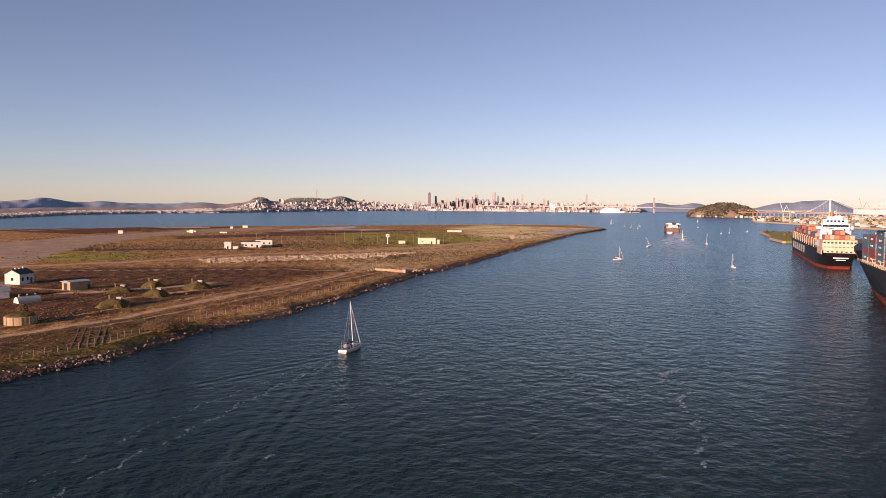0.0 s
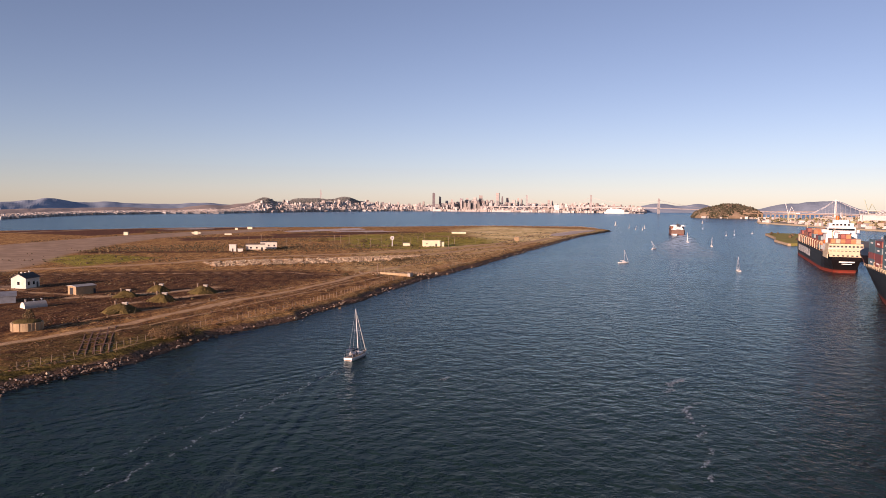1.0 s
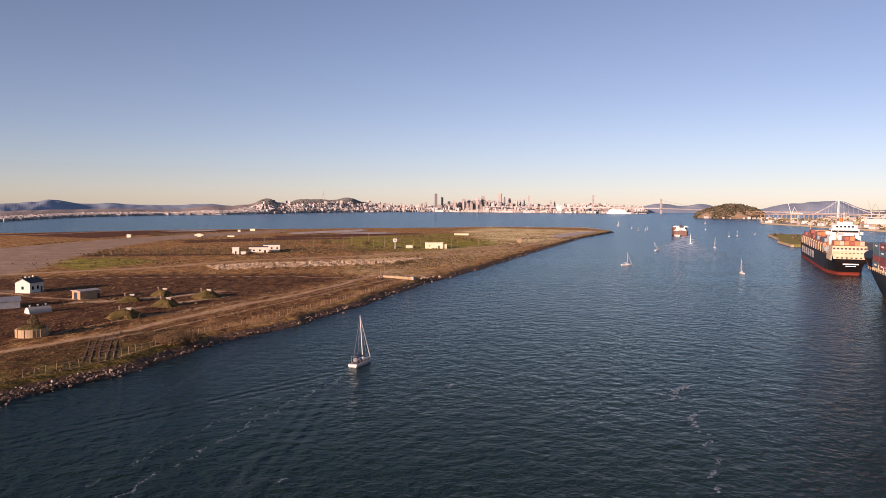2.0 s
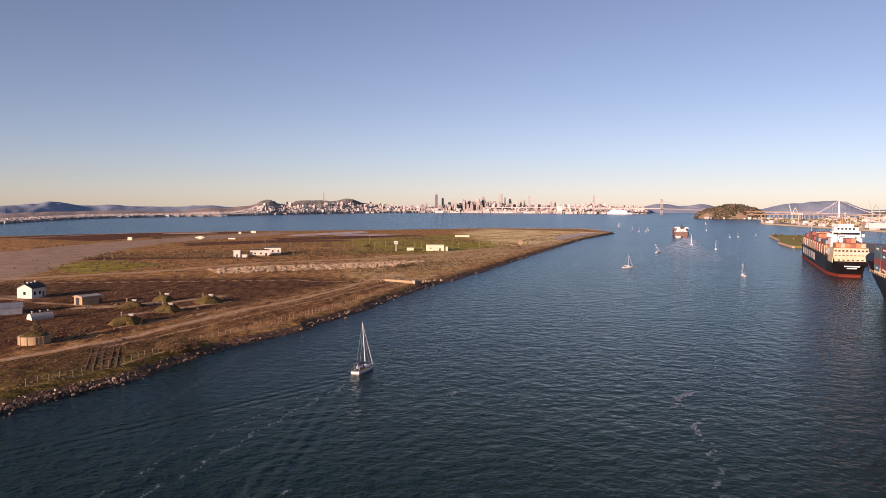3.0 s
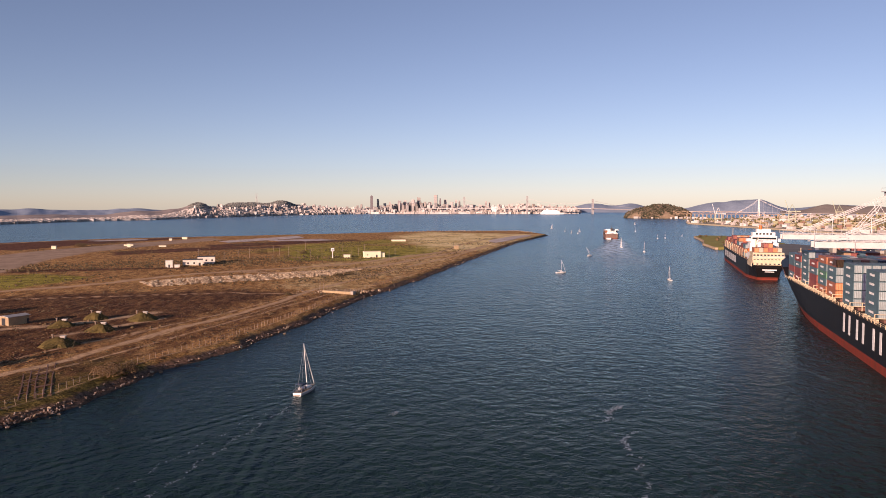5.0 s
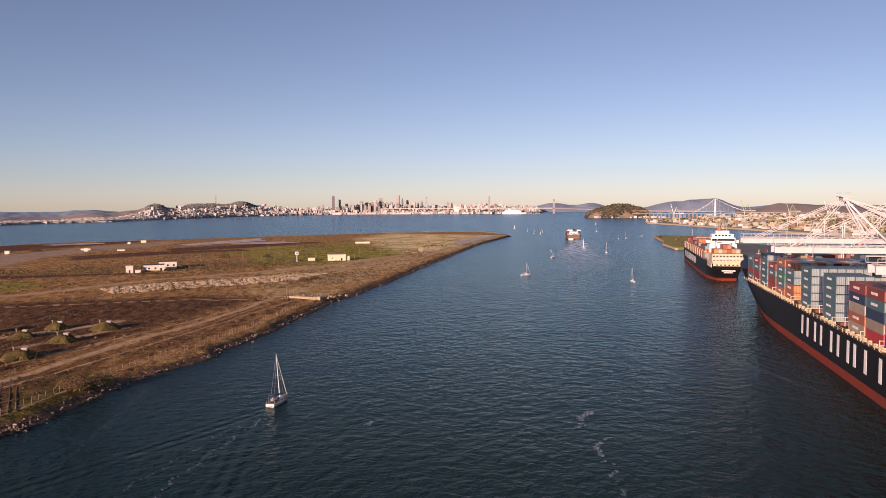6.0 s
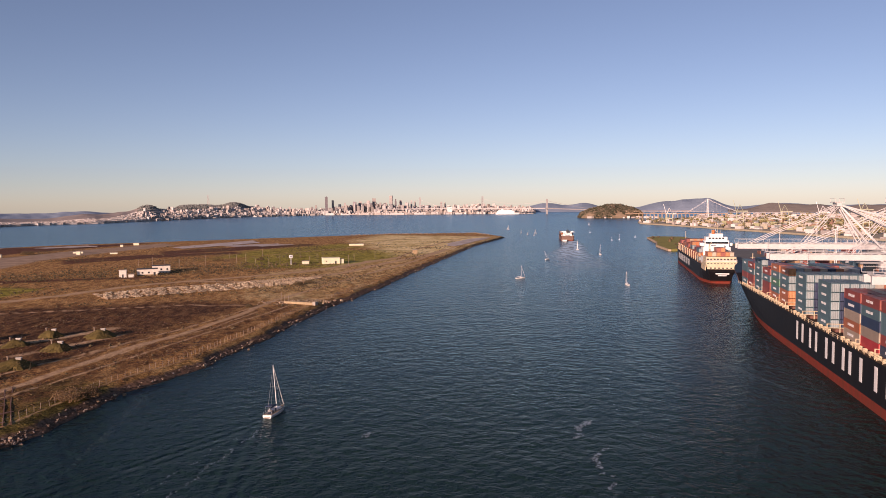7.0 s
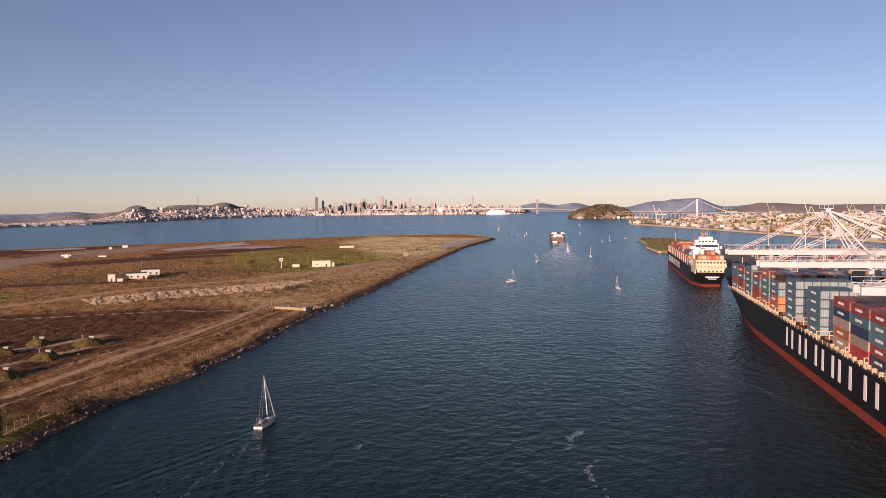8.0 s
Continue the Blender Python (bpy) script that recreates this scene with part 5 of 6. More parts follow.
    for s in (-1, 1):
        bar(bm, (46, s * 8.8, 10), (78, s * 8.8, 10), 1.2, 1.6)
        bar(bm, (46, s * 8.6, 10), (78, s * 7.2, zb - 2), 0.9)
    part("portal_frame", bm, CRANE_WHITE, ob)
    part("machinery_house", bevelled(boxes((66, 80, -3.6, 3.6, zb + 2, zb + 7)), 0.15), CRANE_WHITE, ob, "white machinery house")
    part("operator_cab", bevelled(boxes((26, 28.6, -1.2, 1.2, zb - 4.4, zb - 1.8)), 0.15), GLASS, ob, "dark glazed operator's cab")
    bm = bmesh.new()
    for x in (10, 38, 56, 70, 88):
        for s in (-1, 1):
            bar(bm, (x, s * 3.6, zb - 1.8), (x, s * 3.6, zb + 2.5), 0.12)
        bar(bm, (x, -3.6, zb - 1.8), (x, 3.6, zb - 1.8), 0.2)
    part("service_ladder", bm, CRANE_WHITE, ob)
    bm = bmesh.new()
    for s in (-1, 1):
        for x in (8, 20, 32):
            box(bm, x, x + 0.8, s * 3.1 - 0.3, s * 3.1 + 0.3, zb - 1.5, zb - 1.0)
    part("floodlight", bm, GREY, ob)
    part("trolley", boxes((24, 30, -2.8, 2.8, zb - 1.7, zb - 1.3)), GREY, ob)
    for x in (46, 78):
        for s in (-1, 1):
            part("bogie", boxes((x - 1.2, x + 1.2, s * 9 - 4, s * 9 + 4, -0.5, 1.2)), DARK, ob)
    return ob


crane = quay_crane()
for k, (a, out) in enumerate(((102, -15), (49, -15), (-16, -9))):
    m = Matrix.Translation(berth(a, out, 3.6)) @ pose(0, 0, 0, 0, 0, SHIP_TURN - 90)
    if k == 0:
        crane.matrix_basis = m
    else:
        copy_thing(crane, m)

# stacks standing on the terminal behind the ships
yrng = random.Random(4)
rows = []
for a in range(-60, 560, 15):
    for r in range(70, 200, 9):
        if yrng.random() < 0.45 or a > 560 - r * 0.6:
            continue
        p = berth(a, r)
        rows.append((p.x, p.y, 3.5, 6.05, 1.3, 2.6 * yrng.randint(1, 4), radians(SHIP_TURN)))
v, f = raw_boxes(rows)
tagged(mesh_part("terminal_container_stacks", v, f, BOX_COLOURS), "coloured container stacks on the terminal yard", "containers", kind="stuff")
for a, r in ((250, 60), (300, 75), (400, 90), (350, 130), (200, 110), (470, 80)):
    p = berth(a, r)
    light_pole(p.x, p.y, 3.6, 30)
# quay fenders and edge
bm = bmesh.new()
for a in range(-100, 560, 12):
    p = berth(a, 32.3, 1.6)
    q = berth(a + 2.5, 32.3, 1.6)
    bar(bm, p, q, 1.2, 2.6)
tagged(part("quay_fenders", bm, DARK), "black rubber fenders along the quay", "fenders", kind="stuff")

# ---- things on the grassland ----
GROUND_Z = 2.0


def gable_house(name, m, label, L, W, H, R, wall, roof, openings, chimneys=0):
    """A gabled house: walls, pitched roof, dark openings set in, chimneys. L along x, W along y."""
    ob = thing(name, m, label, "building")
    bm = bmesh.new()
    a, b = L / 2, W / 2
    lo = [bm.verts.new(c) for c in ((-a, -b, -0.3), (a, -b, -0.3), (a, b, -0.3), (-a, b, -0.3))]
    hi = [bm.verts.new(c) for c in ((-a, -b, H), (a, -b, H), (a, b, H), (-a, b, H))]
    g0, g1 = bm.verts.new((-a, 0, H + R)), bm.verts.new((a, 0, H + R))
    bm.faces.new((lo[0], lo[1], hi[1], hi[0]))
    bm.faces.new((lo[2], lo[3], hi[3], hi[2]))
    bm.faces.new((lo[1], lo[2], hi[2], g1, hi[1]))
    bm.faces.new((lo[3], lo[0], hi[0], g0, hi[3]))
    part("wall", bm, wall, ob)
    for s in (-1, 1):
        bm = bmesh.new()
        t = 0.22
        o = 0.35
        k = R / b
        pts = [(-a - o, s * (b + o), H - o * k), (a + o, s * (b + o), H - o * k), (a + o, 0, H + R), (-a - o, 0, H + R)]
        lowv = [bm.verts.new((x, y, z + 0.02)) for x, y, z in pts]
        upv = [bm.verts.new((x, y, z + t)) for x, y, z in pts]
        bm.faces.new(lowv)
        bm.faces.new(upv[::-1])
        for i in range(4):
            j = (i + 1) % 4
            bm.faces.new((lowv[i], lowv[j], upv[j], upv[i]))
        part("roof_slope", bm, roof, ob)
    for k, (side, c, w, z0, z1, kind) in enumerate(openings):
        if side == "front":
            r = (c - w / 2, c + w / 2, -b - 0.05, -b + 0.03, z0, z1)
        else:
            r = (-a - 0.05, -a + 0.03, c - w / 2, c + w / 2, z0, z1)
        part(kind, boxes(r), GLASS if kind == "window" else DARK, ob)
    for k in range(chimneys):
        x = -a * 0.55 + k * a * 0.55
        top = H + R + (0.75, 0.5, 0.85)[k % 3]
        part("chimney", bevelled(boxes((x - 0.27, x + 0.27, -0.32, 0.22, H + R * 0.6, top)), 0.03), wall, ob)
    return ob


ROOF_BLUE = mat("blue_grey_sheet_metal", (0.20, 0.22, 0.25), 0.6, second=(0.14, 0.15, 0.17), scale=0.6)
gable_house("cottage", pose(-160, 292, GROUND_Z, 0, 0, 83), "whitewashed cottage with a dark roof and chimneys on grassland", 8.2, 6.2, 4.0, 1.6, WALL_WHITE, ROOF_DARK,
            [("front", 2.8, 1.1, 0, 2.1, "door"), ("front", 0.6, 1.1, 1.2, 2.6, "window"), ("front", -2.4, 1.1, 1.2, 2.6, "window"), ("gable", 0, 1.0, 1.4, 2.6, "window")], 3)
gable_house("store_shed", pose(-129, 273, GROUND_Z, 0, 0, 57), "tan block shed with pale roof and a dark doorway", 7.6, 5.2, 3.0, 0.4, WALL_TAN, ROOF_GREY,
            [("gable", 0.3, 2.0, 0, 2.6, "door"), ("front", 3.4, 0.9, 0.1, 1.9, "door")])
gable_house("long_shed", pose(-148.5, 248, GROUND_Z, 0, 0, 30), "long blue-grey metal shed with a dark end", 16, 7, 2.2, 1.1, ROOF_BLUE, ROOF_BLUE, [("gable", 0, 3.0, 0, 2.1, "door")])

# half-round hut
hut = thing("arched_hut", pose(-128, 238, GROUND_Z, 0, 0, 52), "small arched metal hut with a white end wall", "building")
secs = []
for x in (-3.5, 3.5):
    secs.append([(x, 1.9 * math.cos(t), 2.1 * math.sin(t) - 0.1) for t in np.linspace(0, math.pi, 13)])
part("arched_roof", loft(secs, False), ROOF_GREY, hut)
bm = bmesh.new()
vs = [bm.verts.new((-3.45, 1.82 * math.cos(t), 2.0 * math.sin(t) - 0.1)) for t in np.linspace(0, math.pi, 13)]
bm.faces.new(vs)
vs = [bm.verts.new((3.45, 1.82 * math.cos(t), 2.0 * math.sin(t) - 0.1)) for t in np.linspace(0, math.pi, 13)]
bm.faces.new(vs)
part("end_wall", bm, WALL_WHITE, hut, "white end wall")
for x in (-2.5, 0, 2.5):
    part("roof_vent", lathe(bmesh.new(), [(0.22, 1.8), (0.22, 2.45), (0.36, 2.5), (0.36, 2.7)], 8, x, 0), ROOF_GREY, hut)

# round earth-topped tank
tank = thing("round_tank", pose(-107.6, 196.5, GROUND_Z) @ Matrix.Scale(0.9, 4), "round concrete tank with a grassy overgrown top", "tank")
part("tank_wall", lathe(bmesh.new(), [(4.3, -0.3), (4.3, 2.3), (4.0, 2.4)], 32), WALL_TAN, tank, "stained tan concrete wall")
bm = bmesh.new()
prof = [(4.1, 2.35), (3.4, 2.75), (2.1, 3.05), (0.3, 3.2)]
lathe(bm, prof, 24)
for vtx in bm.verts:
    vtx.co.z += 0.18 * noise.noise(vtx.co * 0.9)
part("grass_top", bm, MOUND_GRASS, tank)
for k in range(12):
    a = k * math.pi / 6
    part("buttress", boxes((4.25, 4.45, -0.14, 0.14, -0.2, 2.35)), WALL_TAN, tank, "", pose(0, 0, 0, 0, 0, k * 30))


def bush(x, y, z, w, h, seed, label="dry brown-green bush on the grassland", name="bush", leaf=None):
    r = random.Random(seed)
    pts = []
    for k in range(int(150 * w)):
        a, d = r.uniform(0, 6.28), r.random() ** 0.6
        zz = h * r.uniform(0.1, 1) * math.sqrt(max(1 - d * d, 0.05))
        pts.append((d * w * math.cos(a), d * w * math.sin(a), zz))
    v, f = clumps(pts, 0.12, 0.30, seed)
    ob = thing(name, pose(x, y, z), label, "bush", "bushes on the grassland")
    mesh_part("leaf_crown", v, f, leaf or LEAF, ob)
    bm = bmesh.new()
    for k in range(5):
        a = k * 1.26
        rod(bm, (0, 0, -0.2), (0.5 * w * math.cos(a), 0.5 * w * math.sin(a), h * 0.6), 0.07, 0.03, 5)
    part("stem", bm, WOOD, ob)
    return ob


bush(-108, 198, 5.0, 1.5, 2.2, 40, "dark bush growing on the round tank")

# earth mounds with concrete vents
for k, (x, y, w, h) in enumerate(((-96, 229, 5.6, 2.6), (-110, 266, 4.6, 2.2), (-93, 255, 4.6, 2.5), (-104, 282, 4.4, 2.5), (-86, 278, 5.2, 2.7))):
    mound = thing("earth_mound", pose(x, y, GROUND_Z), "grass-covered earth mound with concrete vents on top", "mound", "earth-covered bunkers")
    bm = bmesh.new()
    n_ = 28
    lathe(bm, [(w * 1.12, -0.3), (w * 0.98, h * 0.10), (w * 0.80, h * 0.32), (w * 0.62, h * 0.60), (w * 0.42, h * 0.86), (w * 0.2, h * 0.98), (0.1, h)], n_)
    for vtx in bm.verts:
        d = 1.5 * noise.noise(vtx.co * 0.35 + Vector((k * 9, 0, 0)))
        vtx.co.x *= 1 + 0.25 * d
        vtx.co.y *= 1 + 0.25 * d
        vtx.co.z += 0.25 * noise.noise(vtx.co * 0.8)
    part("mound_body", bm, MOUND_GRASS, mound)
    mr = random.Random(300 + k)
    tufts = []
    for q in range(170):
        a, d = mr.uniform(0, 6.28), mr.random() ** 0.6
        tufts.append((w * 1.05 * d * math.cos(a), w * 1.05 * d * math.sin(a), h * (1 - d ** 1.5) * 0.97 + 0.05))
    v, f = clumps(tufts, 0.12, 0.32, 310 + k, 0.5)
    tagged(mesh_part("grass_cover", v, f, LEAF, mound, "rough dry grass on the mound"), kind="stuff")
    part("vent_block", bevelled(boxes((0.3, 1.8, -0.5, 0.5, h - 0.6, h + 0.3)), 0.08), CONCRETE, mound, "pale concrete vent block")
    part("vent_lid", boxes((0.2, 1.9, -0.6, 0.6, h + 0.31, h + 0.42)), WALL_WHITE, mound, "white vent lid")
    part("vent_stack", lathe(bmesh.new(), [(0.25, h - 1.0), (0.25, h + 0.5), (0.4, h + 0.55), (0.4, h + 0.8)], 10, -w * 0.4, 0.6), WOOD, mound, "rusty vent stack")

# flat-roofed white building group
def flat_hut(name, x, y, turn, L, W, H, wall, roof, label, ops=(), plinth=None, group=""):
    ob = thing(name, pose(x, y, GROUND_Z, 0, 0, turn), label, "building", group)
    part("wall", boxes((-L / 2, L / 2, -W / 2, W / 2, -0.3, H)), wall, ob)
    part("roof", bevelled(boxes((-L / 2 - 0.3, L / 2 + 0.3, -W / 2 - 0.3, W / 2 + 0.3, H + 0.003, H + 0.3)), 0.04), roof, ob)
    for c, w, z0, z1, kind in ops:
        part(kind, boxes((c - w / 2, c + w / 2, -W / 2 - 0.05, -W / 2 + 0.03, z0, z1)), DARK if kind == "door" else GLASS, ob)
    if plinth:
        part("plinth", boxes((-L / 2 - 0.02, L / 2 + 0.02, -W / 2 - 0.04, W / 2 + 0.04, -0.3, 1.0)), plinth, ob, "orange-brown lower wall")
    return ob


flat_hut("flat_roof_hut", -124, 523, 12, 13, 8, 4.4, WALL_WHITE, ROOF_DARK, "white flat-roofed station building with an orange-brown base", [(-3, 1.2, 1.6, 2.8, "window"), (1, 1.2, 1.6, 2.8, "window"), (4.6, 1.3, 0, 2.4, "door")], WALL_TAN)
flat_hut("flat_roof_hut", -119, 543, 12, 12, 8, 5.0, WALL_WHITE, ROOF_DARK, "white flat-roofed hall behind the station building", [(-4, 1.2, 2.0, 3.2, "window"), (0, 1.2, 2.0, 3.2, "window"), (4, 1.2, 2.0, 3.2, "window")])
flat_hut("flat_roof_hut", -137, 512, 10, 4.5, 4, 4.6, WALL_WHITE, WALL_WHITE, "small white cabin beside the station building", [(0, 1.0, 0, 2.1, "door")])
flat_hut("flat_roof_hut", -132, 513, 10, 3.5, 2.5, 1.8, WALL_WHITE, CONCRETE, "low white annexe beside the small cabin")
WALL_CREAM = mat("cream_block_wall", (0.78, 0.72, 0.50), 0.85, second=(0.66, 0.60, 0.42), scale=0.5)
flat_hut("flat_roof_hut", 1, 590, 8, 13.5, 7, 4.6, WALL_CREAM, WALL_CREAM, "cream-white rectangular block building on green grass", [(-4, 0.9, 1.8, 2.6, "window"), (3.4, 1.2, 0, 2.2, "door")])
flat_hut("flat_roof_hut", 9.5, 591, 8, 3, 4, 3.4, WALL_CREAM, CONCRETE, "lower end block of the cream-white building")
for x, y, L, H in ((-19, 590, 5, 2.4), (-227, 930, 6, 2.6), (-242, 765, 3.5, 3.2), (33, 840, 16, 2), (81, 686, 4, 3.6), (-304, 740, 4, 3), (-250, 790, 9, 1.4), (-236, 900, 3, 2.2), (-210, 768, 7, 1.2)):
    flat_hut("small_hut", x, y, 8, L, 3.5, H, WALL_CREAM if x != 81 else WALL_TAN, CONCRETE, "small pale hut far out on the grassland", group="far huts")
bush(-294, 774, 2, 4.5, 4.5, 51, "dark round bush beside the far runway")
bush(-288, 772, 2, 3.5, 4.0, 52, "dark round bush beside the far runway")

# long low concrete slab
slab = thing("concrete_slab", pose(-16.5, 351.5, GROUND_Z, 0, 0, -31), "long low pale concrete block lying on the grass", "block")
part("slab_body", bevelled(boxes((-8.6, 8.6, -1.0, 1.0, -0.2, 1.15)), 0.1), mat("pale_yellow_concrete", (0.46, 0.34, 0.19), 0.9, second=(0.27, 0.19, 0.11), scale=0.9, amount=0.8, bump=0.06), slab)
part("end_block", bevelled(boxes((7.4, 9.0, -1.2, 1.2, -0.2, 1.4)), 0.08), CONCRETE, slab)
for k in range(3):
    p = (-26 + k * 1.7, 360 + k * 1.2)
    ob = thing("timber_post", pose(p[0], p[1], 2, 3 * k - 3, 4, 0), "leaning grey timber post", "post", "posts by the block")
    part("post", rod(bmesh.new(), (0, 0, -0.3), (0, 0, 4.8 - k), 0.16, 0.12, 6), WOOD, ob)

drng = np.random.default_rng(44)
v, f = rocks([(-16 + drng.normal(0, 8), 357 + drng.normal(0, 3.5), 2.05 + drng.uniform(0, 0.3)) for k in range(150)], 0.3, 1.3, 45)
tagged(mesh_part("slab_debris", v, f, PALE_ROCK), "broken concrete lumps scattered beside the long block", "rubble", kind="stuff")
# sign board on a mast, and lamp posts
sig = thing("signal_post", pose(-30, 583, GROUND_Z), "white box on a tall steel post", "post")
part("post", rod(bmesh.new(), (0, 0, -0.2), (0, 0, 8), 0.3, 0.25, 8), WHITE, sig)
part("signal_box", bevelled(boxes((-1.3, 1.3, -0.8, 0.8, 5.6, 8.0)), 0.08), WHITE, sig, "white box with a dark panel")
part("panel", boxes((-0.8, 0.8, -0.86, -0.8, 6.1, 7.4)), GREY, sig)
prng = random.Random(9)
for x, y in ((-124, 579), (-113, 579), (-106, 600), (-96, 593), (-87, 670), (-75, 615), (-66, 600), (-58, 594), (-46, 568), (-40, 610), (-16, 609), (-10, 609), (-5, 640), (20, 600), (-135, 590), (40, 640), (-25, 660), (-150, 610), (-60, 690), (14, 560)):
    h = prng.uniform(5, 9)
    ob = thing("lamp_post", pose(x, y, GROUND_Z), "thin pale steel post on the grassland", "post", "posts on the grassland")
    part("post", rod(bmesh.new(), (0, 0, -0.2), (0, 0, h), 0.17, 0.12, 6), WOOD, ob)
    part("cross_arm", boxes((-0.7, 0.7, -0.07, 0.07, h - 0.5, h - 0.36)), WOOD, ob)

# old rails lying in the grass
TIMBER_DARK = mat("dark_rotten_timber", (0.22, 0.105, 0.062), 0.95, second=(0.11, 0.052, 0.032), scale=1.0)
rails = thing("timber_grid", pose(-82.6, 182.2, GROUND_Z), "dark weathered timber grid lying in the grass", "timber")
far_l, far_r, near_l, near_r = Vector((-8.4, 11.9, 0.02)), Vector((-4.3, 21.1, 0.02)), Vector((3.5, -18.1, 0.02)), Vector((9.1, -14.9, 0.02))
grng = random.Random(77)
for k in range(5):
    u = k / 4
    p, q = far_l.lerp(far_r, u), near_l.lerp(near_r, u)
    mid = p.lerp(q, 0.5) + Vector((grng.uniform(-0.5, 0.5), grng.uniform(-0.5, 0.5), 0.02))
    bm = bar(bmesh.new(), p, mid, 0.26, 0.10)
    bar(bm, mid, q, 0.26, 0.10)
    part("beam", bm, TIMBER_DARK, rails)
for k in range(11):
    u = 0.10 + k * 0.078 + grng.uniform(-0.025, 0.025)
    p, q = far_l.lerp(near_l, u), far_r.lerp(near_r, u + grng.uniform(-0.05, 0.05))
    start = grng.choice((-0.05, 0.0, 0.22, 0.45))
    part("sleeper", bar(bmesh.new(), p.lerp(q, start), p.lerp(q, min(start + grng.uniform(0.3, 0.9), 1.05)), grng.uniform(0.3, 0.75), 0.10), TIMBER_DARK, rails)

# ---- rubble field ----
RUBBLE = [(-128, 415), (-114, 390), (-82, 407), (-52, 421), (-21, 443), (-5, 478), (-20, 482), (-58, 458), (-105, 436)]
rr = np.random.default_rng(3)
X, Y = rr.uniform(-130, 0, 19000), rr.uniform(385, 485, 19000)
ok = inside(X, Y, RUBBLE)
# heaps stand in rows with gaps between them
heap = np.sin(X * 0.9 + Y * 0.25) + np.sin(Y * 0.8 - X * 0.3) + rr.normal(0, 0.5, X.shape)
ok &= heap > -0.15
pts = [(a, b, 2.0 + rr.uniform(0, 0.45)) for a, b in zip(X[ok], Y[ok])]
v, f = rocks(pts, 0.45, 1.15, 5)
RUBBLE_STONE = island_mat("broken_pale_concrete", [(0.60, 0.44, 0.28), (0.46, 0.33, 0.21), (0.70, 0.55, 0.37), (0.33, 0.23, 0.145)], 0.9)
tagged(mesh_part("rubble_field", v, f, RUBBLE_STONE), "long strip of pale broken rubble heaps", "rubble", kind="stuff")

# ---- rocks along the shore ----
shore_pts = resample(NEAR_SHORE[2:], 1600)
pts, white_pts = [], []
for (x, y) in shore_pts:
    dens = 4 if y < 165 else 0.7 if y < 260 else 0.4
    for k in range(int(dens + rr.random())):
        d = rr.normal(2.2, 0.9)
        (pts if rr.random() > (0.035 if y < 165 else 0.13) else white_pts).append((x - d + rr.normal(0, 0.8), y + rr.normal(0, 0.9) + d * 0.3, max(0.05, 0.1 + 0.30 * d) + rr.uniform(-0.1, 0.15)))
v, f = rocks(pts, 0.2, 0.62, 6)
tagged(mesh_part("shore_rocks", v, f, ROCK), "brown broken rocks piled along the waterline", "rocks", kind="stuff")
v, f = rocks(white_pts, 0.4, 1.1, 7)
tagged(mesh_part("pale_shore_rocks", v, f, PALE_ROCK), "pale bleached rocks among the shore stones", "rocks", kind="stuff")

# ---- post fence behind the shore ----
fence = thing("wire_fence", pose(0, 0, 0), "old wooden post fence along the shore", "fence")
fence_line = [(x - 8.5, y + 3) for x, y in NEAR_SHORE[4:12]]
fp = resample(fence_line, 120)
POST = bpy.data.meshes.new("post")
bm = rod(bmesh.new(), (0, 0, -0.3), (0, 0, 1.7), 0.065, 0.06, 6)
bm.to_mesh(POST)
bm.free()
POST.materials.append(WOOD)
last = None
for k, (x, y) in enumerate(fp):
    p = new("post", POST)
    p.parent = fence
    p.matrix_basis = pose(x + rr.normal(0, 0.15), y, 1.9, rr.normal(0, 3), rr.normal(0, 3), 0)
bm = bmesh.new()
for a, b in zip(fp[::4], fp[4::4]):
    for z in (2.7, 3.3):
        bar(bm, (*a, z), (*b, z), 0.018)
part("wire", bm, GREY, fence)

# ---- scrub, tussocks and bushes ----
land_poly = NEAR_SHORE[1:] + FAR_SHORE[::-1][1:-1]


def scatter(n, box_, seed, keep):
    r = np.random.default_rng(seed)
    X, Y = r.uniform(box_[0], box_[1], n), r.uniform(box_[2], box_[3], n)
    ok = inside(X, Y, land_poly) & (near_path(X, Y, NEAR_SHORE) > 6) & keep(X, Y, r)
    return X[ok], Y[ok]


TRACK = [(-130, 130), (-104, 175), (-88, 200), (-71, 252), (-57, 280), (-41, 324), (-31, 364), (15, 475), (64, 584), (140, 790)]


SPUR = [(-330, 300), (-207, 362), (-166, 392), (-143, 414), (-122, 451), (-92, 474), (-20, 520), (60, 640)]
TARMAC = [(-700, 330), (-324, 566), (-317, 639), (-304, 721), (-268, 830), (-201, 961), (-175, 904), (-218, 807), (-250, 692), (-250, 592), (-229, 461), (-211, 400), (-204, 356), (-330, 200)]


def patchy(s, lim):
    return lambda X, Y, r: ~inside(X, Y, TARMAC) & (near_path(X, Y, SPUR) > 7) & (np.array([noise.noise((a * s, b * s, 2)) for a, b in zip(X, Y)]) + r.normal(0, 0.15, X.shape) > lim) & (near_path(X, Y, TRACK) > 4)


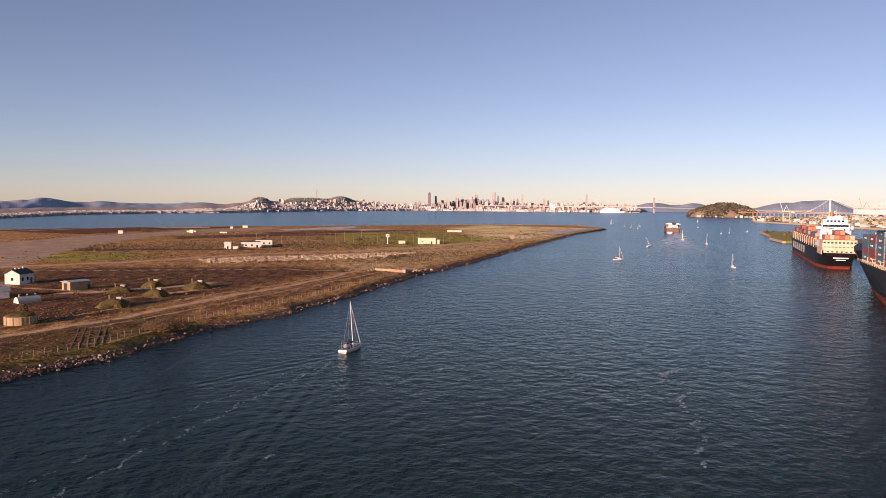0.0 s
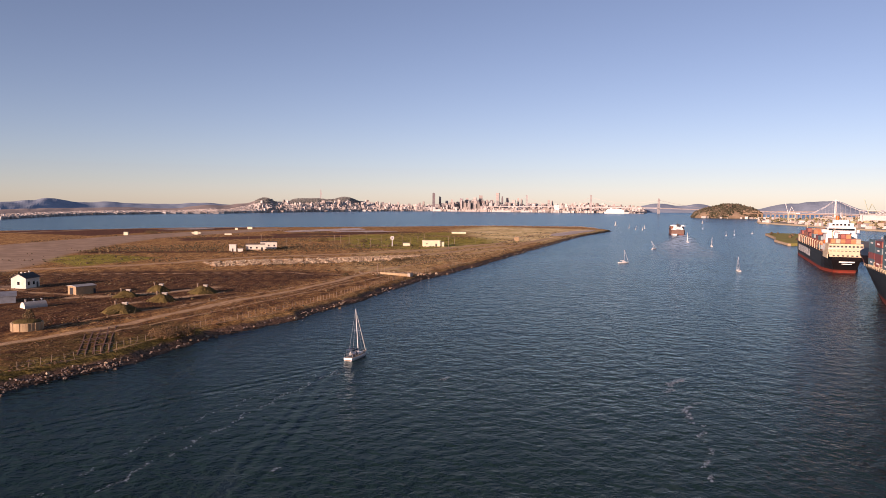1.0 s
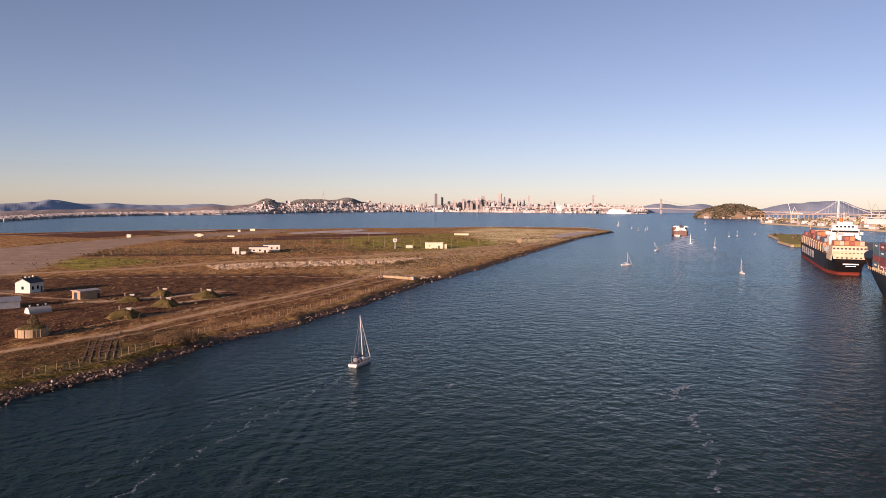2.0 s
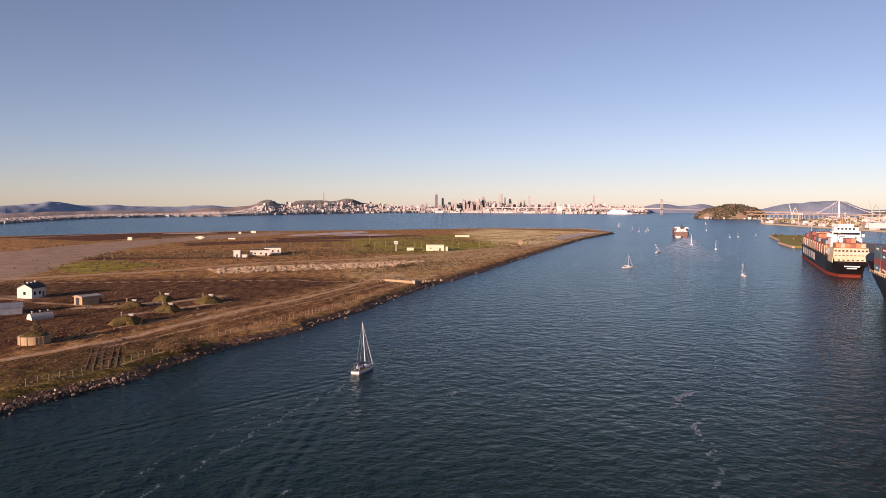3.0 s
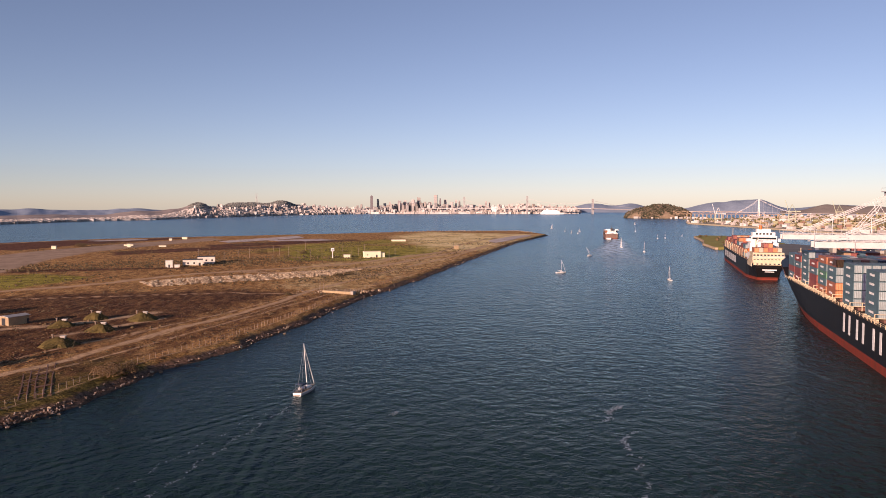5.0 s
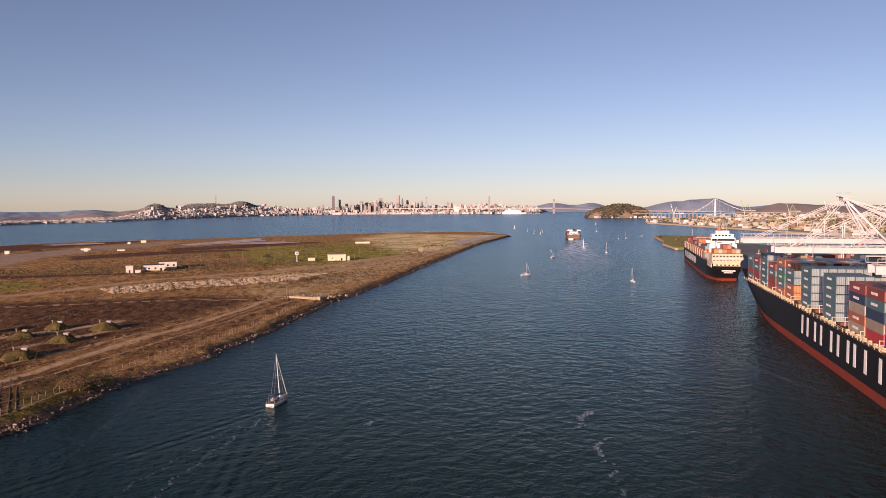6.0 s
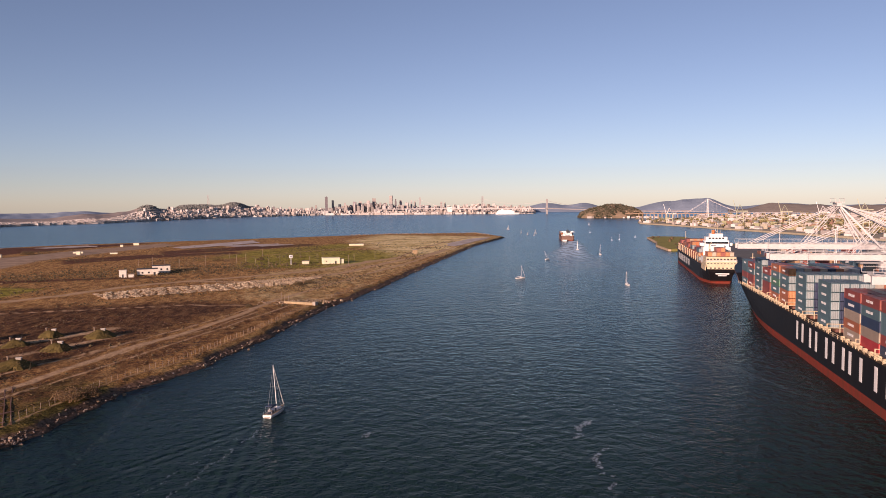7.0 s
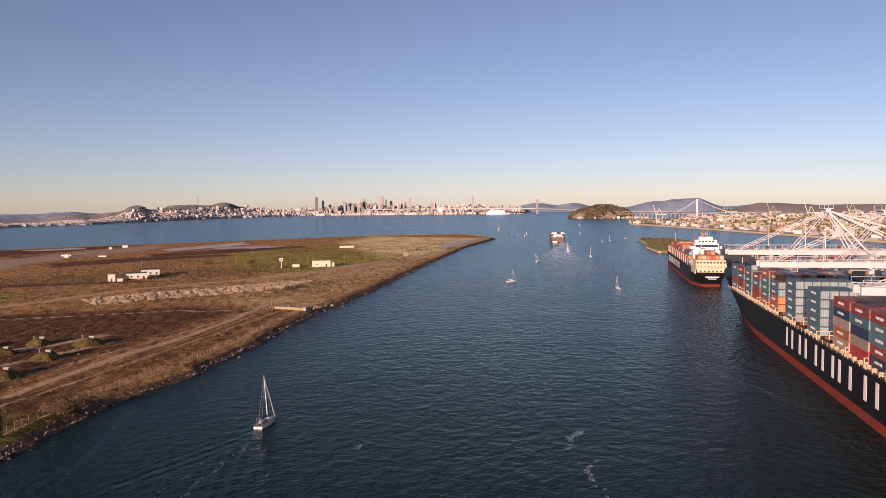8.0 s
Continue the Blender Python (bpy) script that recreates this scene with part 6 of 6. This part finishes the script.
TUSSOCK = island_mat("dry_tussock", [(0.24, 0.14, 0.062), (0.17, 0.088, 0.042), (0.32, 0.20, 0.095), (0.14, 0.072, 0.034), (0.20, 0.14, 0.055)], 0.95)
X, Y = scatter(20000, (-330, 60, 120, 480), 12, patchy(0.05, 0.05))
v, f = clumps([(a, b, 2.1) for a, b in zip(X, Y)], 0.15, 0.45, 13, 0.45)
tagged(mesh_part("dry_tussocks", v, f, TUSSOCK), "dry brown grass tussocks over the flat land", "grass", kind="stuff")
STRAW = island_mat("pale_straw", [(0.26, 0.165, 0.068), (0.34, 0.22, 0.095), (0.20, 0.125, 0.05), (0.40, 0.27, 0.125)], 0.95)
X, Y = scatter(30000, (-330, 120, 130, 620), 41, patchy(0.035, 0.12))
v, f = clumps([(a, b, 2.03) for a, b in zip(X, Y)], 0.12, 0.36, 42, 0.35)
tagged(mesh_part("straw_tufts", v, f, STRAW), "pale dry straw tufts among the brown growth", "grass", kind="stuff")
X, Y = scatter(9000, (-260, 120, 190, 560), 43, lambda X, Y, r: (np.array([noise.noise((a * 0.028, b * 0.06, 21)) for a, b in zip(X, Y)]) + r.normal(0, 0.10, X.shape) > 0.26) & (near_path(X, Y, TRACK) > 4) & (near_path(X, Y, SPUR) > 8) & ~inside(X, Y, RUBBLE))
v, f = clumps([(a, b, 2.15) for a, b in zip(X, Y)], 0.25, 0.75, 44, 0.7)
tagged(mesh_part("dark_shrubs", v, f, LEAF), "small dark shrubs in drifts over the grassland", "scrub", kind="stuff")
X, Y = scatter(17000, (-330, 160, 400, 900), 14, patchy(0.02, 0.18))
v, f = clumps([(a, b, 2.2) for a, b in zip(X, Y)], 0.3, 0.95, 15, 0.6)
tagged(mesh_part("low_scrub", v, f, LEAF), "low dark scrub in broken bands", "scrub", kind="stuff")
X, Y = scatter(6000, (-330, 40, 480, 620), 16, lambda X, Y, r: ~inside(X, Y, TARMAC) & (near_path(X, Y, [(-330, 500), (-200, 520), (-150, 545), (-60, 580)]) < 30 + r.normal(0, 14, X.shape)))
v, f = clumps([(a, b, 2.4) for a, b in zip(X, Y)], 0.35, 1.05, 17, 0.7)
tagged(mesh_part("scrub_band", v, f, LEAF), "band of brown bushes behind the rubble", "scrub", kind="stuff")
X, Y = scatter(2600, (-60, 60, 400, 520), 27, lambda X, Y, r: near_path(X, Y, [(-40, 395), (-10, 430), (20, 480)]) < 12 + r.normal(0, 6, X.shape))
v, f = clumps([(a, b, 2.2) for a, b in zip(X, Y)], 0.25, 0.8, 28, 0.7)
tagged(mesh_part("shore_scrub", v, f, LEAF), "brown scrub bushes beside the shore road", "scrub", kind="stuff")
RED_SCRUB = island_mat("dark_red_scrub", [(0.13, 0.055, 0.030), (0.19, 0.082, 0.043), (0.10, 0.048, 0.026), (0.20, 0.12, 0.052)], 0.95)
X, Y = scatter(9000, (-220, -40, 120, 330), 18, lambda X, Y, r: (np.array([noise.noise((a * 0.045, b * 0.045, 8)) for a, b in zip(X, Y)]) + r.normal(0, 0.12, X.shape) > 0.10) & (near_path(X, Y, TRACK) > 4.5))
v, f = clumps([(a, b, 2.05) for a, b in zip(X, Y)], 0.15, 0.5, 19, 0.6)
tagged(mesh_part("dark_red_scrub", v, f, RED_SCRUB), "low dark reddish scrub round the bunkers", "scrub", kind="stuff")
STRAW_LEAF = island_mat("straw_bush_leaf", [(0.20, 0.112, 0.048), (0.24, 0.14, 0.060), (0.15, 0.087, 0.037), (0.27, 0.165, 0.073)], 0.9)
for x, y, w, h, seed in ((-67, 187, 3.0, 3.6, 60), (-63.5, 190, 2.4, 3.0, 61), (-70.5, 188.5, 2.0, 2.4, 62)):
    bush(x, y, 1.8, w, h, seed, "large straw-coloured bush at the shore's edge", leaf=STRAW_LEAF)
bush(-93, 640, 2, 5.0, 4.5, 63)
bush(-58, 640, 2, 3.5, 3.0, 64)
bush(-20, 436, 2, 3.4, 2.2, 65)
bush(-14, 445, 2, 3.0, 2.0, 66)
bush(-40, 347, 2, 1.6, 1.4, 67)
# shallow pools on the flat; the pale sky they mirror is in their colour
POOL_PALE = mat("pale_sky_pool", (0.78, 0.68, 0.60), 0.75, second=(0.36, 0.24, 0.18), scale=0.10, amount=0.7, spec=0.05)
for outline in ([(-169, 872), (-130, 940), (-92, 1000), (-84, 930), (-110, 890), (-159, 825)], [(-120, 880), (-60, 905), (-40, 870), (-70, 850), (-118, 862)],
                [(128, 800), (150, 870), (190, 950), (222, 985), (205, 930), (165, 845), (142, 792)], [(-330, 900), (-285, 930), (-262, 905), (-310, 880)]):
    bm = bmesh.new()
    ring = []
    for (x0, y0), (x1, y1) in zip(outline, outline[1:] + outline[:1]):
        for k in range(5):
            u = k / 5
            x, y = x0 + (x1 - x0) * u, y0 + (y1 - y0) * u
            d = noise.noise((x * 0.08, y * 0.08, 4)) * 9
            ring.append(bm.verts.new((x + d, y + d, 2.45)))
    bm.faces.new(ring)
    tagged(part("pale_pool", bm, POOL_PALE), "shallow pool on the flat, mirrored sky put into its colour", "salt pan", kind="structure")
# bleached rocks along the point's far shore
far_edge = resample([(40, 1146), (97, 1168), (170, 1164), (235, 1158), (246, 1090)], 320)
v, f = rocks([(x + rr.normal(0, 2), y - 4 + rr.normal(0, 2.5), 1.4 + rr.uniform(0, 0.5)) for x, y in far_edge], 0.5, 1.4, 23)
tagged(mesh_part("point_rocks", v, f, PALE_ROCK), "pale bleached rocks along the far point's shore", "rocks", kind="stuff")

# ---- boats ----
GELCOAT = mat("white_gelcoat", (0.80, 0.77, 0.72), 0.3, second=(0.70, 0.67, 0.62), scale=1.0)
SAILCLOTH = mat("furled_sailcloth", (0.74, 0.70, 0.64), 0.8, second=(0.60, 0.56, 0.50), scale=1.5)
TEAK = mat("teak_deck", (0.36, 0.26, 0.17), 0.7, scale=3.0)
NAVY = mat("navy_canvas", (0.03, 0.05, 0.10), 0.8, scale=2.0)


def sailboat(m, L, mast, label, sail=False, heel=0.0, group="sailing boats"):
    ob = thing("sailing_boat", m @ pose(0, 0, 0, heel, 0, 0), label, "sailing boat", group)
    W = L * 0.16
    secs = []
    for k in range(11):
        t = k / 10
        x = -L / 2 + L * t
        w = W * (0.78 + 0.22 * math.sin(min(t / 0.45, 1) * math.pi / 2)) if t < 0.45 else W * (1 - ((t - 0.45) / 0.55) ** 2.1)
        w = max(w, 0.03)
        top = 0.085 * L + 0.03 * L * t * t
        secs.append([(x, w, top), (x, w * 0.97, top * 0.45), (x, w * 0.7, -0.15), (x, 0, -0.4), (x, -w * 0.7, -0.15), (x, -w * 0.97, top * 0.45), (x, -w, top)])
    part("hull", loft(secs), GELCOAT, ob, "white yacht hull", smooth=False)
    bm = bmesh.new()
    prev = None
    for s in secs:
        row = [bm.verts.new((s[0][0], s[0][1] - 0.04, s[0][2] - 0.02)), bm.verts.new((s[-1][0], s[-1][1] + 0.04, s[-1][2] - 0.02))]
        if prev:
            bm.faces.new((prev[0], row[0], row[1], prev[1]))
        prev = row
    part("deck", bm, TEAK if L > 8.2 else GELCOAT, ob)
    z = 0.095 * L
    part("cabin", bevelled(boxes((-0.08 * L, 0.22 * L, -W * 0.55, W * 0.55, z - 0.1, z + 0.05 * L)), 0.02 * L), GELCOAT, ob)
    part("cockpit", boxes((-0.42 * L, -0.12 * L, -W * 0.5, W * 0.5, z - 0.08, z + 0.02)), DARK, ob)
    part("mast", rod(bmesh.new(), (0.08 * L, 0, z), (0.08 * L, 0, mast), (0.012 if L > 8.2 else 0.008) * L, (0.008 if L > 8.2 else 0.005) * L, 8), GELCOAT, ob, "tall white mast")
    part("boom", rod(bmesh.new(), (0.08 * L, 0, z + 0.10 * L), (-0.33 * L, 0, z + 0.11 * L), 0.011 * L, 0.011 * L, 6), GELCOAT, ob)
    part("furled_mainsail", rod(bmesh.new(), (0.06 * L, 0, z + 0.125 * L), (-0.31 * L, 0, z + 0.125 * L), 0.024 * L, 0.015 * L, 8), SAILCLOTH if L < 8.2 else NAVY, ob)
    part("furled_jib", rod(bmesh.new(), (0.49 * L, 0, z + 0.03 * L), (0.09 * L, 0, mast * 0.96), (0.012 if L > 8.2 else 0.007) * L, 0.006 * L, 6), SAILCLOTH, ob, "rolled white headsail on the forestay")
    bm = bmesh.new()
    bar(bm, (-0.48 * L, 0, z), (0.08 * L, 0, mast), 0.03)
    for s in (-1, 1):
        bar(bm, (0.05 * L, s * W * 0.95, z), (0.08 * L, 0, mast * 0.93), 0.025)
        bar(bm, (0.08 * L, 0, mast * 0.55), (0.08 * L, s * W * 0.6, mast * 0.55), 0.05)
    part("rigging", bm, GREY, ob)
    if L > 8.2:
        bm = bmesh.new()
        for s in (-1, 1):
            pts = []
            for k in range(7):
                t = k / 6
                x = -0.45 * L + 0.9 * L * t
                i = min(int(t * 10 * 0.9 + 0.5), 10)
                w = secs[i][0][1] * 0.94
                pts.append((x, s * w, z))
                bar(bm, (x, s * w, z - 0.1), (x, s * w, z + 0.6), 0.035)
            for a, b in zip(pts, pts[1:]):
                bar(bm, Vector(a) + Vector((0, 0, 0.6)), Vector(b) + Vector((0, 0, 0.6)), 0.03)
        part("guard_rail", bm, GREY, ob)
        part("sprayhood", bevelled(boxes((-0.13 * L, -0.06 * L, -W * 0.5, W * 0.5, z, z + 0.085 * L)), 0.03 * L), NAVY, ob, "dark canvas sprayhood")
        part("steering_wheel", lathe(bmesh.new(), [(0.34, 0), (0.38, 0.03), (0.34, 0.06)], 16), GREY, ob, "", pose(-0.36 * L, 0, z + 0.6, 0, 80, 0))
        part("transom", boxes((-0.5 * L - 0.03, -0.5 * L, -W * 0.6, W * 0.6, 0.15, z - 0.15)), GELCOAT, ob)
        part("swim_step", bevelled(boxes((-0.5 * L - 0.35, -0.5 * L - 0.03, -W * 0.5, W * 0.5, 0.1, 0.28)), 0.05), TEAK, ob)
        part("bimini", bevelled(boxes((-0.40 * L, -0.20 * L, -W * 0.5, W * 0.5, z + 0.19 * L, z + 0.205 * L)), 0.03), NAVY, ob, "dark canvas sun cover")
        for x in (-0.39 * L, -0.21 * L):
            for s in (-1, 1):
                part("cover_post", bar(bmesh.new(), (x, s * W * 0.48, z - 0.05), (x, s * W * 0.48, z + 0.19 * L), 0.035), GREY, ob)
    if sail:
        bm = bmesh.new()
        n_ = 7
        rows_ = []
        for k in range(n_):
            t = k / (n_ - 1)
            chord = 0.42 * L * (1 - t) + 0.03
            zz = z + 0.14 * L + (mast * 0.95 - z - 0.14 * L) * t
            rows_.append([bm.verts.new((0.07 * L - chord * s, 0.10 * L * math.sin(s * math.pi) * (1 - t), zz)) for s in (0, 0.33, 0.66, 1)])
        for a, b in zip(rows_, rows_[1:]):
            for i in range(3):
                bm.faces.new((a[i], a[i + 1], b[i + 1], b[i]))
        part("mainsail", bm, SAILCLOTH, ob, "raised white mainsail")
    return ob


main_boat = sailboat(pose(*YACHT_AT, 0, 0, 0, YACHT_TURN), 8.8, 11.5, "white sailing yacht under bare poles motoring along the channel", heel=-4.0)
for x, y, turn, L, mast_h, up, lean, text in (
        (122, 460, 15, 8.5, 9.8, False, 0, "small white yacht crossing the channel with furled sails"),
        (173, 408, 85, 7.5, 9.5, False, 0, "small white motor-sailing yacht seen from astern"),
        (187, 608, 40, 8, 10.0, False, -28, "small yacht heeling over on the water"),
        (256, 725, 80, 9, 12.5, True, 0, "small yacht with a raised white sail"),
        (252, 652, 75, 8, 11.5, False, 2, "small white yacht in the channel"),
        (306, 1087, 60, 8, 11, True, 8, "far white yacht under sail"), (310, 1066, 70, 8, 12, True, 10, "far white yacht under sail"),
        (315, 1156, 60, 8, 11, True, 0, "far white yacht under sail"), (333, 1133, 80, 8, 11, True, -6, "far white yacht under sail"),
        (426, 1139, 70, 8, 11, False, 0, "far small yacht on the bay"), (364, 896, 80, 7, 9, False, 0, "far small yacht on the bay"), (380, 910, 75, 8, 12, False, 0, "far small yacht on the bay"),
        (425, 961, 20, 6, 5, False, 0, "far small white boat on the bay"), (560, 1500, 20, 7, 9, True, 0, "far small white boat on the bay"), (330, 1300, 20, 9, 13, True, 0, "far white yacht under sail")):
    far_off = 0.62 if y > 850 else 0.82
    sailboat(pose(x, y, 0, 0, 0, turn), L * far_off, mast_h * far_off * 1.05, text, up, lean)

# ---- cargo vessel heading out ----
vessel = thing("cargo_ship", pose(314, 930, 0, 0, 0, 74) @ Matrix.Diagonal((0.85, 0.85, 0.78, 1)), "dark-hulled cargo ship with white deckhouse heading out", "ship")
secs, low = [], []
for x, w in ((-45, 8.5), (-40, 10), (0, 10), (30, 10), (45, 7), (54, 3), (58, 0.1)):
    secs.append([(x, w, 8), (x, w, 4), (x, w * 0.96, 1.2), (x, -w * 0.96, 1.2), (x, -w, 4), (x, -w, 8)])
    low.append([(x, w * 0.955, 1.2), (x, w * 0.9, -2), (x, -w * 0.9, -2), (x, -w * 0.955, 1.2)])
part("upper_hull", loft(secs), mat("brown_hull_paint", (0.19, 0.095, 0.06), 0.6, second=(0.11, 0.06, 0.045), scale=0.2), vessel)
part("lower_hull", loft(low), HULL_RED, vessel)
vessel_house = part("deckhouse", bevelled(boxes((-39, -28, -7, 7, 8, 11.2), (-38, -29, -6, 6, 11.2, 14)), 0.2), WHITE, vessel, "white aft deckhouse")
for z, n_win in ((9.3, 6), (12.2, 5)):
    for k in range(n_win):
        y = (k - (n_win - 1) / 2) * 2.1
        part("window", boxes((-39.1 if z < 11 else -38.1, -38.9 if z < 11 else -37.9, y - 0.55, y + 0.55, z, z + 1.0)), GLASS, vessel_house)
bm = bmesh.new()
for s in (-1, 1):
    bar(bm, (-44, s * 8.2, 9.2), (-28, s * 9.6, 9.2), 0.25)
    for x in (-44, -40, -36, -32):
        bar(bm, (x, s * (8.2 + 0.0875 * (x + 44)), 8), (x, s * (8.2 + 0.0875 * (x + 44)), 9.2), 0.25)
bar(bm, (-44, -8.2, 9.2), (-44, 8.2, 9.2), 0.25)
part("stern_rail", bm, WHITE, vessel)
part("winch", bevelled(boxes((-43, -40.5, -3, 3, 8, 9.4)), 0.2), GREY, vessel)
part("boat_davit", bevelled(boxes((-37, -31, 7.2, 9.0, 11.4, 13.0)), 0.5), ORANGE, vessel, "orange lifeboat in its davit")
part("bridge_wing", boxes((-36, -31, -8.5, 8.5, 14, 16.0), (-35.5, -31.5, -10.5, 10.5, 14, 14.9)), WHITE, vessel)
part("funnel", boxes((-42, -38, -2, 2, 14, 17.5)), DARK, vessel)
part("mast", rod(bmesh.new(), (-32, 0, 16), (-32, 0, 22), 0.4, 0.2, 6), DARK, vessel)
part("deck_cargo", bevelled(boxes((-26, 40, -9, 9, 8, 12.5)), 0.3), mat("brown_cargo", (0.22, 0.11, 0.07), 0.8, scale=0.2), vessel)
tug = thing("tug_boat", pose(300, 898, 0, 0, 0, 80), "small white tug beside the cargo ship", "boat")
part("hull", loft([[(x, w, 2), (x, w * 0.9, -0.5), (x, -w * 0.9, -0.5), (x, -w, 2)] for x, w in ((-9, 2.6), (-4, 3.2), (4, 3.0), (9, 0.2))]), GELCOAT, tug)
part("wheelhouse", bevelled(boxes((-2, 4, -1.8, 1.8, 2, 5.5)), 0.2), WHITE, tug)

# ---- white liner at the far shore and pier sheds ----
liner = thing("cruise_ship", pose(*polar(14.3, 3150, 0), 0, 0, -10), "long white cruise ship moored at the far shore", "ship")
part("hull", loft([[(x, w, 7), (x, w * 0.9, -0.5), (x, -w * 0.9, -0.5), (x, -w, 7)] for x, w in ((-50, 6), (-40, 8), (30, 8), (50, 0.5))]), WHITE, liner)
part("superstructure", boxes((-44, 30, -7, 7, 7, 14), (-38, 20, -6, 6, 14, 18)), WHITE, liner)
part("funnel", boxes((-26, -20, -2, 2, 18, 23)), WHITE, liner)

# ---- foam streaks and wakes on the water ----
FOAM = mat("thin_sea_foam", (0.52, 0.60, 0.66), 0.9, second=(0.36, 0.44, 0.50), scale=1.5, amount=0.9)
# thin and full of holes: the dark water shows through
fn = FOAM.node_tree.nodes
film, holes, where = fn.new("ShaderNodeTexNoise"), fn.new("ShaderNodeMapRange"), fn.new("ShaderNodeNewGeometry")
film.inputs["Scale"].default_value, film.inputs["Detail"].default_value = 2.2, 6
holes.inputs[1].default_value, holes.inputs[2].default_value, holes.inputs[3].default_value, holes.inputs[4].default_value = 0.36, 0.60, 0.10, 0.85
FOAM.node_tree.links.new(where.outputs["Position"], film.inputs["Vector"])
FOAM.node_tree.links.new(film.outputs[0], holes.inputs[0])
FOAM.node_tree.links.new(holes.outputs[0], fn["Principled BSDF"].inputs["Alpha"])
frng = random.Random(31)


def foam(name, path, n, spread, lo, hi, label, broken=0.5):
    verts, faces = [], []
    total = sum(math.hypot(b[0] - a[0], b[1] - a[1]) for a, b in zip(path, path[1:]))
    for k in range(n):
        d = frng.random() * total
        if noise.noise((d * 0.35, len(path), n)) < broken - 0.6:
            continue
        x, y = along(path, d)
        x += 0.5 * math.sin(d * 0.5) + 0.3 * math.sin(d * 1.3)
        x, y = x + frng.gauss(0, spread), y + frng.gauss(0, spread)
        s = frng.uniform(lo, hi)
        m_ = frng.randint(5, 7)
        a0 = frng.uniform(0, 6)
        i = len(verts)
        zf = frng.uniform(0.03, 0.12)
        for j in range(m_):
            a = a0 + j * 2 * math.pi / m_
            q = s * frng.uniform(0.5, 1.2)
            verts.append((x + q * 1.5 * math.cos(a), y + q * math.sin(a), zf))
        faces.append(tuple(range(i, i + m_)))
    return tagged(mesh_part(name, verts, faces, FOAM), label, "foam", kind="stuff")


foam("wake_foam", [(-52, 80), (-47, 95), (-42, 114), (-37, 127), (-31, 141), (-24, 157)], 640, 0.2, 0.03, 0.10, "broken line of wake foam behind the yacht", 0.58)
foam("wake_foam", [(-45, 80), (-40, 98), (-34, 116), (-30, 131), (-25, 145), (-20, 160)], 900, 0.2, 0.03, 0.12, "broken line of wake foam behind the yacht", 0.5)
foam("foam_streak", [(36, 92), (41, 106), (44, 116), (45, 120)], 420, 0.22, 0.04, 0.16, "white foam streak drifting on the water", 0.6)
foam("foam_streak", [(44, 121), (45, 127), (48, 132), (50, 134)], 300, 0.3, 0.05, 0.2, "white foam streak drifting on the water", 0.5)
foam("foam_streak", [(46, 141), (49, 147), (53, 152), (49, 148)], 360, 0.45, 0.05, 0.22, "white foam patch drifting on the water", 0.45)
foam("foam_streak", [(62, 158), (65, 168), (70, 182), (78, 200)], 240, 0.4, 0.05, 0.2, "white foam streak drifting on the water", 0.75)
foam("foam_streak", [(2, 150), (3.5, 154)], 40, 0.4, 0.06, 0.24, "small foam patch on the water", 0.4)
foam("foam_streak", [(-22, 98), (-21.5, 100)], 24, 0.2, 0.05, 0.2, "small foam patch on the water", 0.3)
